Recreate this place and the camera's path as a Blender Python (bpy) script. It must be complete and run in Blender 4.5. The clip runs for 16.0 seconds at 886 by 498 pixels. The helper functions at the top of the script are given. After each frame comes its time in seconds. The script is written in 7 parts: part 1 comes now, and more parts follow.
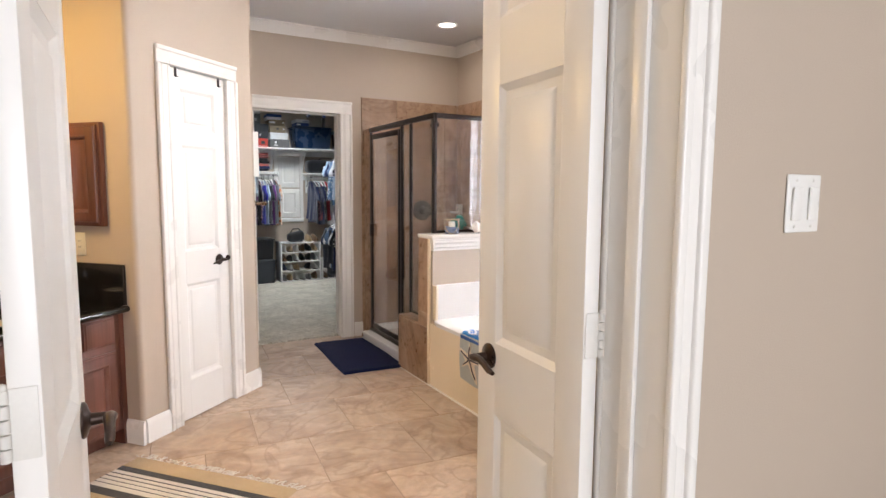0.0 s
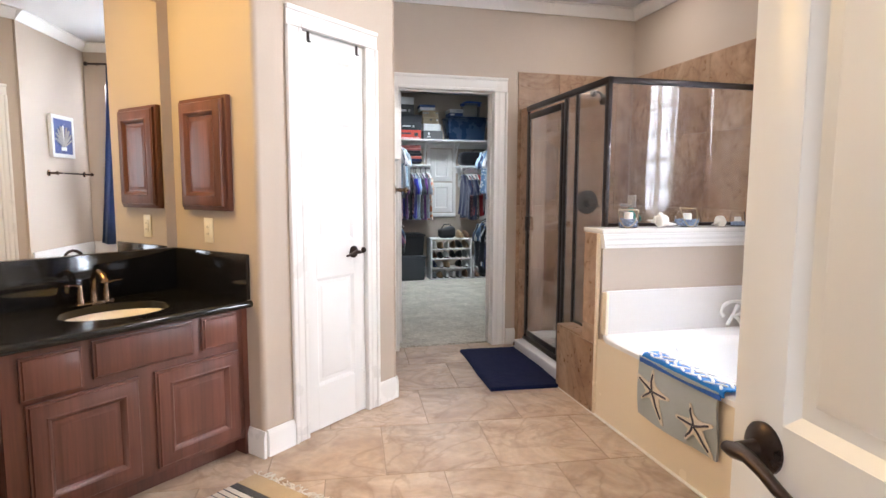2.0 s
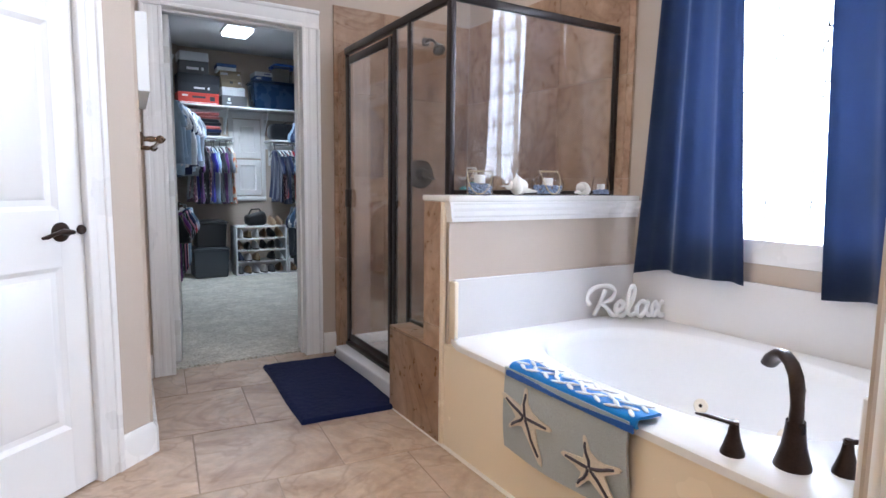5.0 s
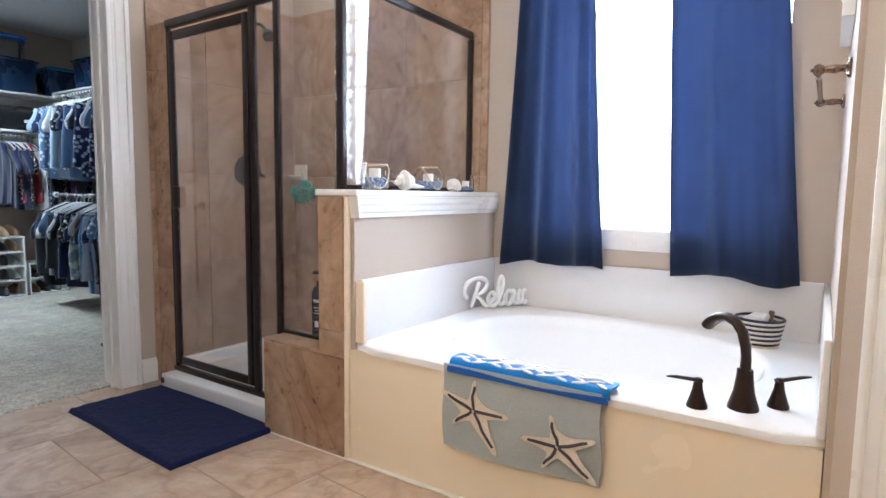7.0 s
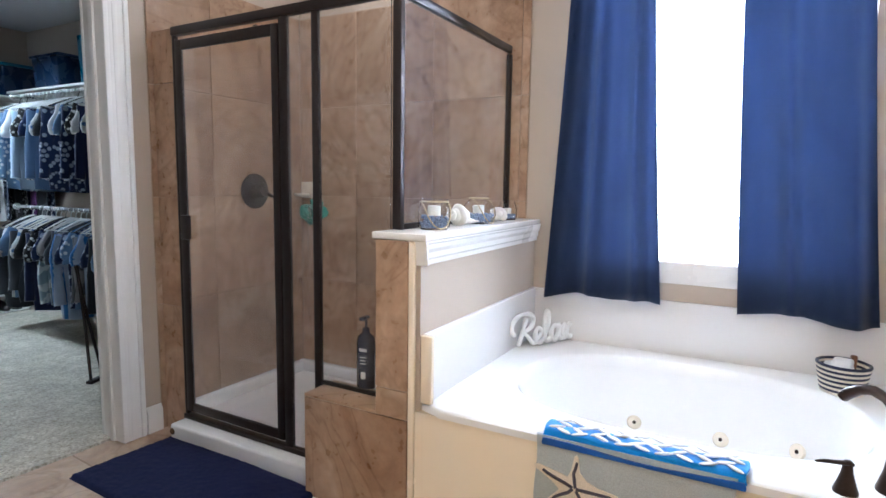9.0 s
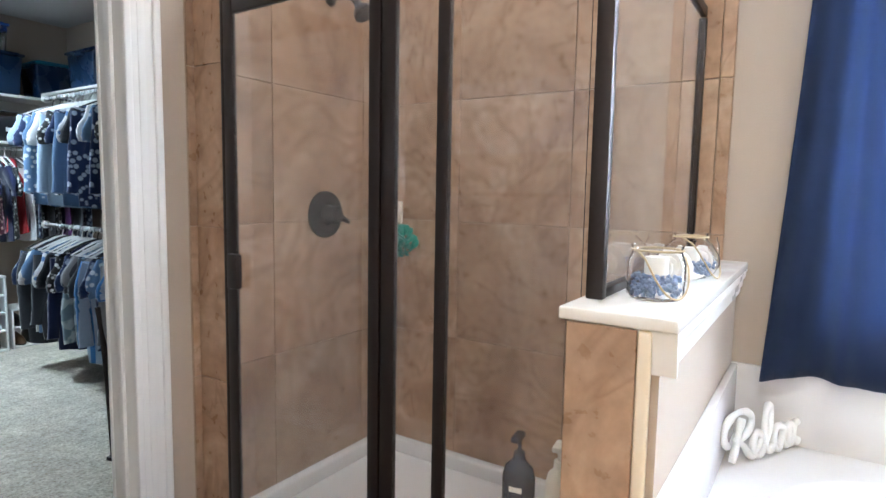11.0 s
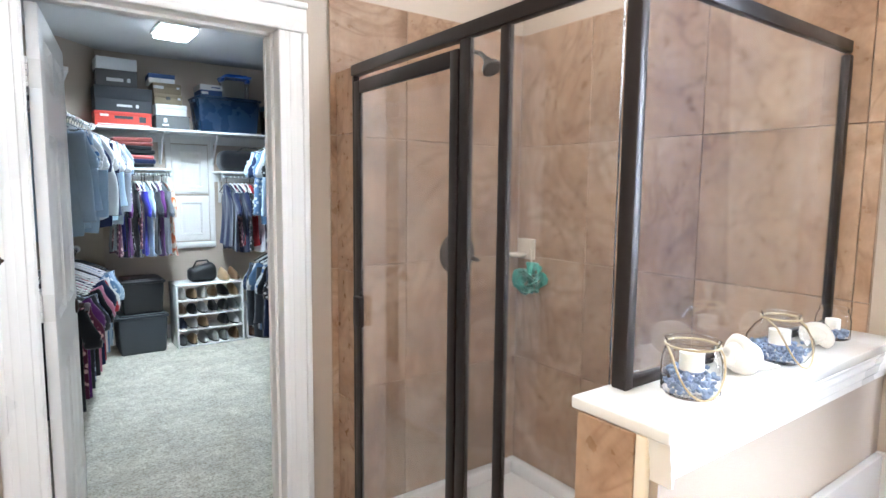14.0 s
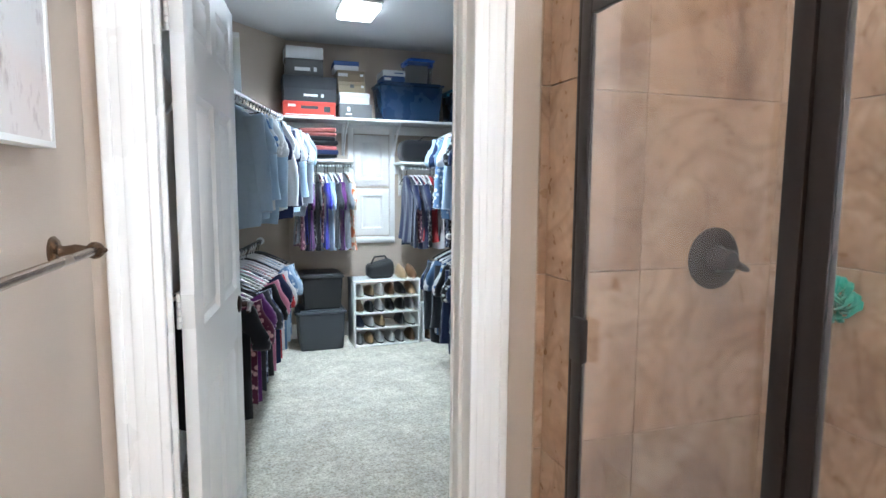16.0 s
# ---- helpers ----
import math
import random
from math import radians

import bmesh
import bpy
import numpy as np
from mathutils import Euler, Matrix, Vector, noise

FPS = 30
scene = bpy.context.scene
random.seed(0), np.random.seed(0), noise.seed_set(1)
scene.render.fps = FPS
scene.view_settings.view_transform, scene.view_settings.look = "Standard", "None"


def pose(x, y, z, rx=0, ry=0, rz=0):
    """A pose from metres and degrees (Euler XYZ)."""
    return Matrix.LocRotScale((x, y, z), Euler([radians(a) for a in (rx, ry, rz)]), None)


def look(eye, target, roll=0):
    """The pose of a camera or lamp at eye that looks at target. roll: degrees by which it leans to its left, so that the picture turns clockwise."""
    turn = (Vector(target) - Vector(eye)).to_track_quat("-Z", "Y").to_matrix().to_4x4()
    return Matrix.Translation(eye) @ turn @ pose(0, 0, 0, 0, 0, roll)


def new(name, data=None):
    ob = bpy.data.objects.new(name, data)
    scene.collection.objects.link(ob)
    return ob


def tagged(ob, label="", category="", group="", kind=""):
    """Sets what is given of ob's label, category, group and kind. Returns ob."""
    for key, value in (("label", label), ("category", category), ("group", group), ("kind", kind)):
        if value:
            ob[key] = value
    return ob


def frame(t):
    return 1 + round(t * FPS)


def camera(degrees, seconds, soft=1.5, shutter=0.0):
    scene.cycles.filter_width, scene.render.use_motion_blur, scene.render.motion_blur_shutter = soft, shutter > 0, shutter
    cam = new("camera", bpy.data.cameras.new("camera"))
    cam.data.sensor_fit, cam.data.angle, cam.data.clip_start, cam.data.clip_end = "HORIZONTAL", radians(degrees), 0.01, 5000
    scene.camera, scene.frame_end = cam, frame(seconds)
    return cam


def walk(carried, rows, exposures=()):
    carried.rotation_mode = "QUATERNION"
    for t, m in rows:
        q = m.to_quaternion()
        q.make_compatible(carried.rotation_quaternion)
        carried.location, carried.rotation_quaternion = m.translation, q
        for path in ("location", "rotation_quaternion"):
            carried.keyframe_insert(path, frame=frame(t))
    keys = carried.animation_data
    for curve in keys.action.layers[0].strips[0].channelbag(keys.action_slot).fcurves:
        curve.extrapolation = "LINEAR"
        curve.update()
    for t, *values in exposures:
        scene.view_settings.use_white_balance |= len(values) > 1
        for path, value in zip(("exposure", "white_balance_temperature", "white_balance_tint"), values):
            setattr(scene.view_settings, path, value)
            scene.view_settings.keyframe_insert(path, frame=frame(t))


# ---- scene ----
cam = camera(75.1, 16.0)
PATH = [
    (0, (-0.041, 0.102, 1.369), (0.938, 1.834, 1.164), 0.4),
    (0.5, (0.084, 0.284, 1.356), (1.001, 2.049, 1.146), 0.4),
    (1, (0.135, 0.42, 1.321), (0.907, 2.253, 1.108), 0.3),
    (1.5, (0.179, 0.61, 1.299), (0.801, 2.499, 1.09), 0.2),
    (2, (0.205, 0.718, 1.272), (0.692, 2.646, 1.065), 0.2),
    (2.5, (0.218, 0.786, 1.249), (0.61, 2.735, 1.036), 0.3),
    (3, (0.246, 0.845, 1.218), (0.61, 2.8, 1.008), 0.4),
    (3.5, (0.314, 0.969, 1.198), (0.69, 2.921, 0.984), 0.4),
    (4, (0.401, 1.151, 1.157), (0.878, 3.081, 0.941), 0.5),
    (4.5, (0.497, 1.371, 1.148), (1.197, 3.231, 0.925), 0.6),
    (5, (0.597, 1.579, 1.104), (1.63, 3.277, 0.879), 0.7),
    (5.2, (0.569, 1.678, 1.069), (1.711, 3.305, 0.849), 1.0),
    (7.3, (0.084, 2.089, 1.046), (1.791, 3.113, 0.854), 0.7),
    (7.5, (0.006, 2.093, 1.078), (1.738, 3.073, 0.885), 0.7),
    (8, (-0.038, 2.174, 1.12), (1.713, 3.121, 0.923), 0.6),
    (8.5, (0.087, 2.351, 1.188), (1.828, 3.311, 0.97), 0.7),
    (9, (0.189, 2.576, 1.224), (1.931, 3.534, 0.999), 0.8),
    (9.2, (0.247, 2.664, 1.213), (1.984, 3.627, 0.98), 0.9),
    (11.3, (0.827, 3.392, 1.302), (2.484, 4.495, 1.102), 0.9),
    (11.5, (0.85, 3.408, 1.348), (2.5, 4.519, 1.141), 0.8),
    (12, (0.897, 3.426, 1.416), (2.525, 4.57, 1.211), 0.7),
    (12.5, (0.929, 3.439, 1.434), (2.502, 4.657, 1.223), 0.6),
    (13, (0.883, 3.289, 1.463), (2.356, 4.626, 1.252), 0.6),
    (13.5, (0.852, 3.135, 1.473), (2.209, 4.588, 1.259), 0.6),
    (14, (0.948, 3.002, 1.466), (2.116, 4.612, 1.255), 0.6),
    (14.5, (0.99, 2.957, 1.432), (1.965, 4.691, 1.218), 0.7),
    (15, (1.018, 3.08, 1.389), (1.828, 4.896, 1.173), 0.6),
    (15.5, (1.096, 3.304, 1.405), (1.796, 5.165, 1.187), 0.6),
    (16, (1.147, 3.652, 1.389), (1.789, 5.533, 1.173), 0.4),
]
# the clip's camera opens and cools its picture on the way
LOOKS = [(0.0, -0.18, 6570, 15), (1.5, -0.03, 6350, 14), (3.0, 0.02, 5950, 14), (4.2, -0.08, 5900, 15), (5.0, -0.22, 5540, 13), (7.5, 0.08, 5640, 10), (9.0, 0.04, 5500, 9), (11.5, 0.56, 5660, 7), (12.5, 0.78, 5660, 7), (13.5, 0.68, 5700, 7), (16.0, 0.76, 5680, 7)]
walk(cam, [(t, look(eye, target, roll)) for t, eye, target, roll in PATH], LOOKS)

# ---- light ----
world = bpy.data.worlds.new("world")
scene.world = world
world.use_nodes = True
wn = world.node_tree.nodes
sky = wn.new("ShaderNodeTexSky")
sky.sky_type, sky.sun_disc, sky.sun_elevation, sky.sun_rotation = "NISHITA", False, radians(50), radians(60)
wn["Background"].inputs["Strength"].default_value = 0.1
world.node_tree.links.new(sky.outputs[0], wn["Background"].inputs[0])
scene.view_settings.exposure = 0.0


def area_lamp(name, eye, target, sx, sy, watts, colour, spread=180):
    d = bpy.data.lights.new(name, "AREA")
    d.shape, d.size, d.size_y, d.energy, d.color, d.spread = "RECTANGLE", sx, sy, watts, colour, radians(spread)
    ob = new(name, d)
    ob.matrix_world = look(eye, target)
    return ob


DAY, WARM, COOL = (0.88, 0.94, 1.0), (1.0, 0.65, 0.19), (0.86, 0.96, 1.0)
area_lamp("window_daylight", (3.16, 2.83, 1.65), (0, 2.83, 1.35), 1.15, 1.4, 188, DAY)
area_lamp("bedroom_daylight", (0.2, -3.3, 1.6), (0.2, 0, 1.3), 2.6, 1.8, 160, DAY)
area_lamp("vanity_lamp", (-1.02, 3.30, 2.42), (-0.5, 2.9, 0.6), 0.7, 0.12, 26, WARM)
area_lamp("closet_lamp", (1.92, 7.76, 2.555), (1.92, 7.76, 0), 0.23, 0.33, 34, COOL, 140)
# the shower can, then two unseen cans added to brighten floor and walls
for lx, ly, watts in ((2.43, 4.43, 6), (0.2, 2.1, 11), (1.25, 3.2, 15)):
    area_lamp("can_or_fill_lamp", (lx, ly, 2.715), (lx, ly, 0), 0.12, 0.12, watts, (1.0, 0.93, 0.84))

# ---- materials ----
def node_mat(name):
    m = bpy.data.materials.new(name)
    m.use_nodes = True
    nt = m.node_tree
    return m, nt, nt.nodes, nt.links, nt.nodes["Principled BSDF"]


def tex(nt, kind, scale, detail=4.0, coord="Object", stretch=None, rough=0.55):
    tc = nt.nodes.new("ShaderNodeTexCoord")
    mp = nt.nodes.new("ShaderNodeMapping")
    nt.links.new(tc.outputs[coord], mp.inputs[0])
    if stretch:
        mp.inputs["Scale"].default_value = stretch
    t = nt.nodes.new(kind)
    nt.links.new(mp.outputs[0], t.inputs["Vector"])
    t.inputs["Scale"].default_value = scale
    if kind == "ShaderNodeTexNoise":
        t.inputs["Detail"].default_value = detail
        t.inputs["Roughness"].default_value = rough
    return t


def ramp(nt, src, stops):
    r = nt.nodes.new("ShaderNodeValToRGB")
    nt.links.new(src, r.inputs[0])
    e = r.color_ramp.elements
    while len(e) < len(stops):
        e.new(0.5)
    for el, (p, c) in zip(e, stops):
        el.position, el.color = p, (*c, 1)
    return r


def mixc(nt, fac, a, b, mode="MIX"):
    m = nt.nodes.new("ShaderNodeMix")
    m.data_type, m.blend_type = "RGBA", mode
    for sock, v in ((0, fac), (6, a), (7, b)):
        if isinstance(v, (int, float)):
            m.inputs[sock].default_value = v
        elif isinstance(v, tuple):
            m.inputs[sock].default_value = (*v, 1)
        else:
            nt.links.new(v, m.inputs[sock])
    return m.outputs[2]


def add_bump(nt, bs, height, strength, dist=0.002):
    b = nt.nodes.new("ShaderNodeBump")
    b.inputs["Strength"].default_value, b.inputs["Distance"].default_value = strength, dist
    nt.links.new(height, b.inputs["Height"])
    nt.links.new(b.outputs[0], bs.inputs["Normal"])


def paint(name, col, rough=0.5, var=0.06, scale=3.0, grain=180.0, bump=0.15, metal=0.0, coat=0.0, stretch=None, rand=0.0):
    """A surface with slow blotches, fine grain, uneven gloss and relief."""
    m, nt, n, l, bs = node_mat(name)
    big, fine = tex(nt, "ShaderNodeTexNoise", scale, stretch=stretch), tex(nt, "ShaderNodeTexNoise", grain, 3.0, stretch=stretch)
    dark, light = tuple(c * (1 - var) for c in col), tuple(min(1, c * (1 + var)) for c in col)
    c = mixc(nt, big.outputs[0], dark, light)
    g = ramp(nt, fine.outputs[0], [(0.3, (1 - var * 0.6,) * 3), (0.7, (1, 1, 1))])
    c = mixc(nt, 1.0, c, g.outputs[0], "MULTIPLY")
    if rand:
        oi = n.new("ShaderNodeObjectInfo")
        r = ramp(nt, oi.outputs["Random"], [(0, (1 - rand,) * 3), (1, (1, 1, 1))])
        c = mixc(nt, 1.0, c, r.outputs[0], "MULTIPLY")
    l.new(c, bs.inputs["Base Color"])
    rr = ramp(nt, big.outputs[0], [(0.3, (max(0, rough - 0.06),) * 3), (0.7, (min(1, rough + 0.06),) * 3)])
    l.new(rr.outputs[0], bs.inputs["Roughness"])
    bs.inputs["Metallic"].default_value = metal
    bs.inputs["Coat Weight"].default_value = coat
    if bump:
        add_bump(nt, bs, fine.outputs[0], bump)
    return m


def stone_tile(name, stops, rough, cloud=2.6, rand=0.22):
    """Cloudy stone-look ceramic; each tile takes its own patch and tint."""
    m, nt, n, l, bs = node_mat(name)
    tc, oi = n.new("ShaderNodeTexCoord"), n.new("ShaderNodeObjectInfo")
    add = n.new("ShaderNodeVectorMath")
    sc = n.new("ShaderNodeVectorMath")
    sc.operation = "SCALE"
    com = n.new("ShaderNodeCombineXYZ")
    for k in range(3):
        l.new(oi.outputs["Random"], com.inputs[k])
    l.new(com.outputs[0], sc.inputs[0])
    sc.inputs["Scale"].default_value = 37.0
    geo = n.new("ShaderNodeNewGeometry")
    l.new(geo.outputs["Position"], add.inputs[0])
    l.new(sc.outputs[0], add.inputs[1])
    a = n.new("ShaderNodeTexNoise")
    a.inputs["Scale"].default_value, a.inputs["Detail"].default_value, a.inputs["Distortion"].default_value = cloud, 7.0, 1.2
    a.inputs["Roughness"].default_value = 0.62
    b = n.new("ShaderNodeTexNoise")
    b.inputs["Scale"].default_value, b.inputs["Detail"].default_value = 26.0, 5.0
    v = n.new("ShaderNodeTexNoise")
    v.inputs["Scale"].default_value, v.inputs["Detail"].default_value, v.inputs["Distortion"].default_value = 1.6, 3.0, 2.5
    for t in (a, b, v):
        l.new(add.outputs[0], t.inputs["Vector"])
    c = ramp(nt, a.outputs[0], stops).outputs[0]
    veins = ramp(nt, v.outputs[0], [(0.46, (1, 1, 1)), (0.5, (0.80, 0.76, 0.72)), (0.54, (1, 1, 1))])
    c = mixc(nt, 1.0, c, veins.outputs[0], "MULTIPLY")
    speck = ramp(nt, b.outputs[0], [(0.3, (0.86, 0.85, 0.84)), (0.65, (1.04, 1.03, 1.02))])
    c = mixc(nt, 1.0, c, speck.outputs[0], "MULTIPLY")
    r = ramp(nt, oi.outputs["Random"], [(0, (1 - rand,) * 3), (1, (1, 1, 1))])
    c = mixc(nt, 1.0, c, r.outputs[0], "MULTIPLY")
    l.new(c, bs.inputs["Base Color"])
    rr = ramp(nt, b.outputs[0], [(0.3, (rough - 0.08,) * 3), (0.7, (rough + 0.1,) * 3)])
    l.new(rr.outputs[0], bs.inputs["Roughness"])
    add_bump(nt, bs, b.outputs[0], 0.12)
    return m


def wood(name, col, rough=0.40):
    m, nt, n, l, bs = node_mat(name)
    g = tex(nt, "ShaderNodeTexNoise", 9.0, 6.0, stretch=(1.0, 1.0, 0.09))
    f = tex(nt, "ShaderNodeTexNoise", 70.0, 4.0, stretch=(1.0, 1.0, 0.05))
    c = ramp(nt, g.outputs[0], [(0.3, tuple(x * 0.62 for x in col)), (0.55, col), (0.75, tuple(x * 1.35 for x in col))]).outputs[0]
    k = ramp(nt, f.outputs[0], [(0.35, (0.78,) * 3), (0.6, (1, 1, 1))])
    c = mixc(nt, 1.0, c, k.outputs[0], "MULTIPLY")
    oi = n.new("ShaderNodeObjectInfo")
    r = ramp(nt, oi.outputs["Random"], [(0, (0.84,) * 3), (1, (1.06,) * 3)])
    c = mixc(nt, 1.0, c, r.outputs[0], "MULTIPLY")
    l.new(c, bs.inputs["Base Color"])
    bs.inputs["Roughness"].default_value = rough
    bs.inputs["Coat Weight"].default_value, bs.inputs["Coat Roughness"].default_value = 0.12, 0.25
    add_bump(nt, bs, f.outputs[0], 0.1)
    return m


def glass(name, tint=(1, 1, 1), rough=0.0, ior=1.45, bump=0.0, bscale=12.0):
    m, nt, n, l, bs = node_mat(name)
    bs.inputs["Base Color"].default_value = (*tint, 1)
    bs.inputs["Transmission Weight"].default_value, bs.inputs["Roughness"].default_value, bs.inputs["IOR"].default_value = 1.0, rough, ior
    if bump:
        t = tex(nt, "ShaderNodeTexNoise", bscale, 2.0)
        add_bump(nt, bs, t.outputs[0], bump, 0.02)
    return m


def fabric(name, col, col2=None, scale=500.0, rough=0.95, pattern=None, pscale=30.0, sheen=0.3, bump=0.35, thin=0.0):
    m, nt, n, l, bs = node_mat(name)
    w = tex(nt, "ShaderNodeTexNoise", scale, 2.0)
    slow = tex(nt, "ShaderNodeTexNoise", 5.0, 3.0)
    c = mixc(nt, slow.outputs[0], tuple(x * 0.82 for x in col), tuple(min(1, x * 1.15) for x in col))
    if pattern == "print":
        v = tex(nt, "ShaderNodeTexVoronoi", pscale)
        c = mixc(nt, ramp(nt, v.outputs["Distance"], [(0.30, (1, 1, 1)), (0.42, (0, 0, 0))]).outputs[0], c, col2)
    elif pattern == "camo":
        v = tex(nt, "ShaderNodeTexNoise", pscale, 1.0)
        c = mixc(nt, ramp(nt, v.outputs[0], [(0.47, (0, 0, 0)), (0.53, (1, 1, 1))]).outputs[0], c, col2)
    elif pattern in ("plaid", "stripe"):
        for k, st in enumerate(((1, 1, 0), (0, 0, 1)) if pattern == "plaid" else ((0, 0, 1),)):
            v = tex(nt, "ShaderNodeTexWave", pscale, stretch=st)
            c = mixc(nt, mixc(nt, 0.0, ramp(nt, v.outputs["Color"], [(0.45, (0, 0, 0)), (0.55, (0.62,) * 3)]).outputs[0], (0, 0, 0)), c, col2)
    k = ramp(nt, w.outputs[0], [(0.3, (0.8,) * 3), (0.65, (1, 1, 1))])
    c = mixc(nt, 1.0, c, k.outputs[0], "MULTIPLY")
    l.new(c, bs.inputs["Base Color"])
    bs.inputs["Roughness"].default_value, bs.inputs["Sheen Weight"].default_value = rough, sheen
    bs.inputs["Specular IOR Level"].default_value = 0.2
    add_bump(nt, bs, w.outputs[0], bump, 0.0015)
    if thin:
        # daylight shows through the weave
        tr, mx = n.new("ShaderNodeBsdfTranslucent"), n.new("ShaderNodeMixShader")
        l.new(c, tr.inputs["Color"])
        mx.inputs[0].default_value = thin
        l.new(bs.outputs[0], mx.inputs[1])
        l.new(tr.outputs[0], mx.inputs[2])
        l.new(mx.outputs[0], n["Material Output"].inputs["Surface"])
    return m


def glow(name, col, strength):
    m, nt, n, l, bs = node_mat(name)
    bs.inputs["Base Color"].default_value = (*col, 1)
    bs.inputs["Emission Color"].default_value, bs.inputs["Emission Strength"].default_value = (*col, 1), strength
    return m


M_WALL = paint("beige wall paint", (0.50, 0.415, 0.335), 0.62, 0.04, 1.3, 260, 0.35)
M_CEIL = paint("white ceiling paint", (0.66, 0.65, 0.645), 0.8, 0.03, 1.5, 200, 0.3)
M_TRIM = paint("white trim paint", (0.82, 0.795, 0.76), 0.30, 0.012, 2, 120, 0.02)
M_DOOR = paint("white door paint", (0.82, 0.80, 0.77), 0.33, 0.010, 2, 90, 0.03, stretch=(1, 1, 0.2))
M_FTILE = stone_tile("floor tile", [(0.25, (0.33, 0.205, 0.13)), (0.45, (0.50, 0.36, 0.25)), (0.6, (0.61, 0.47, 0.355)), (0.8, (0.71, 0.61, 0.50))], 0.38)
M_STILE = stone_tile("shower tile", [(0.25, (0.24, 0.125, 0.068)), (0.42, (0.385, 0.235, 0.142)), (0.58, (0.48, 0.322, 0.212)), (0.8, (0.60, 0.465, 0.345))], 0.33, 2.2)
M_GROUT = paint("tan grout", (0.36, 0.27, 0.20), 0.9, 0.12, 8, 300, 0.3)
M_SGROUT = paint("shower grout", (0.46, 0.36, 0.27), 0.9, 0.1, 8, 300, 0.3)
M_CAULK = paint("white caulk", (0.78, 0.74, 0.68), 0.5, 0.05)
M_CARPET = None
M_WOOD = wood("cherry stained wood", (0.150, 0.052, 0.034))
M_GRANITE = paint("black granite", (0.012, 0.011, 0.011), 0.08, 0.6, 120, 420, 0.0)
M_CHINA = paint("cream porcelain", (0.78, 0.70, 0.58), 0.10, 0.02, 2, 60, 0.0)
M_SURR = paint("white splash panel", (0.72, 0.695, 0.68), 0.2, 0.02, 2, 60, 0.02)
M_TUB = paint("white acrylic", (0.82, 0.81, 0.805), 0.14, 0.02, 2, 60, 0.02)
M_APRON = paint("cream tub apron", (0.82, 0.71, 0.55), 0.24, 0.008, 2, 90, 0.04)
M_MARBLE = paint("white cultured marble", (0.80, 0.77, 0.72), 0.14, 0.04, 6, 60, 0.0)
M_BRONZE = paint("oil rubbed bronze", (0.045, 0.028, 0.022), 0.32, 0.35, 14, 160, 0.03, metal=0.75)
M_FRAME = paint("dark bronze aluminium", (0.022, 0.014, 0.012), 0.36, 0.2, 8, 120, 0.03, metal=0.4)
M_NICKEL = paint("brushed bronze faucet", (0.22, 0.15, 0.10), 0.25, 0.2, 10, 140, 0.03, metal=0.9)
M_HINGE = paint("painted hinge", (0.74, 0.72, 0.68), 0.4, 0.05)
M_GLASS = glass("shower glass", (0.985, 0.98, 0.97))
# thin uneven film of dried water on the shower panes, plus painted reflection haze
film_haze_nt = M_GLASS.node_tree
film_haze, film_haze_mix = film_haze_nt.nodes.new("ShaderNodeBsdfDiffuse"), film_haze_nt.nodes.new("ShaderNodeMixShader")
film_haze.inputs["Color"].default_value = (0.85, 0.83, 0.80, 1)
spots = tex(film_haze_nt, "ShaderNodeTexNoise", 3.0, 6.0, stretch=(1, 1, 0.35))
film_haze_nt.links.new(ramp(film_haze_nt, spots.outputs[0], [(0.3, (0.008,) * 3), (0.7, (0.042,) * 3)]).outputs[0], film_haze_mix.inputs[0])
film_haze_nt.links.new(film_haze_nt.nodes["Principled BSDF"].outputs[0], film_haze_mix.inputs[1])
film_haze_nt.links.new(film_haze.outputs[0], film_haze_mix.inputs[2])
film_haze_nt.links.new(film_haze_mix.outputs[0], film_haze_nt.nodes["Material Output"].inputs["Surface"])
M_JAR = glass("jar glass", (0.985, 0.99, 1.0), 0.02, 1.22)
M_BLOCK = glass("glass block", (0.97, 0.99, 1.0), 0.06, 1.45, 0.9, 14)
M_NAVY = fabric("navy curtain", (0.030, 0.048, 0.108), scale=700, thin=0.055)
M_RUGNAVY = fabric("navy bath mat", (0.006, 0.010, 0.050), scale=260, bump=0.9, sheen=0.04)
M_BLACK = paint("black gap", (0.02, 0.02, 0.02), 0.8)


def carpet_mat():
    m, nt, n, l, bs = node_mat("greige carpet")
    a, b, t = tex(nt, "ShaderNodeTexNoise", 75, 5.0), tex(nt, "ShaderNodeTexNoise", 5, 5.0), tex(nt, "ShaderNodeTexNoise", 24, 4.0)
    c = ramp(nt, a.outputs[0], [(0.32, (0.40, 0.36, 0.28)), (0.50, (0.66, 0.61, 0.51)), (0.70, (0.85, 0.82, 0.73))]).outputs[0]
    c = mixc(nt, 1.0, c, ramp(nt, t.outputs[0], [(0.36, (0.78, 0.76, 0.72)), (0.60, (1, 1, 1))]).outputs[0], "MULTIPLY")
    k = ramp(nt, b.outputs[0], [(0.38, (0.80,) * 3), (0.62, (1, 1, 1))])
    l.new(mixc(nt, 1.0, c, k.outputs[0], "MULTIPLY"), bs.inputs["Base Color"])
    bs.inputs["Roughness"].default_value = 1.0
    bs.inputs["Sheen Weight"].default_value = 0.2
    add_bump(nt, bs, a.outputs[0], 1.0, 0.008)
    return m


M_CARPET = carpet_mat()


def mirror_mat():
    m, nt, n, l, bs = node_mat("mirror silver")
    bs.inputs["Base Color"].default_value = (0.90, 0.91, 0.90, 1)
    bs.inputs["Metallic"].default_value, bs.inputs["Roughness"].default_value = 1.0, 0.01
    return m


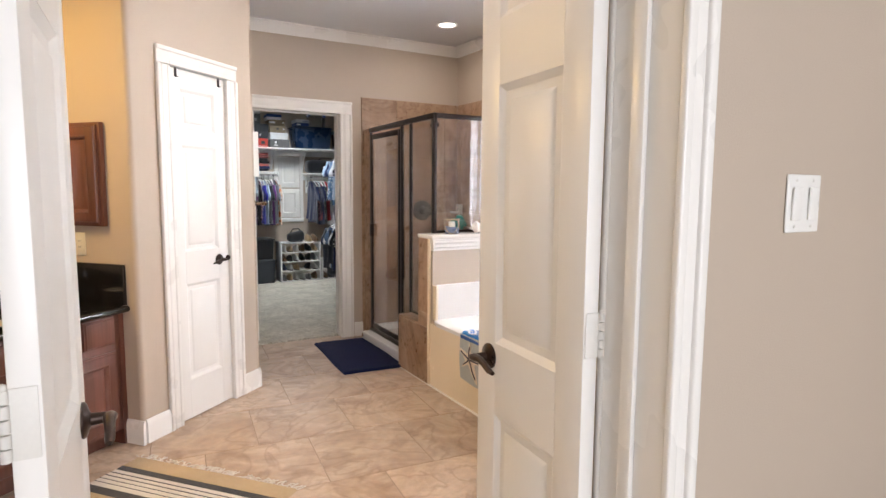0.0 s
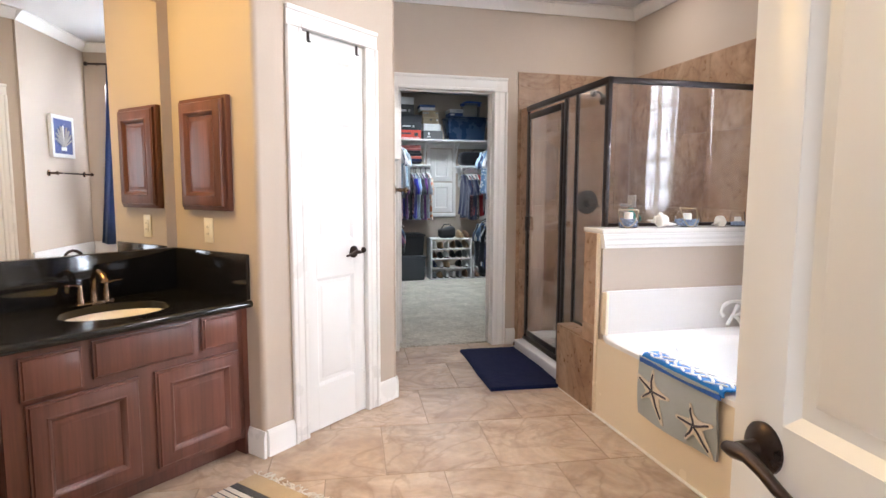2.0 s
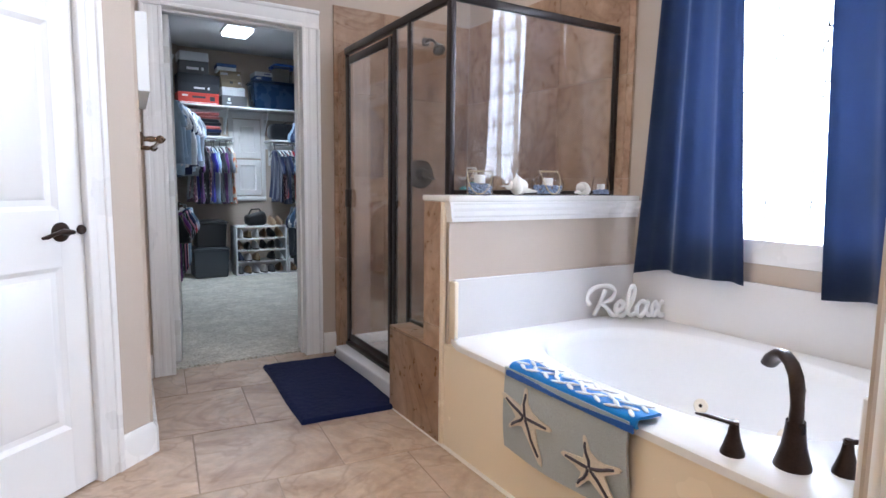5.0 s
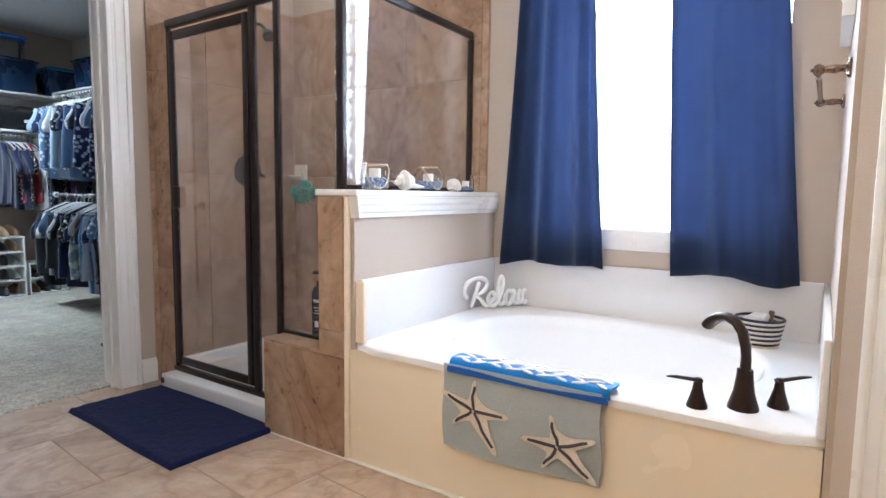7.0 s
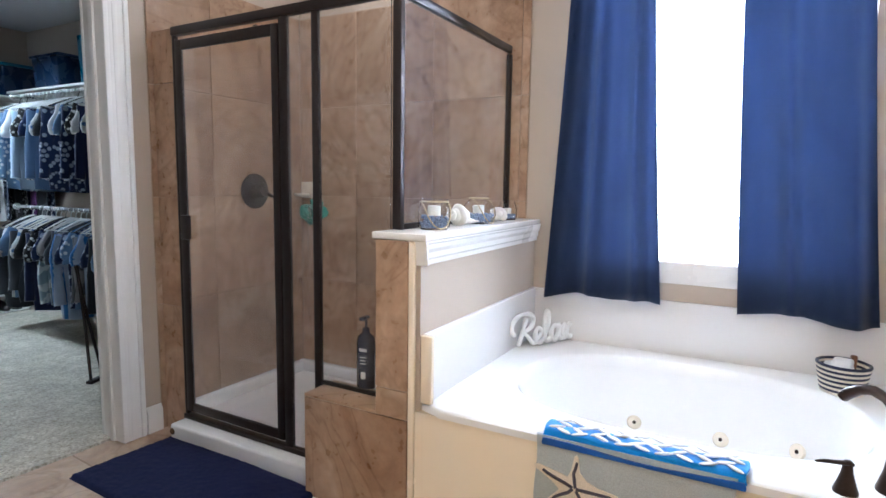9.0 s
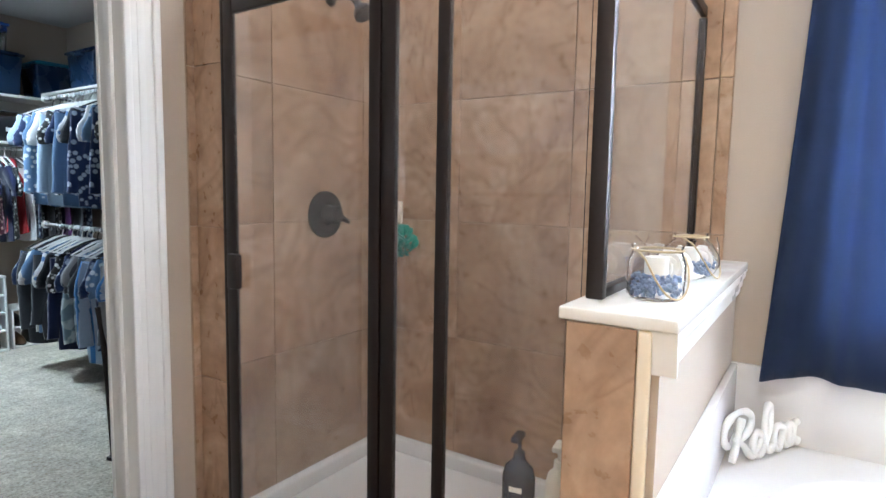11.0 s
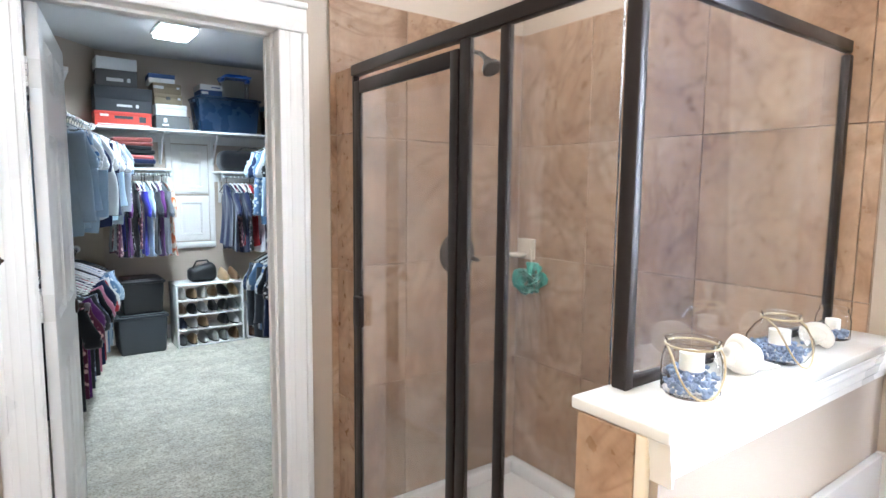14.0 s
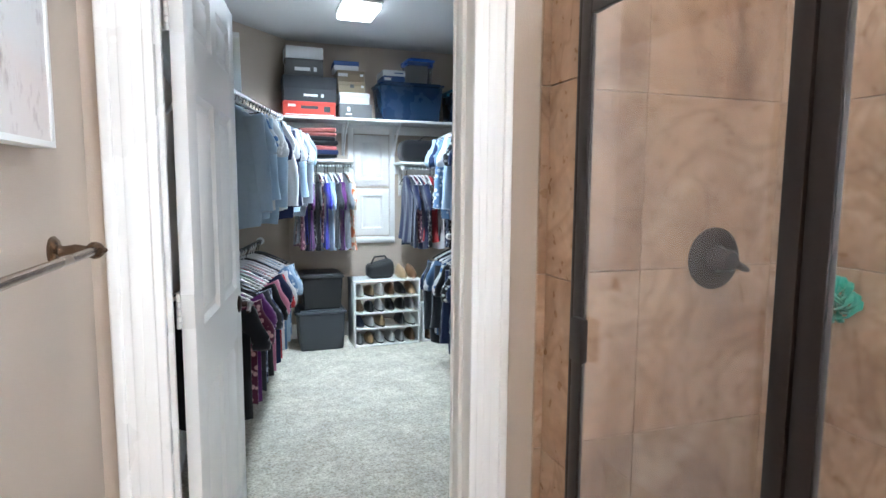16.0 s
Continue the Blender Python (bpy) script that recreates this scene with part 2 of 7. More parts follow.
M_MIRROR = mirror_mat()

# ---- mesh helpers ----
ANG = radians(41.5)
ROT = pose(0, 0, 0, 0, 0, 41.5)


def box(bm, x0, x1, y0, y1, z0, z1, bevel=0.0, seg=2, m=None):
    r = bmesh.ops.create_cube(bm, size=1.0)
    vs = r["verts"]
    for v in vs:
        v.co = Vector((x0 + (v.co.x + 0.5) * (x1 - x0), y0 + (v.co.y + 0.5) * (y1 - y0), z0 + (v.co.z + 0.5) * (z1 - z0)))
    if bevel:
        es = list({e for v in vs for e in v.link_edges})
        r = bmesh.ops.bevel(bm, geom=es, offset=bevel, segments=seg, profile=0.5, affect="EDGES")
        vs = list({v for f in r["faces"] for v in f.verts} | {v for v in vs if v.is_valid})
    if m is not None:
        bmesh.ops.transform(bm, matrix=m, verts=vs)
    return vs


def cyl(bm, p, q, r0, r1=None, n=16, cap=True):
    """A round bar from p to q."""
    p, q = Vector(p), Vector(q)
    r1 = r0 if r1 is None else r1
    turn = (q - p).to_track_quat("Z", "Y").to_matrix().to_4x4()
    m = Matrix.Translation((p + q) / 2) @ turn
    return bmesh.ops.create_cone(bm, cap_ends=cap, segments=n, radius1=r0, radius2=r1, depth=(q - p).length, matrix=m)["verts"]


def ball(bm, c, r, sx=1, sy=1, sz=1, u=16, v=10):
    return bmesh.ops.create_uvsphere(bm, u_segments=u, v_segments=v, radius=r, matrix=Matrix.Translation(c) @ Matrix.Diagonal((sx, sy, sz, 1)))["verts"]


def lathe(bm, prof, c=(0, 0, 0), n=28, sx=1.0, sy=1.0):
    """Turns a profile of (radius, z) round the upright axis at c."""
    rings = []
    for r, z in prof:
        if r < 1e-5:
            rings.append([bm.verts.new((c[0], c[1], c[2] + z))])
        else:
            rings.append([bm.verts.new((c[0] + sx * r * math.cos(2 * math.pi * k / n), c[1] + sy * r * math.sin(2 * math.pi * k / n), c[2] + z)) for k in range(n)])
    for a, b in zip(rings, rings[1:]):
        for k in range(n):
            j = (k + 1) % n
            vs = [a[0]] if len(a) == 1 else [a[k], a[j]]
            vs += [b[0]] if len(b) == 1 else [b[j], b[k]]
            if len(vs) > 2:
                bm.faces.new(vs)
    return rings


def sweep(bm, pts, rads, n=12, flat=1.0):
    """A tube along points with its own radius at each."""
    rings, prev = [], None
    pts = [Vector(p) for p in pts]
    for k, p in enumerate(pts):
        d = (pts[min(k + 1, len(pts) - 1)] - pts[max(k - 1, 0)]).normalized()
        side = d.cross(Vector((0, 0, 1)))
        if side.length < 0.05:
            side = prev or Vector((1, 0, 0))
        side.normalize()
        if prev and side.dot(prev) < 0:
            side = -side
        prev = side
        up = side.cross(d)
        r = rads[k] if isinstance(rads, (list, tuple)) else rads
        rings.append([bm.verts.new(p + r * (math.cos(2 * math.pi * j / n) * side + flat * math.sin(2 * math.pi * j / n) * up)) for j in range(n)])
    for a, b in zip(rings, rings[1:]):
        for j in range(n):
            bm.faces.new((a[j], a[(j + 1) % n], b[(j + 1) % n], b[j]))
    bm.faces.new(rings[0][::-1])
    bm.faces.new(rings[-1])
    return rings


def extrude_profile(bm, prof, p, q, out, up=(0, 0, 1)):
    """A moulding: the profile of (out, up) carried from p to q."""
    p, q, out, up = Vector(p), Vector(q), Vector(out), Vector(up)
    a = [bm.verts.new(p + o * out + h * up) for o, h in prof]
    b = [bm.verts.new(q + o * out + h * up) for o, h in prof]
    k = len(prof)
    for j in range(k):
        bm.faces.new((a[j], a[(j + 1) % k], b[(j + 1) % k], b[j]))
    bm.faces.new(a[::-1])
    bm.faces.new(b)


def finish(bm, smooth=40):
    bmesh.ops.recalc_face_normals(bm, faces=bm.faces)
    if smooth:
        for f in bm.faces:
            f.smooth = True
        lim = radians(smooth)
        for e in bm.edges:
            if len(e.link_faces) == 2 and e.calc_face_angle(0) > lim:
                e.smooth = False


def mesh_ob(name, bm, mat, smooth=40):
    finish(bm, smooth)
    me = bpy.data.meshes.new(name)
    bm.to_mesh(me)
    bm.free()
    if mat:
        me.materials.append(mat)
    return new(name, me)


def part(name, bm, mat, parent, label="", smooth=40):
    ob = mesh_ob(name, bm, mat, smooth)
    ob.parent = parent
    if label:
        ob["label"] = label
    return ob


def thing(name, m, label, category, group="", kind=""):
    ob = new(name)
    ob.empty_display_size = 0.05
    ob.matrix_world = m
    return tagged(ob, label, category, group, kind)


def structure(name, bm, mat, label, category="", m=None, smooth=40):
    ob = mesh_ob(name, bm, mat, smooth)
    if m is not None:
        ob.matrix_world = m
    return tagged(ob, label, category or name.split("_")[0], kind="structure")


B = bmesh.new

# ---- large structure ----
Z_CEIL = 2.74


def to_uw(x, y):
    return x * math.cos(ANG) + y * math.sin(ANG), -x * math.sin(ANG) + y * math.cos(ANG)


def wall_run(bm, x0, x1, y0, y1, z1, holes=(), along="x"):
    """A wall as upright slabs round its openings (a, b, sill, head)."""
    a0, a1 = (x0, x1) if along == "x" else (y0, y1)
    cuts = sorted(holes)
    spans, at = [], a0
    for a, b, s, h in cuts:
        spans.append((at, a, 0, z1))
        if s > 0:
            spans.append((a, b, 0, s))
        if h < z1:
            spans.append((a, b, h, z1))
        at = b
    spans.append((at, a1, 0, z1))
    for a, b, lo, hi in spans:
        if along == "x":
            box(bm, a, b, y0, y1, lo, hi)
        else:
            box(bm, x0, x1, a, b, lo, hi)


# floor slab, bedroom and closet carpets
bm = B(); box(bm, -2.6, 3.3, 0.76, 5.25, -0.2, -0.0025)
floor = structure("floor", bm, M_GROUT, "tan grout bed under stone-look ceramic floor tiles", "floor")
bm = B(); box(bm, -3.2, 3.3, -3.5, 0.78, -0.2, 0.006)
structure("floor_bedroom", bm, M_CARPET, "plain greige carpet of the bedroom", "carpet")
bm = B(); box(bm, 0.5, 3.4, 5.19, 9.1, -0.2, 0.012)
structure("floor_closet", bm, M_CARPET, "speckled greige cut-pile carpet of the closet", "carpet")

# closet wall with its doorway
DO_X0, DO_X1, DO_H = 0.94, 1.745, 2.05
bm = B(); wall_run(bm, 0.55, 3.40, 5.11, 5.25, Z_CEIL, [(DO_X0, DO_X1, 0, DO_H)])
structure("wall_north", bm, M_WALL, "beige painted wall with the closet doorway", "wall")
# window wall
WY0, WY1, WZ0, WZ1 = 2.24, 3.31, 0.89, 2.33
bm = B(); wall_run(bm, 2.945, 3.10, 1.90, 5.11, Z_CEIL, [(WY0, WY1, WZ0 - 0.10, WZ1)], "y")
structure("wall_east", bm, M_WALL, "beige painted wall with the glass block window", "wall")
# wall at the foot of the tub, with its rounded corner
bm = B(); box(bm, 1.80, 2.945, 1.90, 2.045, 0, Z_CEIL)
structure("wall_tub_end", bm, M_WALL, "beige painted wall at the end of the tub", "wall")
# angled wall with the toilet room door
TD_U0, TD_U1 = 1.93, 2.54
bm = B(); wall_run(bm, 1.70, 2.68, 0.22, 0.341, Z_CEIL, [(TD_U0, TD_U1, 0, DO_H)])
cyl(bm, (2.668, 0.321, 0), (2.668, 0.321, Z_CEIL), 0.02, n=20)
structure("wall_angled_south", bm, M_WALL, "beige painted angled wall with a closed door", "wall", ROT)
bm = B(); box(bm, 1.04, 1.14, 0.915, 1.46, 0, Z_CEIL)
structure("wall_entry_return", bm, M_WALL, "short beige return wall beside the entry", "wall")
# entry wall with the double doorway
EN_X0, EN_X1 = -0.200, 0.787
bm = B(); wall_run(bm, -3.2, 3.3, 0.765, 0.915, Z_CEIL, [(EN_X0 - 0.02, EN_X1 + 0.02, 0, 2.07)])
structure("wall_entry", bm, M_WALL, "beige painted wall with the double doorway", "wall")
# linen wall: angled, rounded at its outer corner
LW = 2.575
bm = B()
wall_run(bm, 2.345, 3.30, LW, LW + 0.12, Z_CEIL, [(2.577, 3.059, 0, 2.045)])
cyl(bm, (2.345, LW + 0.025, 0), (2.345, LW + 0.025, Z_CEIL), 0.025, n=24)
structure("wall_linen", bm, M_WALL, "beige painted angled wall with a narrow linen door", "wall", ROT)
bm = B(); box(bm, 2.32, 2.44, LW + 0.025, 3.36, 0, Z_CEIL)
structure("wall_vanity_end", bm, M_WALL, "painted end wall of the vanity niche", "wall", ROT)
bm = B(); box(bm, 0.33, 2.32, 3.235, 3.36, 0, Z_CEIL)
structure("wall_vanity", bm, M_WALL, "beige painted wall behind the mirror", "wall", ROT)
bm = B(); box(bm, 0.33, 0.45, 1.86, 3.235, 0, Z_CEIL)
structure("wall_vanity_left", bm, M_WALL, "plain beige wall closing the vanity niche", "wall", ROT)
bm = B(); box(bm, -1.08, -0.93, 0.915, 1.78, 0, Z_CEIL)
structure("wall_west", bm, M_WALL, "plain beige wall beside the entry", "wall")
TOWEL = pose(0.7665, 4.105, 0, 0, 0, -2.86)
bm = B(); box(bm, -0.12, 0, 0, 1.01, 0, Z_CEIL)
structure("wall_towel_bar", bm, M_WALL, "beige painted wall with towel bar and picture", "wall", TOWEL)
bm = B(); box(bm, 1.0, 3.1, 1.3, 1.36, 0, Z_CEIL, m=pose(0, 0.0, 0)); box(bm, 3.0, 3.1, 1.36, 1.9, 0, Z_CEIL)
structure("wall_toilet_room", bm, M_WALL, "plain walls behind the closed door", "wall")
# bedroom shell
for nm, b in (("wall_bedroom_west", (-3.3, -3.2, -3.6, 0.765)), ("wall_bedroom_east", (3.3, 3.4, -3.6, 0.765)), ("wall_bedroom_south", (-3.3, 3.4, -3.7, -3.6))):
    bm = B(); box(bm, *b, 0, Z_CEIL)
    structure(nm, bm, M_WALL, "plain beige bedroom wall", "wall")
bm = B(); box(bm, -3.3, 3.4, -3.7, 5.25, Z_CEIL, Z_CEIL + 0.1)
structure("ceiling", bm, M_CEIL, "white painted ceiling", "ceiling")

# closet shell
CY, CZ = 8.90, 2.62
bm = B(); box(bm, 0.4, 3.4, CY, CY + 0.1, 0, CZ)
structure("wall_closet_back", bm, M_WALL, "beige painted back wall of the closet", "wall")
bm = B(); box(bm, 3.28, 3.40, 5.25, CY, 0, CZ)
structure("wall_closet_east", bm, M_WALL, "beige closet wall behind the hanging rods", "wall")
bm = B(); box(bm, 0.68, 0.80, 5.25, 8.15, 0, CZ)
structure("wall_closet_west", bm, M_WALL, "beige closet wall behind the hanging rods", "wall")
bm = B(); box(bm, 0, 1.05, 0, 0.1, 0, CZ)
structure("wall_closet_angle", bm, M_WALL, "beige angled closet wall", "wall", pose(0.78, 8.10, 0, 0, 0, 47))
bm = B(); box(bm, 0.4, 3.4, 5.25, 9.0, CZ, CZ + 0.1)
structure("ceiling_closet", bm, M_CEIL, "white painted closet ceiling", "ceiling")

# ---- trims ----
CROWN = [(0, 0), (0, -0.085), (0.012, -0.085), (0.018, -0.070), (0.030, -0.055), (0.050, -0.030), (0.062, -0.016), (0.075, -0.014), (0.075, 0)]
BASE = [(0, 0), (0.016, 0), (0.016, 0.105), (0.011, 0.118), (0.007, 0.130), (0, 0.130)]


def mould(name, prof, runs, label, cat, mat=None):
    for p, q, out in runs:
        bm = B()
        extrude_profile(bm, prof, p, q, out)
        structure(name, bm, mat or M_TRIM, label, cat, smooth=25)


def uw(u, w, z=0.0):
    return tuple(ROT @ Vector((u, w, z)))


UX, WX = ROT.to_3x3() @ Vector((1, 0, 0)), ROT.to_3x3() @ Vector((0, 1, 0))
ZC = Z_CEIL - 0.001
mould("crown_moulding", CROWN, [
    ((0.77, 5.11, ZC), (2.945, 5.11, ZC), (0, -1, 0)), ((2.945, 5.11, ZC), (2.945, 2.045, ZC), (-1, 0, 0)),
    ((2.945, 2.045, ZC), (1.79, 2.045, ZC), (0, 1, 0)), (uw(2.70, 0.341, ZC), uw(1.70, 0.341, ZC), tuple(WX)),
    ((0.766, 4.07, ZC), (0.817, 5.11, ZC), (1, -0.05, 0)), (uw(2.33, LW, ZC), uw(3.31, LW, ZC), tuple(-WX)),
    (uw(2.32, 3.235, ZC), uw(2.32, LW, ZC), tuple(-UX)), (uw(0.45, 3.235, ZC), uw(2.32, 3.235, ZC), tuple(-WX))],
    "white crown moulding under the ceiling", "moulding")
mould("baseboard", BASE, [
    ((0.766, 4.105, 0), (0.817, 5.11, 0), (1, -0.05, 0)), ((0.817, 5.11, 0), (0.845, 5.11, 0), (0, -1, 0)),
    ((1.845, 5.11, 0), (1.925, 5.11, 0), (0, -1, 0)), (uw(2.335, LW, 0), uw(2.497, LW, 0), tuple(-WX)),
    (uw(3.139, LW, 0), uw(3.312, LW, 0), tuple(-WX)), (uw(2.32, 2.72, 0), uw(2.32, LW - 0.016, 0), tuple(-UX)),
    (uw(1.70, 0.341, 0), uw(1.855, 0.341, 0), tuple(WX)), ((0.845, 5.25, 0), (0.80, 5.25, 0), (0, 1, 0)),
    ((0.9, CY, 0.012), (3.28, CY, 0.012), (0, -1, 0)), ((3.28, 5.25, 0.012), (3.28, CY, 0.012), (-1, 0, 0)), ((0.80, 5.25, 0.012), (0.80, 8.15, 0.012), (1, 0, 0))],
    "white painted baseboard", "baseboard")


def casing_set(name, m, x0, x1, h, side=-1, w=0.088, depth=0.0):
    """Door casing and jamb liner in a local frame: wall face at y=0, room towards side*y; depth: wall thickness behind."""
    s = side

    def yb(a, b):
        return (a, b) if a < b else (b, a)
    for nm, (a, b, lo, hi), outer in (("left", (x0 - w, x0 + 0.004, 0, h - 0.002), -1), ("right", (x1 - 0.004, x1 + w, 0, h - 0.002), 1), ("head", (x0 - w, x1 + w, h, h + w), 0)):
        bm = B()
        if outer:
            o0, o1 = (a, a + 0.024) if outer < 0 else (b - 0.024, b)
            i0, i1 = (b - 0.022, b) if outer < 0 else (a, a + 0.022)
            box(bm, a + 0.002, b, *yb(0, s * 0.013), lo, hi, 0.003)
            box(bm, o0, o1, *yb(0, s * 0.023), lo, hi, 0.006, 3)
            box(bm, i0, i1, *yb(0, s * 0.017), lo, hi, 0.005, 3)
            mid = (o0 + i0) / 2 + 0.008
            box(bm, mid - 0.012, mid + 0.012, *yb(0, s * 0.0155), lo, hi, 0.004)
        else:
            box(bm, a + 0.002, b - 0.002, *yb(0, s * 0.013), lo, hi, 0.003)
            box(bm, a, b, *yb(0, s * 0.023), hi - 0.024, hi, 0.006, 3)
            box(bm, x0, x1, *yb(0, s * 0.017), lo, lo + 0.022, 0.005, 3)
        structure("trim_door_casing", bm, M_TRIM, "white moulded door casing", "trim", m)
    if depth:
        bm = B()
        d0, d1 = yb(-s * 0.001, -s * (depth + 0.001))
        box(bm, x0 - 0.018, x0, d0, d1, 0, h + 0.018)
        box(bm, x1, x1 + 0.018, d0, d1, 0, h + 0.018)
        box(bm, x0, x1, d0, d1, h, h + 0.018)
        sy = -s * (depth - 0.055)
        for a, b in ((x0, x0 + 0.012), (x1 - 0.012, x1)):
            box(bm, a, b, *yb(sy, sy + s * 0.03), 0, h, 0.002)
        box(bm, x0 + 0.012, x1 - 0.012, *yb(sy, sy + s * 0.03), h - 0.012, h, 0.002)
        structure("trim_door_jamb", bm, M_TRIM, "white door jamb with stops", "trim", m)


casing_set("closet", Matrix.Translation((0, 5.11, 0)), DO_X0 + 0.018, DO_X1 - 0.018, DO_H - 0.018, -1, 0.108, 0.14)
casing_set("closet_in", Matrix.Translation((0, 5.25, 0)), DO_X0 + 0.018, DO_X1 - 0.018, DO_H - 0.018, 1)
casing_set("linen", ROT @ Matrix.Translation((0, LW, 0)), 2.589, 3.047, 2.035, -1, 0.092, 0.12)
casing_set("toilet", ROT @ Matrix.Translation((0, 0.341, 0)), TD_U0 + 0.018, TD_U1 - 0.018, DO_H - 0.018, 1, 0.085, 0.12)
casing_set("entry", Matrix.Translation((0, 0.765, 0)), EN_X0, EN_X1, 2.05, -1, 0.068, 0.15)
casing_set("entry_in", Matrix.Translation((0, 0.915, 0)), EN_X0, EN_X1, 2.05, 1, 0.085)

# ---- doors ----
ROWS_Z = ((0.19, 0.80), (0.985, 1.62), (1.775, 1.93))


def panel_leaf(w, h, t, cols, rows=ROWS_Z, stile=0.105):
    """A moulded panel leaf: x 0..w, y 0..t, z 0.008..h; panels sunk with raised fields on both faces."""
    bm = B()
    gap = 0.095
    pw = (w - 2 * stile - (cols - 1) * gap) / cols
    xs = [(stile + k * (pw + gap), stile + k * (pw + gap) + pw) for k in range(cols)]
    z = 0.008
    box(bm, 0, xs[0][0], 0, t, z, h, 0.002)
    box(bm, xs[-1][1], w, 0, t, z, h, 0.002)
    for k in range(cols - 1):
        for lo, hi in rows:
            box(bm, xs[k][1], xs[k + 1][0], 0, t, lo, hi)
    edges = [z] + [v for r in rows for v in r] + [h]
    for lo, hi in zip(edges[::2], edges[1::2]):
        box(bm, xs[0][0], xs[-1][1], 0, t, lo, hi)
    for a, b in xs:
        for lo, hi in rows:
            box(bm, a, b, 0.011, t - 0.011, lo, hi)
            for y_out, y_in in ((0.0, 0.011), (t, t - 0.011)):
                # sloped sticking round the sunk panel, then the raised field
                q = 0.016
                o = [(a, lo), (b, lo), (b, hi), (a, hi)]
                i = [(a + q, lo + q), (b - q, lo + q), (b - q, hi - q), (a + q, hi - q)]
                for k in range(4):
                    j = (k + 1) % 4
                    vs = [bm.verts.new((o[k][0], y_out + (0.001 if y_out == 0 else -0.001), o[k][1])), bm.verts.new((o[j][0], y_out + (0.001 if y_out == 0 else -0.001), o[j][1])),
                          bm.verts.new((i[j][0], y_in, i[j][1])), bm.verts.new((i[k][0], y_in, i[k][1]))]
                    bm.faces.new(vs)
                d = 0.034
                y0, y1 = (0.003, 0.012) if y_out == 0 else (t - 0.012, t - 0.003)
                if b - a > 0.1 and hi - lo > 0.09:
                    vs = box(bm, a + d, b - d, y0, y1, lo + d, hi - d)
                    face_y = y0 if y_out == 0 else y1
                    for v in vs:
                        if abs(v.co.y - face_y) < 1e-5:
                            v.co.x += 0.014 if v.co.x < (a + b) / 2 else -0.014
                            v.co.z += 0.014 if v.co.z < (lo + hi) / 2 else -0.014
    return bm


def lever(parent, x, z, y, out, reach, mat=None, name="lever_handle"):
    """Round rose, neck and curved lever standing out of the face y along out (+-1), the lever towards reach (+-1)."""
    mat = mat or M_BRONZE
    bm = B()
    prof = [(0.0, 0.0), (0.033, 0.0), (0.033, 0.004), (0.029, 0.008), (0.018, 0.011), (0.012, 0.014), (0.010, 0.040), (0.0, 0.040)]
    lathe(bm, prof, n=24)
    bmesh.ops.transform(bm, matrix=pose(x, y, z, -90 * out, 0, 0), verts=bm.verts)
    yy = y + out * 0.045
    pts = [(x - reach * 0.012, yy, z), (x + reach * 0.005, yy, z + 0.002), (x + reach * 0.030, yy, z + 0.004), (x + reach * 0.060, yy + out * 0.002, z - 0.002), (x + reach * 0.085, yy + out * 0.003, z - 0.010), (x + reach * 0.100, yy + out * 0.002, z - 0.012)]
    sweep(bm, pts, [0.009, 0.013, 0.010, 0.0085, 0.0085, 0.006], 12, 0.8)
    return part(name, bm, mat, parent, "dark bronze lever handle")


def hinge(parent, x, y, z, leaf_dir=1, h=0.09):
    """Butt hinge: barrel with its pin at (x, y), leaf plate along leaf_dir in y."""
    bm = B()
    for k in range(5):
        cyl(bm, (x, y, z - h / 2 + k * h / 5 + 0.001), (x, y, z - h / 2 + (k + 1) * h / 5 - 0.001), 0.0065, n=12)
    ball(bm, (x, y, z + h / 2 + 0.002), 0.0055, u=10, v=6)
    return part("hinge", bm, M_HINGE, parent, "white-painted butt hinge")


def plate(parent, m, w=0.03, h=0.09):
    bm = B()
    box(bm, -w / 2, w / 2, -0.0015, 0.0015, -h / 2, h / 2, 0.001)
    for k in (-0.03, 0, 0.03):
        cyl(bm, (0.004 * (1 if k else -1), -0.0025, k), (0.004 * (1 if k else -1), 0, k), 0.0035, n=10)
    bmesh.ops.transform(bm, matrix=m, verts=bm.verts)
    return part("hinge_plate", bm, M_HINGE, parent)


# entry doors: two narrow leaves standing open into the bathroom
LEAF_W, LEAF_H, LEAF_T = 0.437, 2.035, 0.035
dr = thing("entry_door", pose(0.778, 0.925, 0, 0, 0, 84.8), "white narrow panelled entry door leaf standing open", "door", "entry door leaves")
part("leaf", panel_leaf(LEAF_W, LEAF_H, LEAF_T, 1, stile=0.09), M_DOOR, dr)
lever(dr, LEAF_W - 0.062, 0.945, LEAF_T, 1, -1)
lever(dr, LEAF_W - 0.062, 0.945, 0.0, -1, -1)
for hz in (0.28, 1.085, 1.83):
    hinge(dr, -0.004, -0.004, hz)
    plate(dr, pose(-0.002, 0.016, hz, 0, 0, 90), 0.032)
dl = thing("entry_door", pose(-0.130, 0.933, 0, 0, 0, 87.5), "white narrow panelled entry door leaf standing open", "door", "entry door leaves")
part("leaf", panel_leaf(LEAF_W, LEAF_H, LEAF_T, 1, stile=0.09), M_DOOR, dl)
lever(dl, LEAF_W - 0.062, 0.945, 0.0, -1, -1)
lever(dl, LEAF_W - 0.062, 0.945, LEAF_T, 1, -1)
for hz in (0.28, 1.085, 1.83):
    hinge(dl, -0.004, LEAF_T + 0.004, hz)
    plate(dl, pose(-0.002, 0.02, hz, 0, 0, 90), 0.032)
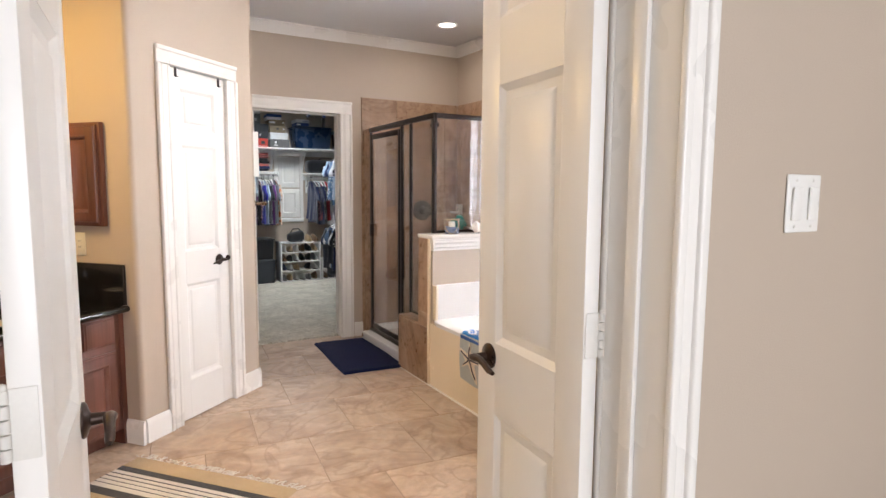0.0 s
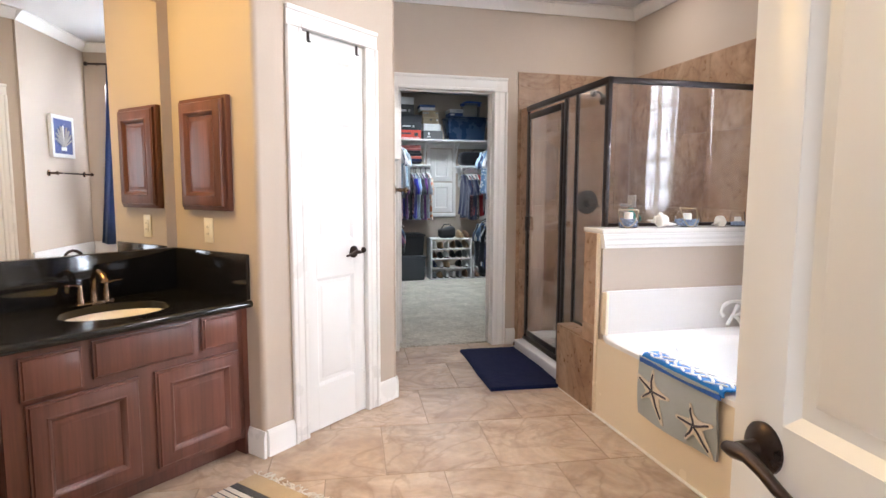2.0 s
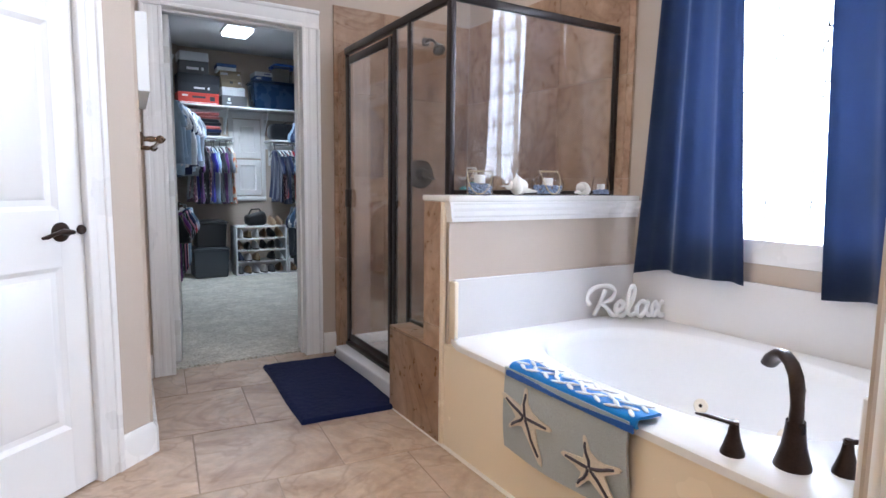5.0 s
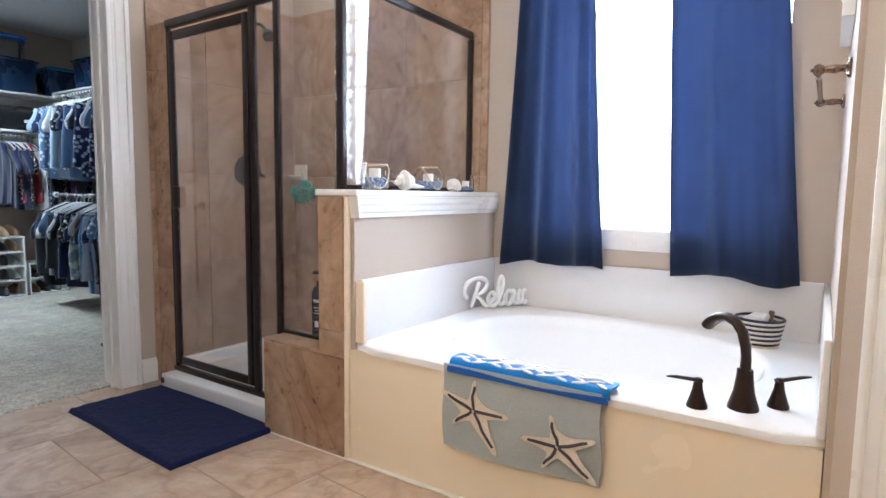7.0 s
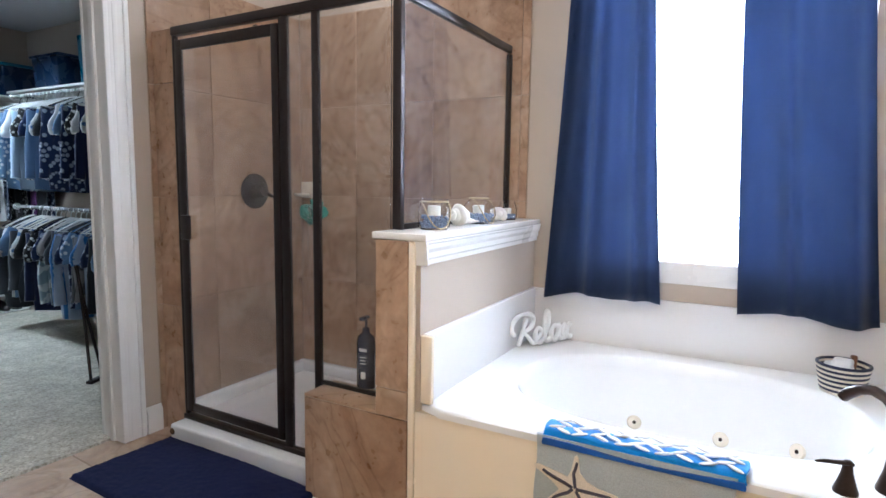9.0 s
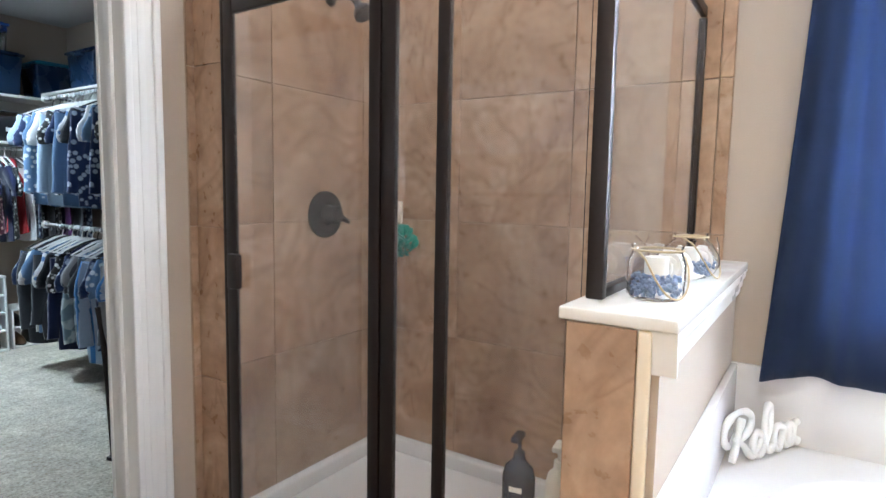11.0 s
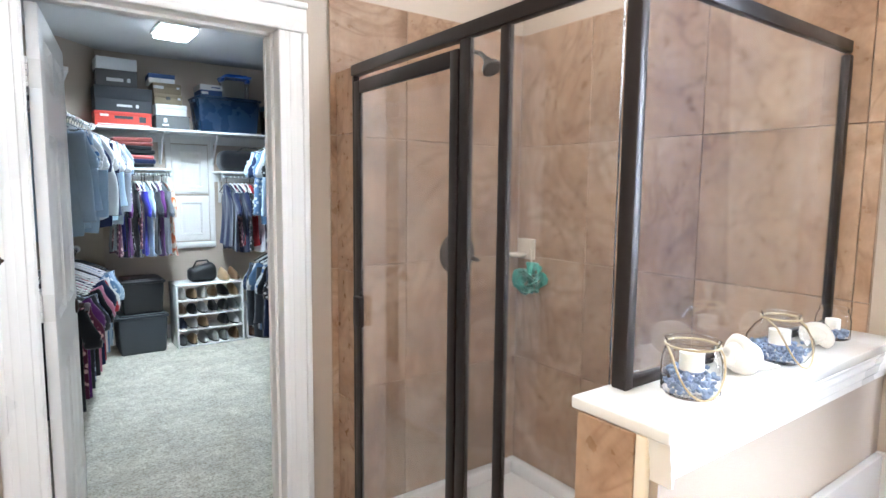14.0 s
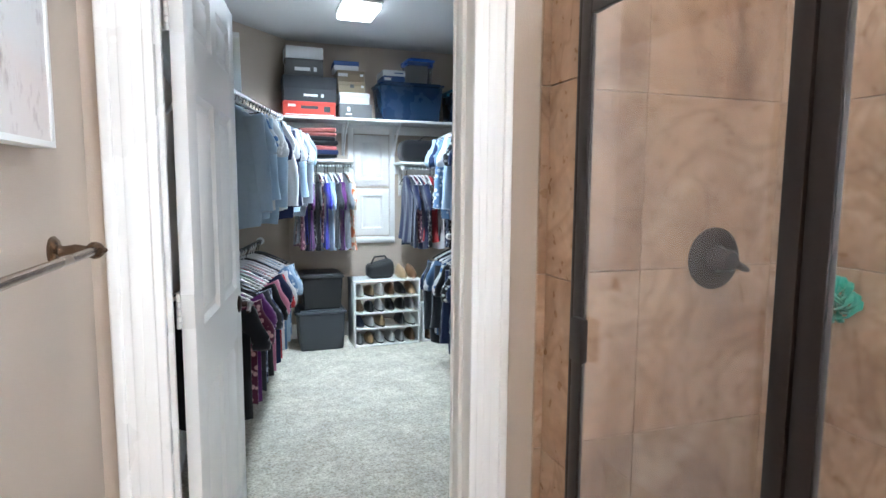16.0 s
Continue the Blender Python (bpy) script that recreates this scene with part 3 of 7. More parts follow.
# linen door
ld = thing("linen_door", ROT @ pose(2.591, LW + 0.012, 0), "narrow white panelled linen door, closed", "door")
part("leaf", panel_leaf(0.454, 2.030, 0.034, 1, ((0.24, 0.81), (1.00, 1.61), (1.70, 1.925)), 0.09), M_DOOR, ld)
lever(ld, 0.366, 0.927, 0.0, -1, -1)
bm = B()
lathe(bm, [(0, 0.012), (0.012, 0.012), (0.017, 0.006), (0.017, 0)], n=18)
bmesh.ops.transform(bm, matrix=pose(0.443, 0, 0.93, 90, 0, 0), verts=bm.verts)
part("latch_knob", bm, M_BRONZE, ld, "small dark bronze latch knob")
for hz in (0.32, 1.08, 1.83):
    hinge(ld, -0.001, -0.004, hz, h=0.085)
for hx in (0.062, 0.405):
    bm = B()
    box(bm, hx - 0.009, hx + 0.009, -0.003, 0.0, 1.985, 2.034, 0.001)
    box(bm, hx - 0.009, hx + 0.009, -0.014, -0.003, 1.982, 1.988, 0.001)
    part("over_door_hook", bm, M_FRAME, ld, "small black over-door hook")
# toilet room door
td = thing("toilet_room_door", ROT @ pose(TD_U0 + 0.020, 0.305, 0), "white six-panel door, closed", "door")
part("leaf", panel_leaf(0.570, 2.025, 0.034, 2, stile=0.085), M_DOOR, td)
lever(td, 0.06, 0.915, 0.034, 1, 1)
for hz in (0.30, 1.06, 1.82):
    hinge(td, 0.571, 0.038, hz, h=0.085)
# closet door, open into the closet
cd = thing("closet_door", pose(DO_X0 + 0.072, 5.272, 0.012, 0, 0, 82.5), "white six-panel closet door standing open", "door")
part("leaf", panel_leaf(0.80, 2.020, 0.035, 2, stile=0.11), M_DOOR, cd)
lever(cd, 0.80 - 0.062, 0.915, 0.0, -1, -1)
for hz in (0.22, 1.045, 1.80):
    hinge(cd, -0.004, 0.039, hz)
    plate(cd, pose(-0.002, 0.016, hz, 0, 0, 90), 0.032)

# ---- shower ----
SHX, KY0, KY1 = 1.925, 3.565, 3.735
CURB_Z = 0.085
bm = B(); box(bm, 1.835, 2.945, KY0, KY1, 0, 1.015)
structure("wall_knee", bm, M_WALL, "beige painted knee wall between tub and shower", "wall")
bm = B(); box(bm, 1.835, 1.99, KY1, 4.07, 0, 0.405)
structure("wall_knee_low", bm, M_SGROUT, "low tiled knee wall under the fixed glass", "wall")
bm = B(); box(bm, SHX + 0.032, 2.0, 4.949, 5.098, 0, 1.905)
structure("wall_shower_stub", bm, M_STILE, "short tiled return beside the shower door", "wall")
# pan and curb
sp = thing("shower_pan", pose(0, 0, 0), "white acrylic shower pan with a low curb", "shower pan")
bm = B()
box(bm, 1.855, 1.99, 4.07, 4.948, 0, CURB_Z, 0.012, 3)
part("curb", bm, M_TUB, sp)
bm = B()
box(bm, 1.99, 2.93, KY1, 5.095, 0.0, 0.035)
for a in ((2.88, 2.93, KY1, 5.095), (1.99, 2.88, 5.045, 5.095), (1.99, 2.88, KY1, KY1 + 0.05)):
    box(bm, *a, 0.03, 0.10, 0.012, 3)
part("basin", bm, M_TUB, sp)
bm = B(); lathe(bm, [(0, 0.002), (0.014, 0.002), (0.016, 0), (0.016, -0.004)], n=18)
bmesh.ops.transform(bm, matrix=pose(1.853, 4.93, 0.05, 0, -90, 0), verts=bm.verts)
part("plug", bm, M_NICKEL, sp, "small bronze plug cap")

# shower enclosure
T_Z = 1.905
en = thing("shower_enclosure", pose(0, 0, 0), "dark bronze framed glass shower enclosure", "shower enclosure")


def skewed(bm):
    """The front runs a little off square to the knee wall."""
    for v in bm.verts:
        v.co.x += 0.018 * (v.co.y - 3.72)


def bar(name, x0, x1, y0, y1, z0, z1, parent=None, bev=0.003):
    bm = B(); box(bm, x0, x1, y0, y1, z0, z1, bev)
    skewed(bm)
    return part(name, bm, M_FRAME, parent or en)


FX0, FX1 = SHX - 0.006, SHX + 0.016
bar("header", FX0 - 0.006, FX1 + 0.006, 3.70, 4.948, T_Z - 0.038, T_Z)
bar("wall_post", FX0, FX1, 4.930, 4.948, CURB_Z, T_Z - 0.038)
bar("corner_post", FX0 - 0.004, FX1, 3.700, 3.736, 1.058, T_Z)
bar("strike_post", FX0, FX1, 4.245, 4.288, CURB_Z, T_Z - 0.038)
bar("panel_post", FX0, FX1, 4.085, 4.118, CURB_Z, T_Z - 0.038)
bar("curb_track", FX0 - 0.01, FX1 + 0.004, 4.118, 4.948, CURB_Z, CURB_Z + 0.022)
bar("panel_sill", FX0, FX1, 3.745, 4.085, 0.405, 0.43)
bar("knee_edge", FX0, FX1, 3.7385, 3.748, 0.43, 1.010)
bar("return_header", FX1 + 0.006, 2.93, 3.706, 3.732, T_Z - 0.034, T_Z)
bar("return_sill", FX1 + 0.004, 2.93, 3.703, 3.732, 1.058, 1.078)
bar("return_wall_post", 2.905, 2.93, 3.703, 3.732, 1.078, T_Z - 0.042)


def pane(name, x0, x1, y0, y1, z0, z1, parent=None):
    bm = B(); box(bm, x0, x1, y0, y1, z0, z1)
    skewed(bm)
    ob = part(name, bm, M_GLASS, parent or en, "clear glass pane", 0)
    ob.visible_shadow = False
    return ob


pane("side_pane", SHX - 0.003, SHX + 0.003, 4.118, 4.245, CURB_Z + 0.022, T_Z - 0.038)
pane("fixed_pane", SHX - 0.003, SHX + 0.003, 3.748, 4.085, 0.43, T_Z - 0.038)
pane("return_pane", SHX + 0.0165, 2.905, 3.715, 3.721, 1.078, T_Z - 0.034)
sd = new("shower_door"); sd.parent = en
for nm, y0, y1, z0, z1 in (("door_stile", 4.884, 4.928, 0.125, 1.845), ("door_stile", 4.291, 4.328, 0.125, 1.845), ("door_rail", 4.328, 4.884, 1.800, 1.845), ("door_rail", 4.328, 4.884, 0.125, 0.165)):
    bar(nm, FX0 - 0.004, FX1 - 0.006, y0, y1, z0, z1, sd)
pane("door_pane", SHX - 0.006, SHX, 4.328, 4.884, 0.165, 1.800, sd)
bm = B(); box(bm, FX0 - 0.026, FX0 - 0.004, 4.850, 4.900, 0.955, 1.065, 0.004)
skewed(bm)
part("door_pull", bm, M_FRAME, sd)

# wall cap
cp = thing("knee_wall_cap", pose(0, 0, 0), "white cultured marble ledge with white moulding on the knee wall", "ledge")
bm = B(); box(bm, 1.812, 2.928, 3.533, 3.752, 1.032, 1.057, 0.004, 3)
part("ledge", bm, M_MARBLE, cp)
PROF = [(0, 0), (0, -0.082), (0.012, -0.082), (0.012, -0.066), (0.018, -0.058), (0.018, -0.040), (0.026, -0.026), (0.026, -0.012), (0.030, -0.006), (0.030, 0)]
bm = B(); extrude_profile(bm, PROF, (1.835, KY0, 1.032), (2.945, KY0, 1.032), (0, -1, 0))
extrude_profile(bm, PROF, (1.835, KY0 - 0.03, 1.032), (1.835, KY0 + 0.045, 1.032), (-0.55, 0, 0))
part("moulding", bm, M_TRIM, cp, "white stepped moulding", 25)

# shower fittings
vf = thing("shower_valve", pose(2.548, 5.093, 1.168, 90, 0, 0) @ Matrix.Scale(1.12, 4), "dark bronze round shower valve with lever", "shower valve")
bm = B(); lathe(bm, [(0, 0.014), (0.03, 0.014), (0.078, 0.010), (0.088, 0.004), (0.088, 0)], n=36)
part("escutcheon", bm, M_BRONZE, vf)
bm = B(); lathe(bm, [(0, 0.070), (0.024, 0.068), (0.032, 0.058), (0.032, 0.030), (0.040, 0.014)], n=24)
sweep(bm, [(0, 0, 0.055), (0.03, -0.012, 0.058), (0.06, -0.025, 0.056), (0.075, -0.03, 0.05)], [0.012, 0.011, 0.009, 0.006])
part("lever", bm, M_BRONZE, vf)
hf = thing("shower_sprayer", pose(2.58, 5.093, 2.055), "dark bronze shower head on a bent arm", "shower")
bm = B(); lathe(bm, [(0, 0.012), (0.016, 0.012), (0.030, 0.004), (0.030, 0)], n=24)
bmesh.ops.transform(bm, matrix=pose(0, 0, 0, 90, 0, 0), verts=bm.verts)
part("flange", bm, M_BRONZE, hf)
bm = B(); sweep(bm, [(0, -0.005, 0), (0, -0.06, 0.004), (0, -0.11, -0.012), (0, -0.15, -0.045)], 0.010)
part("arm", bm, M_BRONZE, hf)
bm = B(); lathe(bm, [(0.0, 0.0), (0.016, 0.0), (0.018, 0.022), (0.040, 0.045), (0.043, 0.062), (0.036, 0.068), (0, 0.066)], n=28)
bmesh.ops.transform(bm, matrix=pose(0, -0.145, -0.04, 140, 0, 0), verts=bm.verts)
part("spray_head", bm, M_BRONZE, hf)
df = thing("soap_dish", pose(2.9285, 5.025, 1.170, 0, 0, -90), "cream ceramic corner soap dish", "soap dish")
bm = B()
box(bm, -0.06, 0.055, -0.012, 0.0, -0.045, 0.055, 0.004)
lathe(bm, [(0, -0.012), (0.035, -0.010), (0.050, 0.0), (0.052, 0.010), (0.047, 0.010), (0.040, 0.0), (0, -0.004)], (-0.015, -0.055, -0.025), 24, 0.9, 0.9)
part("dish", bm, M_CHINA, df)
lf = thing("bath_pouf", pose(2.862, 4.935, 1.045) @ Matrix.Scale(1.4, 4), "green mesh bath pouf hanging from the soap dish", "bath pouf")
M_POUF = fabric("green mesh", (0.02, 0.33, 0.24), scale=120, bump=1.0)
bm = B()
rnd = random.Random(5)
for k in range(46):
    d = Vector((rnd.gauss(0, 1), rnd.gauss(0, 1), rnd.gauss(0, 1))).normalized()
    t = d.orthogonal().normalized()
    c = d * 0.030
    pts = [c + 0.026 * (math.cos(a) * t + math.sin(a) * d) for a in (0, 0.7, 1.4, 2.1, 2.8, 3.5)]
    sweep(bm, pts, 0.0075, 6, 0.35)
part("netting", bm, M_POUF, lf)
bm = B(); sweep(bm, [(0, 0, 0.03), (0.004, 0, 0.07), (-0.004, 0, 0.10)], 0.003, 6)
part("cord", bm, M_CHINA, lf, "white hanging cord")

# ---- tub ----
TX0, TX1, TY0, TY1, TZ = 1.825, 2.945, 2.045, 3.565, 0.468
tub = thing("bathtub", pose(0, 0, 0), "white drop-in whirlpool bathtub with cream apron", "bathtub")
bm = B()
box(bm, TX0, TX0 + 0.03, TY0 + 0.003, TY1 + 0.02, 0.0, TZ - 0.028)
part("apron", bm, M_APRON, tub, "cream coloured tub apron")
bm = B()
NX, CXB, CYB, AX, AY = 72, 2.40, 2.80, 0.42, 0.60


def superell(k, ax, ay, p=0.78):
    a = 2 * math.pi * k / NX
    c, s = math.cos(a), math.sin(a)
    return ax * math.copysign(abs(c) ** p, c), ay * math.copysign(abs(s) ** p, s)


def rect_edge(k, x0, x1, y0, y1):
    a = 2 * math.pi * k / NX
    c, s = math.cos(a), math.sin(a)
    hx, hy = (x1 - x0) / 2, (y1 - y0) / 2
    f = min(hx / max(abs(c), 1e-6), hy / max(abs(s), 1e-6))
    return (x0 + x1) / 2 + f * c, (y0 + y1) / 2 + f * s


rings = []
ex = dict(x0=TX0 - 0.006, x1=TX1, y0=TY0, y1=TY1)
rings.append([bm.verts.new((*rect_edge(k, **ex), TZ - 0.030)) for k in range(NX)])
rings.append([bm.verts.new((*rect_edge(k, **ex), TZ - 0.008)) for k in range(NX)])
ex2 = dict(x0=TX0 + 0.004, x1=TX1 - 0.003, y0=TY0 + 0.003, y1=TY1 - 0.003)
rings.append([bm.verts.new((*rect_edge(k, **ex2), TZ)) for k in range(NX)])
for f, z in ((1.0, TZ), (0.985, TZ - 0.004), (0.965, TZ - 0.014), (0.95, TZ - 0.05), (0.90, TZ - 0.18), (0.84, TZ - 0.30), (0.76, TZ - 0.37), (0.6, TZ - 0.395), (0.3, TZ - 0.405)):
    rings.append([bm.verts.new((CXB + superell(k, AX * f, AY * f)[0], CYB + superell(k, AX * f, AY * f)[1], z)) for k in range(NX)])
for a, b in zip(rings, rings[1:]):
    for k in range(NX):
        bm.faces.new((a[k], a[(k + 1) % NX], b[(k + 1) % NX], b[k]))
bm.faces.new(rings[-1])
part("basin", bm, M_TUB, tub, "", 50)
SUR_Z = 0.712
for b in ((TX0 + 0.03, TX1 - 0.022, TY1 - 0.022, TY1), (TX1 - 0.022, TX1, TY0 + 0.02, TY1), (TX0 + 0.0, TX1 - 0.022, TY0, TY0 + 0.02)):
    bm = B(); box(bm, *b, TZ - 0.004, SUR_Z, 0.005, 3)
    part("surround", bm, M_SURR, tub, "white acrylic splash panel")
for b in ((1.836, 1.857, TY1 - 0.045, TY1), ):
    bm = B(); box(bm, *b, TZ, SUR_Z - 0.004, 0.006, 3)
    part("surround_edge", bm, M_APRON, tub, "cream edge trim")
for jx, jy, jz, nx, ny in ((2.742, 3.005, 0.19, -1, -0.2), (2.742, 2.66, 0.19, -1, 0.15), (2.60, 2.40, 0.26, -0.8, 0.6), (2.06, 2.46, 0.28, 1, 0.5)):
    seat = Matrix.Translation((jx, jy, jz)) @ Vector((nx, ny, 0.35)).to_track_quat("Z", "Y").to_matrix().to_4x4()
    bm = B(); lathe(bm, [(0.007, 0.004), (0.009, 0.007), (0.026, 0.007), (0.031, 0.0)], n=24)
    bmesh.ops.transform(bm, matrix=seat, verts=bm.verts)
    jt = part("jet", bm, M_CHINA, tub, "cream whirlpool jet ring")
    bm = B(); lathe(bm, [(0, 0.005), (0.0085, 0.005), (0.0085, 0.0)], n=16)
    bmesh.ops.transform(bm, matrix=seat, verts=bm.verts)
    part("nozzle", bm, M_BRONZE, jt, "dark nozzle")
tf = thing("tub_faucet", pose(1.943, 2.236, TZ), "dark bronze three-piece roman tub faucet", "faucet")
bm = B()
FD = Vector((0.58, 0.815, 0)).normalized()
lathe(bm, [(0, 0), (0.040, 0), (0.040, 0.006), (0.035, 0.022), (0.027, 0.05), (0.0225, 0.085), (0.0205, 0.11)], n=24)
bend = ((0.0, 0.12), (0.0, 0.16), (0.004, 0.20), (0.018, 0.235), (0.044, 0.260), (0.080, 0.272), (0.115, 0.266), (0.145, 0.247), (0.165, 0.228))
sweep(bm, [FD * d * 0.84 + Vector((0, 0, z * 0.89)) for d, z in bend], [0.0205, 0.019, 0.0175, 0.017, 0.017, 0.018, 0.020, 0.022, 0.021], 18, 0.72)
part("spout", bm, M_BRONZE, tf)
for hx, hy, sg in ((-0.060, 0.108, -1), (0.069, -0.080, 1)):
    bm = B()
    lathe(bm, [(0, 0), (0.028, 0), (0.028, 0.006), (0.023, 0.020), (0.014, 0.05), (0.011, 0.072), (0.009, 0.082), (0, 0.084)], (hx, hy, 0), 18)
    d = Vector((0.55, -0.80, 0)) * sg
    o = Vector((hx, hy, 0.074))
    sweep(bm, [o - d * 0.01, o + d * 0.03 + Vector((0, 0, 0.006)), o + d * 0.065 + Vector((0, 0, 0.011)), o + d * 0.09 + Vector((0, 0, 0.012))], [0.011, 0.009, 0.008, 0.004], 10, 0.55)
    part("handle", bm, M_BRONZE, tf)

# ---- window and curtains ----
w1 = thing("window_1", pose(0, 0, 0), "bright glass block window with white sill", "window", kind="structure")
bm = B()
box(bm, 2.935, 3.10, WY0 + 0.001, WY1 - 0.001, WZ0 - 0.10, WZ0, 0.005)
part("window_sill", bm, M_TRIM, w1)
nby, nbz = 6, 7
by, bz = (WY1 - WY0) / nby, (WZ1 - WZ0) / nbz
bm = B()
for k in range(nby + 1):
    y = WY0 + k * by
    box(bm, 3.045, 3.055, max(WY0, y - 0.003), min(WY1, y + 0.003), WZ0, WZ1)
for k in range(nbz + 1):
    z = WZ0 + k * bz
    for j in range(nby):
        box(bm, 3.045, 3.055, WY0 + j * by + 0.003, WY0 + (j + 1) * by - 0.003, max(WZ0, z - 0.003), min(WZ1, z + 0.003))
part("mortar", bm, M_TRIM, w1)
bm = B(); box(bm, -0.035, 0.035, -by / 2 + 0.003, by / 2 - 0.003, -bz / 2 + 0.003, bz / 2 - 0.003, 0.012, 3)
blk = part("glass_block", bm, M_BLOCK, w1, "wavy clear glass block")
blk.visible_shadow = False
blk.location = (3.05, WY0 + by / 2, WZ0 + bz / 2)
for j in range(nby):
    for k in range(nbz):
        if j or k:
            o = new("glass_block", blk.data)
            o.parent, o.visible_shadow = w1, False
            o["label"] = "wavy clear glass block"
            o.location = (3.05, WY0 + (j + 0.5) * by, WZ0 + (k + 0.5) * bz)
bm = B(); box(bm, 6.0, 6.02, -3, 9, -1, 7)
structure("backdrop", bm, glow("overcast white sky", (0.95, 0.98, 1.0), 6.0), "plain bright daylight outside the window", "backdrop")


def curtain(y_top0, y_top1, y_bot0, y_bot1, z0, z1, seed, folds):
    rnd = random.Random(seed)
    bm = B()
    nu, nv = 96, 36
    ph = [rnd.uniform(0, 6.28) for _ in range(4)]
    grid = []
    for j in range(nv + 1):
        v = j / nv
        z = z1 + (z0 - z1) * v
        row = []
        for i in range(nu + 1):
            u = i / nu
            e = v ** 1.3
            y = (y_top0 + (y_top1 - y_top0) * u) * (1 - e) + (y_bot0 + (y_bot1 - y_bot0) * u) * e
            amp = 0.004 + 0.016 * v ** 0.7
            s1 = math.sin(folds * 6.283 * u + ph[0] + 0.9 * math.sin(2.2 * u * 6.283 + ph[3]) + 0.5 * math.sin(2 * v + ph[1]))
            s2 = math.sin(2.4 * folds * 6.283 * u + ph[1] + 1.3 * math.sin(1.6 * v + ph[2]))
            x = 2.872 + amp * s1 + 0.35 * amp * (0.4 + 0.6 * math.sin(5 * u + ph[2])) * s2 + 0.010 * math.sin(1.3 * 6.283 * u + ph[2] + 0.6 * v)
            zz = z - 0.010 * v * math.sin(folds * 6.283 * u * 0.6 + ph[1]) - 0.008 * v * math.sin(5 * u + ph[2])
            row.append(bm.verts.new((x, y, zz)))
        grid.append(row)
    for a, b in zip(grid, grid[1:]):
        for i in range(nu):
            bm.faces.new((a[i], a[i + 1], b[i + 1], b[i]))
    r = bmesh.ops.solidify(bm, geom=bm.faces[:], thickness=0.003)
    return bm


for ys, seed, fo in (((3.047, 3.382, 2.945, 3.472), 3, 2.7), ((2.284, 2.704, 2.146, 2.636), 8, 2.3)):
    c = thing("curtain", pose(0, 0, 0), "navy blue curtain panel hanging from a rod", "curtain", "navy curtains")
    part("panel", curtain(*ys, 0.70, 2.52, seed, fo), M_NAVY, c, "", 70)
cr = thing("curtain_rod", pose(0, 0, 0), "dark bronze curtain rod above the window", "curtain rod")
bm = B(); cyl(bm, (2.872, 2.12, 2.525), (2.872, 3.53, 2.525), 0.011)
ball(bm, (2.872, 2.10, 2.525), 0.022); ball(bm, (2.872, 3.55, 2.525), 0.022)
part("rod", bm, M_BRONZE, cr)
for y in (2.18, 3.47):
    bm = B(); cyl(bm, (2.872, y, 2.525), (2.944, y, 2.525), 0.007)
    part("bracket", bm, M_BRONZE, cr)

# ---- vanity ----
CF, CB, CT = 2.645, 3.235, 0.752
va = thing("vanity_cabinet", ROT.copy(), "dark cherry vanity cabinet with raised panel doors", "cabinet")


def ring_frame(bm, x0, x1, z0, z1, w, y0, y1):
    """One closed picture-frame ring, w wide, its face at y0."""
    loops = []
    for q, y in ((0, y1), (0.003, y0), (w - 0.003, y0), (w, y1)):
        loops.append([bm.verts.new((x, y, z)) for x, z in ((x0 + q, z0 + q), (x1 - q, z0 + q), (x1 - q, z1 - q), (x0 + q, z1 - q))])
    for p, r in zip(loops, loops[1:]):
        for k in range(4):
            bm.faces.new((p[k], p[(k + 1) % 4], r[(k + 1) % 4], r[k]))


def raised_panel(bm, x0, x1, z0, z1, y, t=0.02, inset=0.055):
    """Cabinet front: stepped outer edge, broad frame and a sunk field with a moulded slope; the face at y - t, outwards to -y."""
    steps = [(0.0, y), (0.0, y - t * 0.55), (0.004, y - t * 0.62), (0.006, y - t * 0.62), (0.010, y - t * 0.88), (0.013, y - t * 0.90), (0.017, y - t)]
    if inset and x1 - x0 > 2 * inset + 0.05 and z1 - z0 > 2 * inset + 0.05:
        steps += [(inset - 0.006, y - t), (inset, y - t - 0.004), (inset + 0.005, y - t - 0.002), (inset + 0.018, y - t + 0.013), (inset + 0.024, y - t + 0.013), (inset + 0.040, y - t + 0.006), (inset + 0.044, y - t + 0.0055)]
    loops = []
    for q, yy in steps:
        loops.append([bm.verts.new((x, yy, z)) for x, z in ((x0 + q, z0 + q), (x1 - q, z0 + q), (x1 - q, z1 - q), (x0 + q, z1 - q))])
    for p, r in zip(loops, loops[1:]):
        for k in range(4):
            bm.faces.new((p[k], p[(k + 1) % 4], r[(k + 1) % 4], r[k]))
    bm.faces.new(loops[-1])
    bm.faces.new(loops[0][::-1])


VF = CF + 0.035
bm = B()
box(bm, 1.335, 2.29, VF, VF + 0.02, 0.085, CT - 0.035, 0.002)
part("face_frame", bm, M_WOOD, va)
for a in (1.335, 2.272):
    bm = B(); box(bm, a, a + 0.018, VF + 0.02, CB, 0.085, CT - 0.035)
    part("side_panel", bm, M_WOOD, va)
bm = B(); box(bm, 1.353, 2.272, VF + 0.02, CB, 0.085, 0.105)
part("bottom_panel", bm, M_WOOD, va)
bm = B(); box(bm, 1.35, 2.28, VF + 0.065, CB, 0.0, 0.085)
part("toe_kick", bm, M_WOOD, va, "recessed dark wood toe kick")
bm = B(); box(bm, 2.29, 2.318, VF - 0.002, CB, 0.0, CT - 0.035)
part("filler", bm, M_WOOD, va)
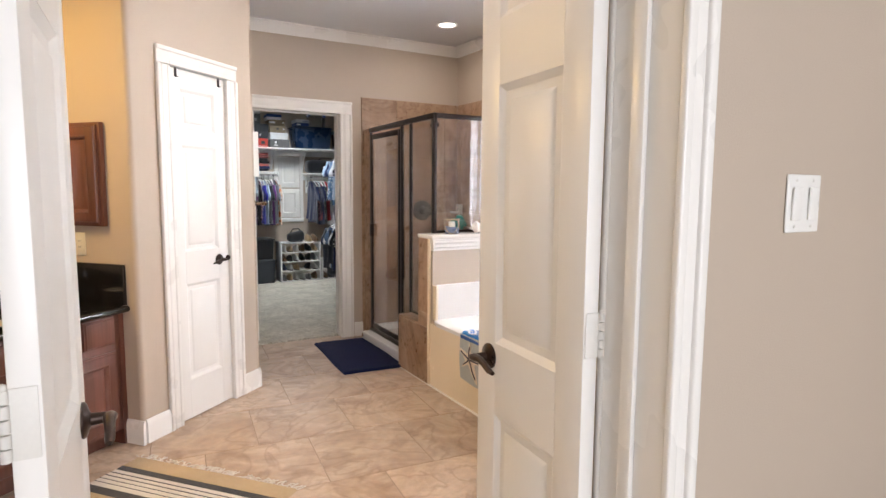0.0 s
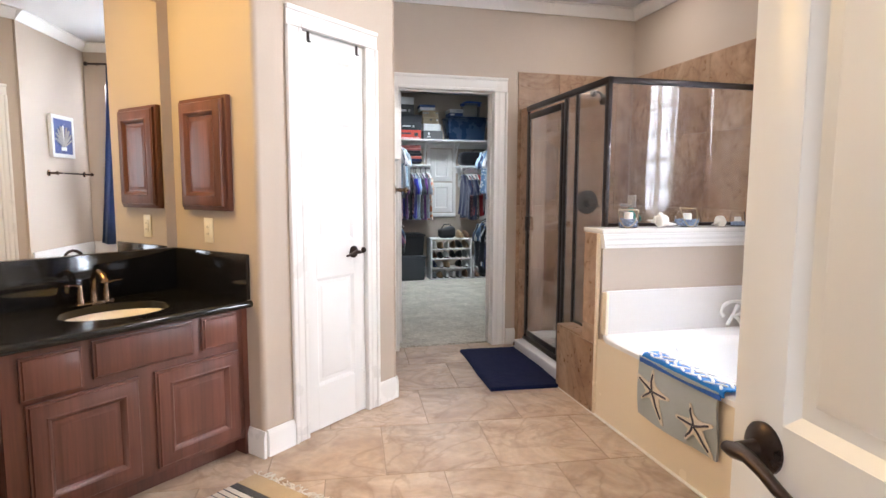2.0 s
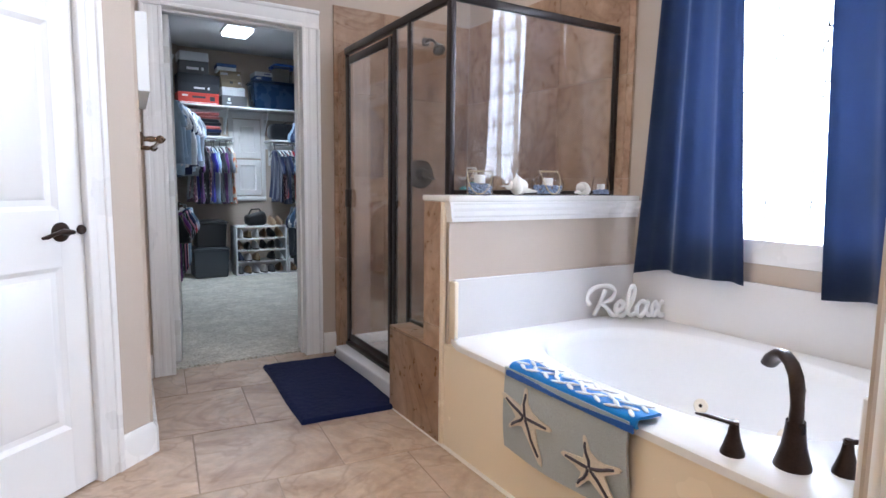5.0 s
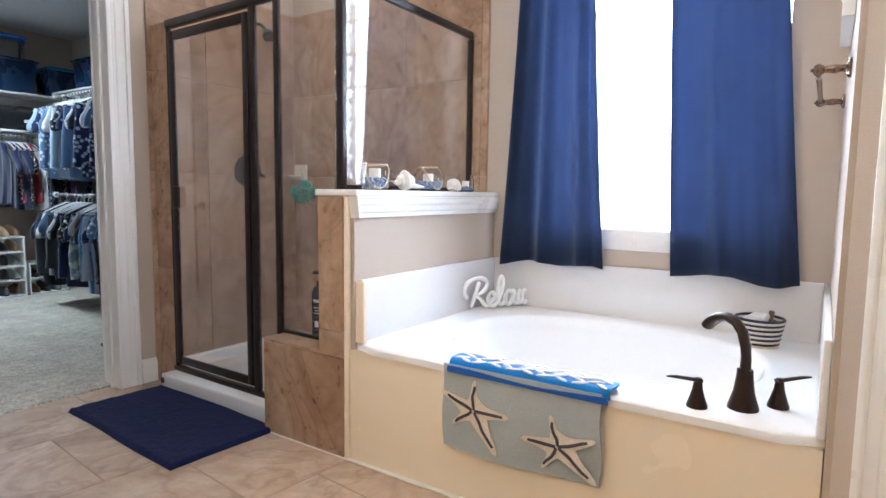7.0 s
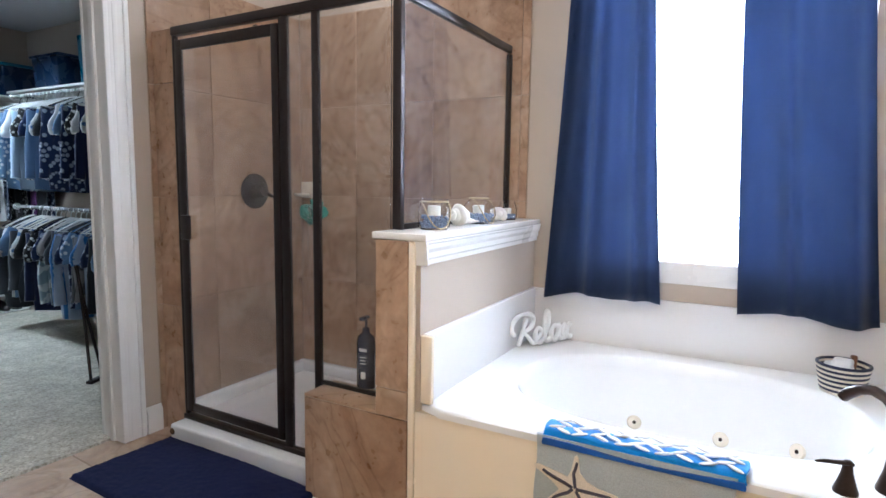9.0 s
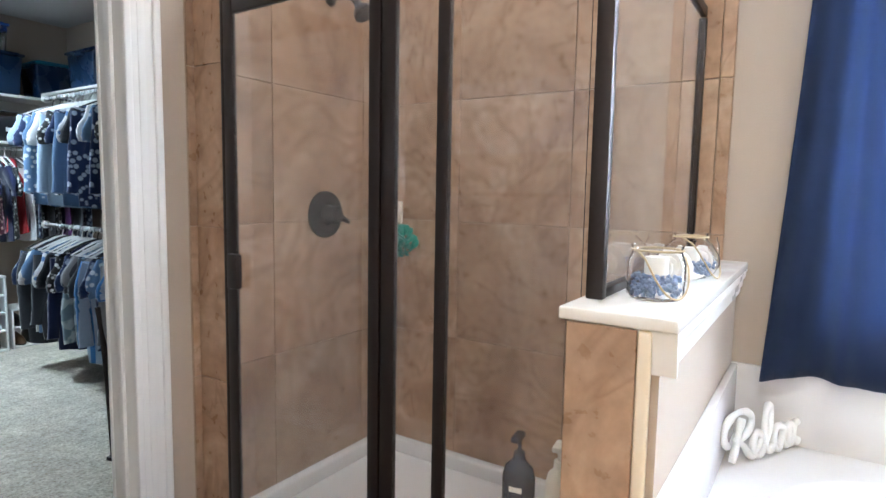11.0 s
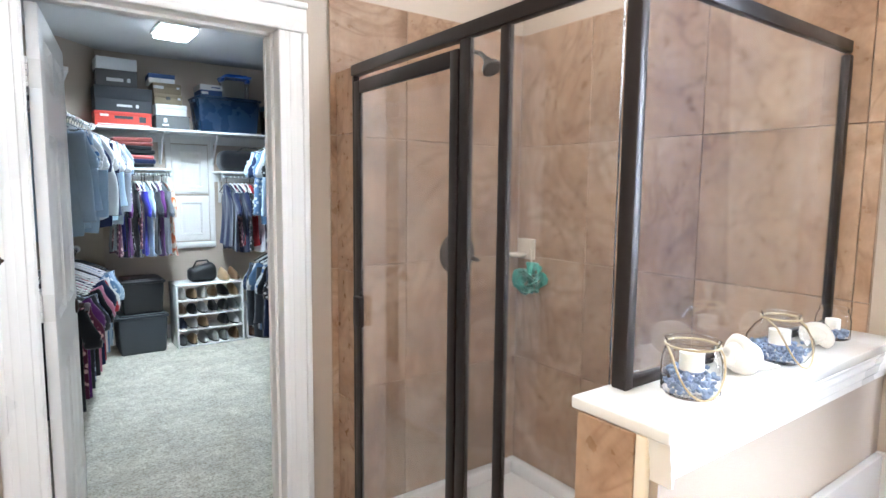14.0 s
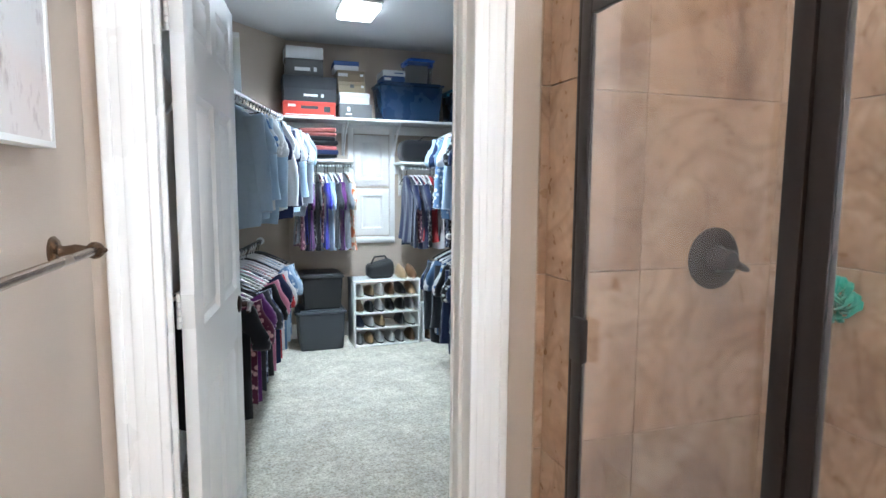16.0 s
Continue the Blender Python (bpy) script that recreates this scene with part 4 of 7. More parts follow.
for nm, x0, x1, z0, z1, ins in (("drawer_front", 1.390, 1.590, 0.535, 0.690, 0), ("false_front", 1.628, 2.035, 0.555, 0.700, 0), ("drawer_front", 2.078, 2.255, 0.560, 0.702, 0), ("cabinet_door", 1.402, 1.795, 0.105, 0.520, 0.06), ("cabinet_door", 1.860, 2.258, 0.105, 0.522, 0.06)):
    bm = B(); raised_panel(bm, x0, x1, z0, z1, VF, 0.022, ins)
    part(nm, bm, M_WOOD, va)
kd = thing("vanity_knee_drawer", ROT.copy(), "dark cherry knee-space apron drawer of the vanity", "drawer")
bm = B(); box(bm, 0.72, 1.333, VF + 0.002, CB, 0.60, CT - 0.035)
part("box", bm, M_WOOD, kd)
bm = B(); raised_panel(bm, 0.76, 1.30, 0.61, 0.700, VF + 0.002, 0.019, 0)
part("drawer_front", bm, M_WOOD, kd)
v2 = thing("vanity_cabinet", ROT.copy(), "dark cherry vanity side panel beyond the knee space", "cabinet")
bm = B(); box(bm, 0.452, 0.718, VF, CB, 0.0, CT - 0.035, 0.002)
part("carcase", bm, M_WOOD, v2)
bm = B(); raised_panel(bm, 0.49, 0.70, 0.11, 0.69, VF, 0.019, 0.05)
part("cabinet_door", bm, M_WOOD, v2)

# granite counter with an oval cut for the sink
SU, SW, SA, SB = 1.845, 2.925, 0.222, 0.172
ct = thing("vanity_counter", ROT.copy(), "polished black granite vanity top with backsplash", "countertop")
bm = B()
N = 64
C0, C1 = 0.452, 2.318


def counter_edge(k, inset=0.0):
    a = 2 * math.pi * k / N
    c, s = math.cos(a), math.sin(a)
    x0, x1, y0, y1 = 1.30, C1 - inset, CF + inset, CB - inset
    f = min(((x1 - SU) if c > 0 else (SU - x0)) / max(abs(c), 1e-6), ((y1 - SW) if s > 0 else (SW - y0)) / max(abs(s), 1e-6))
    return SU + f * c, SW + f * s


def ring(fn, z):
    return [bm.verts.new((*fn(k), z)) for k in range(N)]


rr = [ring(lambda k: (SU + SA * math.cos(2 * math.pi * k / N), SW + SB * math.sin(2 * math.pi * k / N)), CT - 0.035),
      ring(lambda k: (SU + SA * math.cos(2 * math.pi * k / N), SW + SB * math.sin(2 * math.pi * k / N)), CT - 0.003),
      ring(lambda k: (SU + (SA + 0.004) * math.cos(2 * math.pi * k / N), SW + (SB + 0.004) * math.sin(2 * math.pi * k / N)), CT),
      ring(lambda k: counter_edge(k, 0.0), CT), ring(lambda k: counter_edge(k, 0.0), CT - 0.035)]
for a, b in zip(rr, rr[1:]):
    for k in range(N):
        bm.faces.new((a[k], a[(k + 1) % N], b[(k + 1) % N], b[k]))
box(bm, C0, 1.3005, CF, CB, CT - 0.035, CT)
cyl(bm, (C0, CF, CT - 0.0175), (C1, CF, CT - 0.0175), 0.0172, n=20)
part("slab", bm, M_GRANITE, ct, "", 30)
bm = B(); box(bm, C0, 2.297, CB - 0.02, CB, CT + 0.001, CT + 0.215, 0.003)
part("backsplash", bm, M_GRANITE, ct)
bm = B(); box(bm, 2.298, 2.319, CF + 0.0, CB, CT + 0.001, CT + 0.215, 0.003)
part("sidesplash", bm, M_GRANITE, ct)
sk = thing("sink_basin", ROT @ Matrix.Translation((SU, SW, CT)), "cream oval undermount sink", "sink")
bm = B(); lathe(bm, [(1.06, -0.036), (1.03, -0.034), (1.0, -0.036), (0.97, -0.06), (0.88, -0.11), (0.65, -0.15), (0.3, -0.165), (0, -0.167)], n=48, sx=SA, sy=SB)
part("bowl", bm, M_CHINA, sk, "", 60)
bm = B(); lathe(bm, [(0, 0.004), (0.018, 0.003), (0.022, 0)], (0, 0, -0.166), 20)
part("drain", bm, M_NICKEL, sk)
fc = thing("sink_faucet", ROT @ Matrix.Translation((SU + 0.01, SW + 0.215, CT)), "bronze two-handle centerset sink faucet", "faucet")
bm = B(); box(bm, -0.082, 0.082, -0.026, 0.026, 0, 0.012, 0.005, 3)
part("base", bm, M_NICKEL, fc)
bm = B()
lathe(bm, [(0, 0.01), (0.021, 0.01), (0.017, 0.03), (0.014, 0.07)], n=18)
sweep(bm, [(0, 0, 0.06), (0, -0.004, 0.10), (0, -0.022, 0.135), (0, -0.055, 0.148), (0, -0.09, 0.135), (0, -0.108, 0.115)], [0.014, 0.0135, 0.0135, 0.014, 0.0145, 0.015], 14)
part("spout", bm, M_NICKEL, fc)
for sg in (-1, 1):
    bm = B()
    lathe(bm, [(0, 0.01), (0.019, 0.01), (0.015, 0.035), (0.011, 0.075), (0.009, 0.09), (0, 0.092)], (sg * 0.055, 0, 0), 16)
    o = Vector((sg * 0.055, 0, 0.088))
    sweep(bm, [o, o + Vector((sg * 0.03, -0.004, 0.006)), o + Vector((sg * 0.068, -0.008, 0.010))], [0.009, 0.008, 0.005], 10, 0.5)
    part("handle", bm, M_NICKEL, fc)
# mirror
mi = thing("mirror", ROT.copy(), "frameless wall mirror above the vanity", "mirror")
bm = B(); box(bm, 0.50, 2.262, CB - 0.006, CB - 0.0005, CT + 0.217, 2.18, 0.001, 1)
part("glass", bm, M_MIRROR, mi, "", 0)
# medicine cabinet
mc = thing("medicine_cabinet", ROT.copy(), "dark cherry wall cabinet with a raised panel door", "cabinet")
bm = B(); box(bm, 2.292, 2.319, 2.748, 3.120, 1.165, 1.702, 0.003)
part("frame", bm, M_WOOD, mc)
bm = B()
raised_panel(bm, -0.344, 0.0, 0.0, 0.507, 0.0, 0.020, 0.055)
bmesh.ops.transform(bm, matrix=pose(2.290, 2.762, 1.180, 0, 0, -90), verts=bm.verts)
part("cabinet_door", bm, M_WOOD, mc)

# ---- bathroom things ----
M_CREAM = fabric("cream pile", (0.74, 0.66, 0.55), scale=300, bump=0.8)
M_GREYPILE = fabric("grey pile", (0.42, 0.46, 0.48), scale=300, bump=0.8)
M_BLUEPILE = fabric("bright blue pile", (0.012, 0.21, 0.62), scale=300, bump=0.8)
M_DEEPBLUE = fabric("deep blue pile", (0.012, 0.10, 0.42), scale=300, bump=0.8)
M_DKPILE = fabric("slate pile", (0.075, 0.065, 0.09), scale=300, bump=0.8)
M_WHITEPILE = fabric("white pile", (0.82, 0.82, 0.82), scale=300, bump=0.8)
M_WHITE = paint("white lacquer", (0.82, 0.82, 0.80), 0.4, 0.03)
M_SIGN = paint("white painted board", (0.88, 0.88, 0.87), 0.5, 0.02)
M_SHELL = paint("white shell", (0.80, 0.76, 0.70), 0.45, 0.06, 20, 120, 0.2)
M_ROPE = fabric("jute rope", (0.58, 0.46, 0.28), scale=400)
M_GRAVEL = paint("blue glass gravel", (0.40, 0.50, 0.72), 0.15, 0.4, 60, 200, 0.1, rand=0.3)
M_CANDLE = paint("white wax", (0.84, 0.82, 0.76), 0.5, 0.03)
M_PLASTIC = paint("white switch plastic", (0.82, 0.81, 0.78), 0.3, 0.02)
M_ALMOND = paint("almond outlet plastic", (0.76, 0.70, 0.58), 0.3, 0.02)
M_JUTE = fabric("jute weave", (0.50, 0.36, 0.20), scale=260, bump=0.9)
M_CHAR = fabric("charcoal weave", (0.035, 0.03, 0.028), (0.42, 0.33, 0.22), scale=260, pattern="stripe", pscale=60, bump=0.9)
M_OFFW = fabric("off-white weave", (0.72, 0.66, 0.58), scale=260, bump=0.8)


def pile_rug(w, d, h, seed, amp=0.006, nx=60, ny=90):
    """A soft rug: x 0..w, y 0..d, rounded rim and an uneven pile."""
    rnd = random.Random(seed)
    bm = B()
    g = []
    for j in range(ny + 1):
        row = []
        for i in range(nx + 1):
            x, y = w * i / nx, d * j / ny
            e = max(0.0, min(x, w - x, y, d - y))
            z = h * min(1, (e / 0.012)) ** 0.5 if e < 0.012 else h
            wob = 0.003 * math.sin(9 * y + seed) if i in (0, nx) else 0
            row.append(bm.verts.new((x + wob, y + (0.003 * math.sin(11 * x) if j in (0, ny) else 0), max(0.001, z + (rnd.uniform(-amp, amp) if e > 0 else 0)))))
        g.append(row)
    for a, b in zip(g, g[1:]):
        for i in range(nx):
            bm.faces.new((a[i], a[i + 1], b[i + 1], b[i]))
    return bm


rug = thing("bath_rug", pose(1.362, 4.058, 0.001, 0, 0, -3.6), "navy blue plush bath rug on the tile floor", "rug")
part("rug_body", pile_rug(0.482, 0.932, 0.020, 2, 0.0022), M_RUGNAVY, rug, "", 80)

# striped woven rug with a fringe
sr = thing("striped_rug", ROT @ pose(2.187, 2.468, 0.001, 0, 0, -90), "striped black, jute and cream woven rug with fringe", "rug")
RW, at = 0.93, 0.0
for k, (d, mt) in enumerate(((0.098, M_JUTE), (0.040, M_CHAR), (0.148, M_OFFW), (0.05, M_CHAR), (0.12, M_JUTE), (0.05, M_CHAR), (0.16, M_OFFW), (0.05, M_CHAR), (0.12, M_JUTE))):
    bm = B()
    n = max(2, int(d / 0.006))
    rows = []
    for j in range(n * 2 + 1):
        y = -at - d * j / (2 * n)
        rows.append([bm.verts.new((RW * i / 60, y, 0.006 + (0.0022 if j % 2 else 0.0) + 0.0008 * math.sin(i * 2.7 + j))) for i in range(61)])
    for a, b in zip(rows, rows[1:]):
        for i in range(60):
            bm.faces.new((a[i], a[i + 1], b[i + 1], b[i]))
    lo = [bm.verts.new((x, y, 0.0)) for x, y in ((0, -at), (RW, -at), (RW, -at - d), (0, -at - d))]
    bm.faces.new(lo)
    part("stripe", bm, mt, sr, "", 80)
    if mt is M_OFFW:
        for q in range(1, 5):
            bm = B(); box(bm, 0.0, RW, -at - d * q / 5 - 0.0012, -at - d * q / 5 + 0.0012, 0.006, 0.0098)
            part("pinstripe", bm, M_DKPILE, sr)
    at += d
rnd = random.Random(4)
bm = B()
for k in range(76):
    x = RW * (k + 0.5) / 76
    y, ang = 0.0, rnd.uniform(-0.9, 0.9)
    pts = [(x, -0.004, 0.006)]
    for j in range(5):
        ang += rnd.uniform(-0.8, 0.8)
        pts.append((pts[-1][0] + 0.010 * math.sin(ang), pts[-1][1] + 0.011 * max(0.25, math.cos(ang)), 0.004 + 0.002 * (j % 2)))
    sweep(bm, pts, 0.0030, 5)
tagged(part("fringe", bm, M_OFFW, sr, "cream knotted fringe"), kind="stuff")

# bath mat hung over the tub rim
mt = thing("starfish_bath_mat", pose(0, 0, 0), "grey bath mat with cream starfish hung over the tub rim", "bath mat")


def drape(y0, y1, prof, wob, seed, thick=0.010):
    rnd = random.Random(seed)
    bm = B()
    g = []
    for j, (x, z) in enumerate(prof):
        f = j / (len(prof) - 1)
        row = []
        for i in range(41):
            u = i / 40
            y = y0 + (y1 - y0) * u
            row.append(bm.verts.new((x + wob * math.sin(5 * u + seed) * f + rnd.uniform(-0.001, 0.001), y + 0.004 * math.sin(7 * f + u * 3), z + 0.006 * math.sin(6.2 * u + seed) * f)))
        g.append(row)
    for a, b in zip(g, g[1:]):
        for i in range(40):
            bm.faces.new((a[i], a[i + 1], b[i + 1], b[i]))
    bmesh.ops.recalc_face_normals(bm, faces=bm.faces)
    bmesh.ops.solidify(bm, geom=bm.faces[:], thickness=thick)
    return bm


front = [(1.806 - 0.004 * math.sin(k / 3), 0.476 - 0.29 * k / 14) for k in range(15)]
part("grey_side", drape(2.582, 3.126, front, 0.004, 1.0), M_GREYPILE, mt, "grey pile with cream starfish", 80)
top = [(1.800, 0.462), (1.798, 0.474), (1.803, 0.486), (1.815, 0.492), (1.83, 0.491), (1.85, 0.490), (1.87, 0.489), (1.89, 0.487), (1.905, 0.478)]
part("blue_side", drape(2.56, 3.11, top, 0.0, 2.0, 0.009), M_BLUEPILE, mt, "bright blue pile with white dashes", 80)
edge = [(1.7935, 0.452), (1.7922, 0.459), (1.7925, 0.467)]
part("dark_edge", drape(2.563, 3.107, edge, 0.0, 2.0, 0.005), M_DEEPBLUE, mt, "deep blue rim of the pile", 80)
rnd = random.Random(9)
for r in range(4):
    for k in range(9):
        y = 2.59 + k * 0.058 + (0.02 if r % 2 else 0) + rnd.uniform(-0.008, 0.008)
        x = 1.814 + r * 0.025 + rnd.uniform(-0.004, 0.004)
        if y < 3.085:
            bm = B(); ball(bm, (0, 0, 0), 1, 0.0075, 0.027, 0.004, 12, 6)
            o = part("dash", bm, M_WHITEPILE, mt)
            o.location, o.rotation_euler = (x, y, 0.4955), (0, 0, 0.55 * (1 if (r + k) % 2 else -1) + rnd.uniform(-0.2, 0.2))


def starfish(cy, cz, size, turn):
    arms = [(turn + k * 72 + (7 if k % 2 else -8), size * (1.0 + 0.22 * ((k * 7) % 3 - 1))) for k in range(5)]
    bm = B()
    c = bm.verts.new((0, 0, 0))
    loop = []
    for k, (a, L) in enumerate(arms):
        for da, f in ((-36, 0.36), (-14, 0.52), (-3.5, 0.93), (0, 1.0), (3.5, 0.93), (14, 0.52)):
            r = radians(a + da)
            loop.append(bm.verts.new((0, L * f * math.cos(r), L * f * math.sin(r))))
    for k in range(len(loop)):
        bm.faces.new((c, loop[k], loop[(k + 1) % len(loop)]))
    bmesh.ops.recalc_face_normals(bm, faces=bm.faces)
    bmesh.ops.solidify(bm, geom=bm.faces[:], thickness=0.005)
    o = part("starfish", bm, M_CREAM, mt, "cream starfish motif", 0)
    o.location = (1.7915, cy, cz)
    for a, L in arms:
        bm = B()
        r = radians(a)
        sweep(bm, [(0, L * f * math.cos(r) + 0.004 * math.sin(9 * f + a), L * f * math.sin(r)) for f in (0.04, 0.25, 0.45, 0.65, 0.80)], [0.0050, 0.0054, 0.005, 0.005, 0.004], 6)
        o = part("arm_line", bm, M_DKPILE, mt)
        o.location = (1.7855, cy, cz)


starfish(3.004, 0.338, 0.132, 100)
starfish(2.706, 0.292, 0.122, 80)

# cut-out word sign
def word(name, text, size, mat, m, label, category, extrude, offset, shear=0.0, bevel=0.0, parent=None, spacing=1.0):
    cu = bpy.data.curves.new(name, "FONT")
    cu.body, cu.size, cu.extrude, cu.offset, cu.shear, cu.bevel_depth, cu.space_character = text, size, extrude, offset, shear, bevel, spacing
    tmp = new("text_source", cu)
    dg = bpy.context.evaluated_depsgraph_get()
    me = bpy.data.meshes.new_from_object(tmp.evaluated_get(dg))
    bpy.data.objects.remove(tmp)
    me.name = name
    me.materials.clear()
    me.materials.append(mat)
    ob = new(name, me)
    if parent:
        ob.parent, ob.matrix_local = parent, m
        return ob
    ob.matrix_world = m
    return tagged(ob, label, category)


yaw = math.degrees(math.atan2(3.372 - 3.540, 2.905 - 2.585))


def flowing(pts, n=6):
    """A smooth line through a few points of a stroke."""
    p = [Vector((x, 0, z)) for x, z in pts]
    p = [p[0]] + p + [p[-1]]
    out = []
    for a, b, c, d in zip(p, p[1:], p[2:], p[3:]):
        for k in range(n):
            t = k / n
            out.append(0.5 * (2 * b + (c - a) * t + (2 * a - 5 * b + 4 * c - d) * t * t + (3 * b - a - 3 * c + d) * t ** 3))
    return out + [p[-1]]


# the word Relax as joined handwriting cut from board
STROKES = (
    ((0.27, 0.37), (0.23, 0.28), (0.17, 0.15), (0.11, 0.04)),
    ((0.06, 0.17), (0.02, 0.23), (0.05, 0.34), (0.16, 0.41), (0.31, 0.42), (0.40, 0.36), (0.37, 0.27), (0.27, 0.21), (0.19, 0.20), (0.27, 0.15), (0.36, 0.05), (0.42, 0.04)),
    ((0.42, 0.08), (0.50, 0.13), (0.52, 0.19), (0.47, 0.22), (0.42, 0.16), (0.42, 0.07), (0.48, 0.03), (0.56, 0.08), (0.64, 0.22), (0.68, 0.36), (0.65, 0.42), (0.60, 0.34), (0.58, 0.15), (0.60, 0.05), (0.66, 0.05), (0.72, 0.12)),
    ((0.84, 0.20), (0.77, 0.22), (0.71, 0.15), (0.71, 0.06), (0.76, 0.03), (0.82, 0.10), (0.86, 0.22), (0.84, 0.10), (0.87, 0.04), (0.91, 0.06)),
    ((0.91, 0.06), (0.93, 0.17), (0.97, 0.21), (1.00, 0.13), (1.03, 0.04), (1.09, 0.06)), ((1.09, 0.20), (1.05, 0.21), (1.00, 0.12), (0.95, 0.035), (0.91, 0.05)))
rs = thing("word_sign", pose(2.588, 3.530, TZ + 0.004, -6, 0, yaw), "white cut-out word sign standing on the tub deck", "sign")
bm = B()
for st in STROKES:
    line = flowing([(x * 0.352, z * 0.37) for x, z in st])
    sweep(bm, line, [0.0104 + 0.0016 * math.sin(k * 0.55) for k in range(len(line))], 8, 1.0)
lo = min(v.co.z for v in bm.verts)
for v in bm.verts:
    v.co.z -= lo
part("lettering", bm, M_SIGN, rs, "", 60)

# basket
bk = thing("striped_basket", pose(2.748, 2.268, TZ) @ Matrix.Scale(1.32, 4), "small navy and cream coiled basket with cloths", "basket")
M_BNAVY, M_BCREAM = fabric("navy cord", (0.02, 0.025, 0.06), scale=300), fabric("cream cord", (0.70, 0.62, 0.50), scale=300)
for k in range(12):
    bm = B()
    R = 0.050 + 0.0013 * k
    pts = [(R * math.cos(a), R * math.sin(a), 0.005 + 0.0070 * k) for a in [6.283 * j / 28 for j in range(29)]]
    sweep(bm, pts, 0.0044, 8)
    part("coil", bm, M_BNAVY if k % 2 else M_BCREAM, bk)
bm = B(); lathe(bm, [(0, 0.003), (0.052, 0.003), (0.052, 0.008), (0, 0.008)], n=24)
part("base", bm, M_BCREAM, bk)
bc = thing("folded_cloths", pose(2.748, 2.28, TZ + 0.012) @ Matrix.Scale(1.22, 4), "white folded wash cloths in the basket", "wash cloth")
bm = B(); box(bm, -0.038, 0.030, -0.030, 0.034, 0.0, 0.082, 0.012, 3, pose(0, 0, 0, 0, 4, 20)); box(bm, -0.03, 0.035, -0.034, 0.02, 0.07, 0.092, 0.009, 3, pose(0, 0, 0, 0, -6, -15))
part("cloth", bm, M_WHITEPILE, bc)
bb = thing("wooden_brush", pose(2.780, 2.240, TZ + 0.022) @ Matrix.Scale(1.2, 4), "small brown wooden brush in the basket", "brush")
bm = B(); box(bm, -0.012, 0.012, -0.008, 0.008, 0.0, 0.095, 0.005, 3, pose(0, 0, 0, 6, 8, 10))
part("handle", bm, wood("beech", (0.20, 0.09, 0.04)), bb)

# jars and shells on the ledge
LZ = 1.0575


def fine(prof, n=4):
    """The same profile with n steps between its points."""
    out = [(a[0] + (b[0] - a[0]) * k / n, a[1] + (b[1] - a[1]) * k / n) for a, b in zip(prof, prof[1:]) for k in range(n)]
    return out + [prof[-1]]


def jar(x, y, prof_out, fill, candle_r, candle_h, rope, label, quilted=False, turn=0):
    j = thing("candle_jar", pose(x, y, LZ, 0, 0, turn), label, "jar", "jars on the ledge")
    bm = B()
    n = 40
    inner = [(max(0.0, r - 0.003), z if k else z + 0.004) for k, (r, z) in enumerate(prof_out)]
    lathe(bm, [(0, 0)] + fine(prof_out) + fine(inner)[::-1] + [(0, 0.004)], n=n)
    if quilted:
        for v in bm.verts:
            if 0.008 < v.co.z < 0.085:
                a = math.atan2(v.co.y, v.co.x)
                f = 1 + 0.035 * abs(math.sin(7 * a)) * abs(math.sin(v.co.z * 240))
                v.co.x *= f; v.co.y *= f
    g = part("glass", bm, M_JAR, j, "", 60)
    g.visible_shadow = False
    rnd = random.Random(int(x * 100))
    bm = B()
    for _ in range(170):
        z = rnd.uniform(0.008, fill)
        rm = np.interp(z, [p[1] for p in prof_out], [p[0] for p in prof_out]) - 0.008
        a, r = rnd.uniform(0, 6.283), rm * math.sqrt(rnd.random())
        bmesh.ops.create_icosphere(bm, subdivisions=1, radius=rnd.uniform(0.004, 0.0065), matrix=Matrix.Translation((r * math.cos(a), r * math.sin(a), z)))
    tagged(part("gravel", bm, M_GRAVEL, j, "blue glass gravel", 0), kind="stuff")
    bm = B(); lathe(bm, [(0, fill), (candle_r, fill), (candle_r, fill + candle_h), (candle_r * 0.8, fill + candle_h + 0.001), (0, fill + candle_h - 0.002)], n=24)
    part("candle", bm, M_CANDLE, j, "white votive candle")
    if rope:
        top = prof_out[-1][1] - 0.010
        R = prof_out[-2][0] + 0.003
        bm = B(); sweep(bm, [(R * math.cos(a), R * math.sin(a), top) for a in [6.283 * k / 28 for k in range(29)]], 0.0025, 8)
        part("rope_ring", bm, M_ROPE, j, "jute rope round the neck")
        bm = B()
        W = max(p[0] for p in prof_out) + 0.004
        pts = []
        for k in range(15):
            a = math.pi * k / 14
            pts.append((-R * math.cos(a) * (1.0 + 0.12 * math.sin(a)), -W * max(0.0, math.sin(a)) ** 0.6, top - (top - 0.006) * max(0.0, math.sin(a)) ** 1.2))
        sweep(bm, pts, 0.0022, 8)
        part("rope_handle", bm, M_ROPE, j, "jute rope handle hanging down")
    return j


J1 = [(0.050, 0.0), (0.056, 0.008), (0.058, 0.044), (0.057, 0.075), (0.052, 0.090), (0.049, 0.100), (0.053, 0.111)]
J2 = [(0.040, 0.0), (0.058, 0.009), (0.074, 0.036), (0.072, 0.060), (0.056, 0.086), (0.041, 0.100), (0.040, 0.110), (0.043, 0.118)]
J3 = [(0.040, 0.0), (0.044, 0.006), (0.044, 0.050), (0.040, 0.070), (0.035, 0.078), (0.037, 0.086)]
jar(2.020, 3.622, J1, 0.050, 0.024, 0.036, True, "quilted glass candle jar with blue gravel and rope handle", True, -35)
jar(2.405, 3.625, J2, 0.044, 0.024, 0.034, True, "round glass candle jar with blue gravel", False, -20)
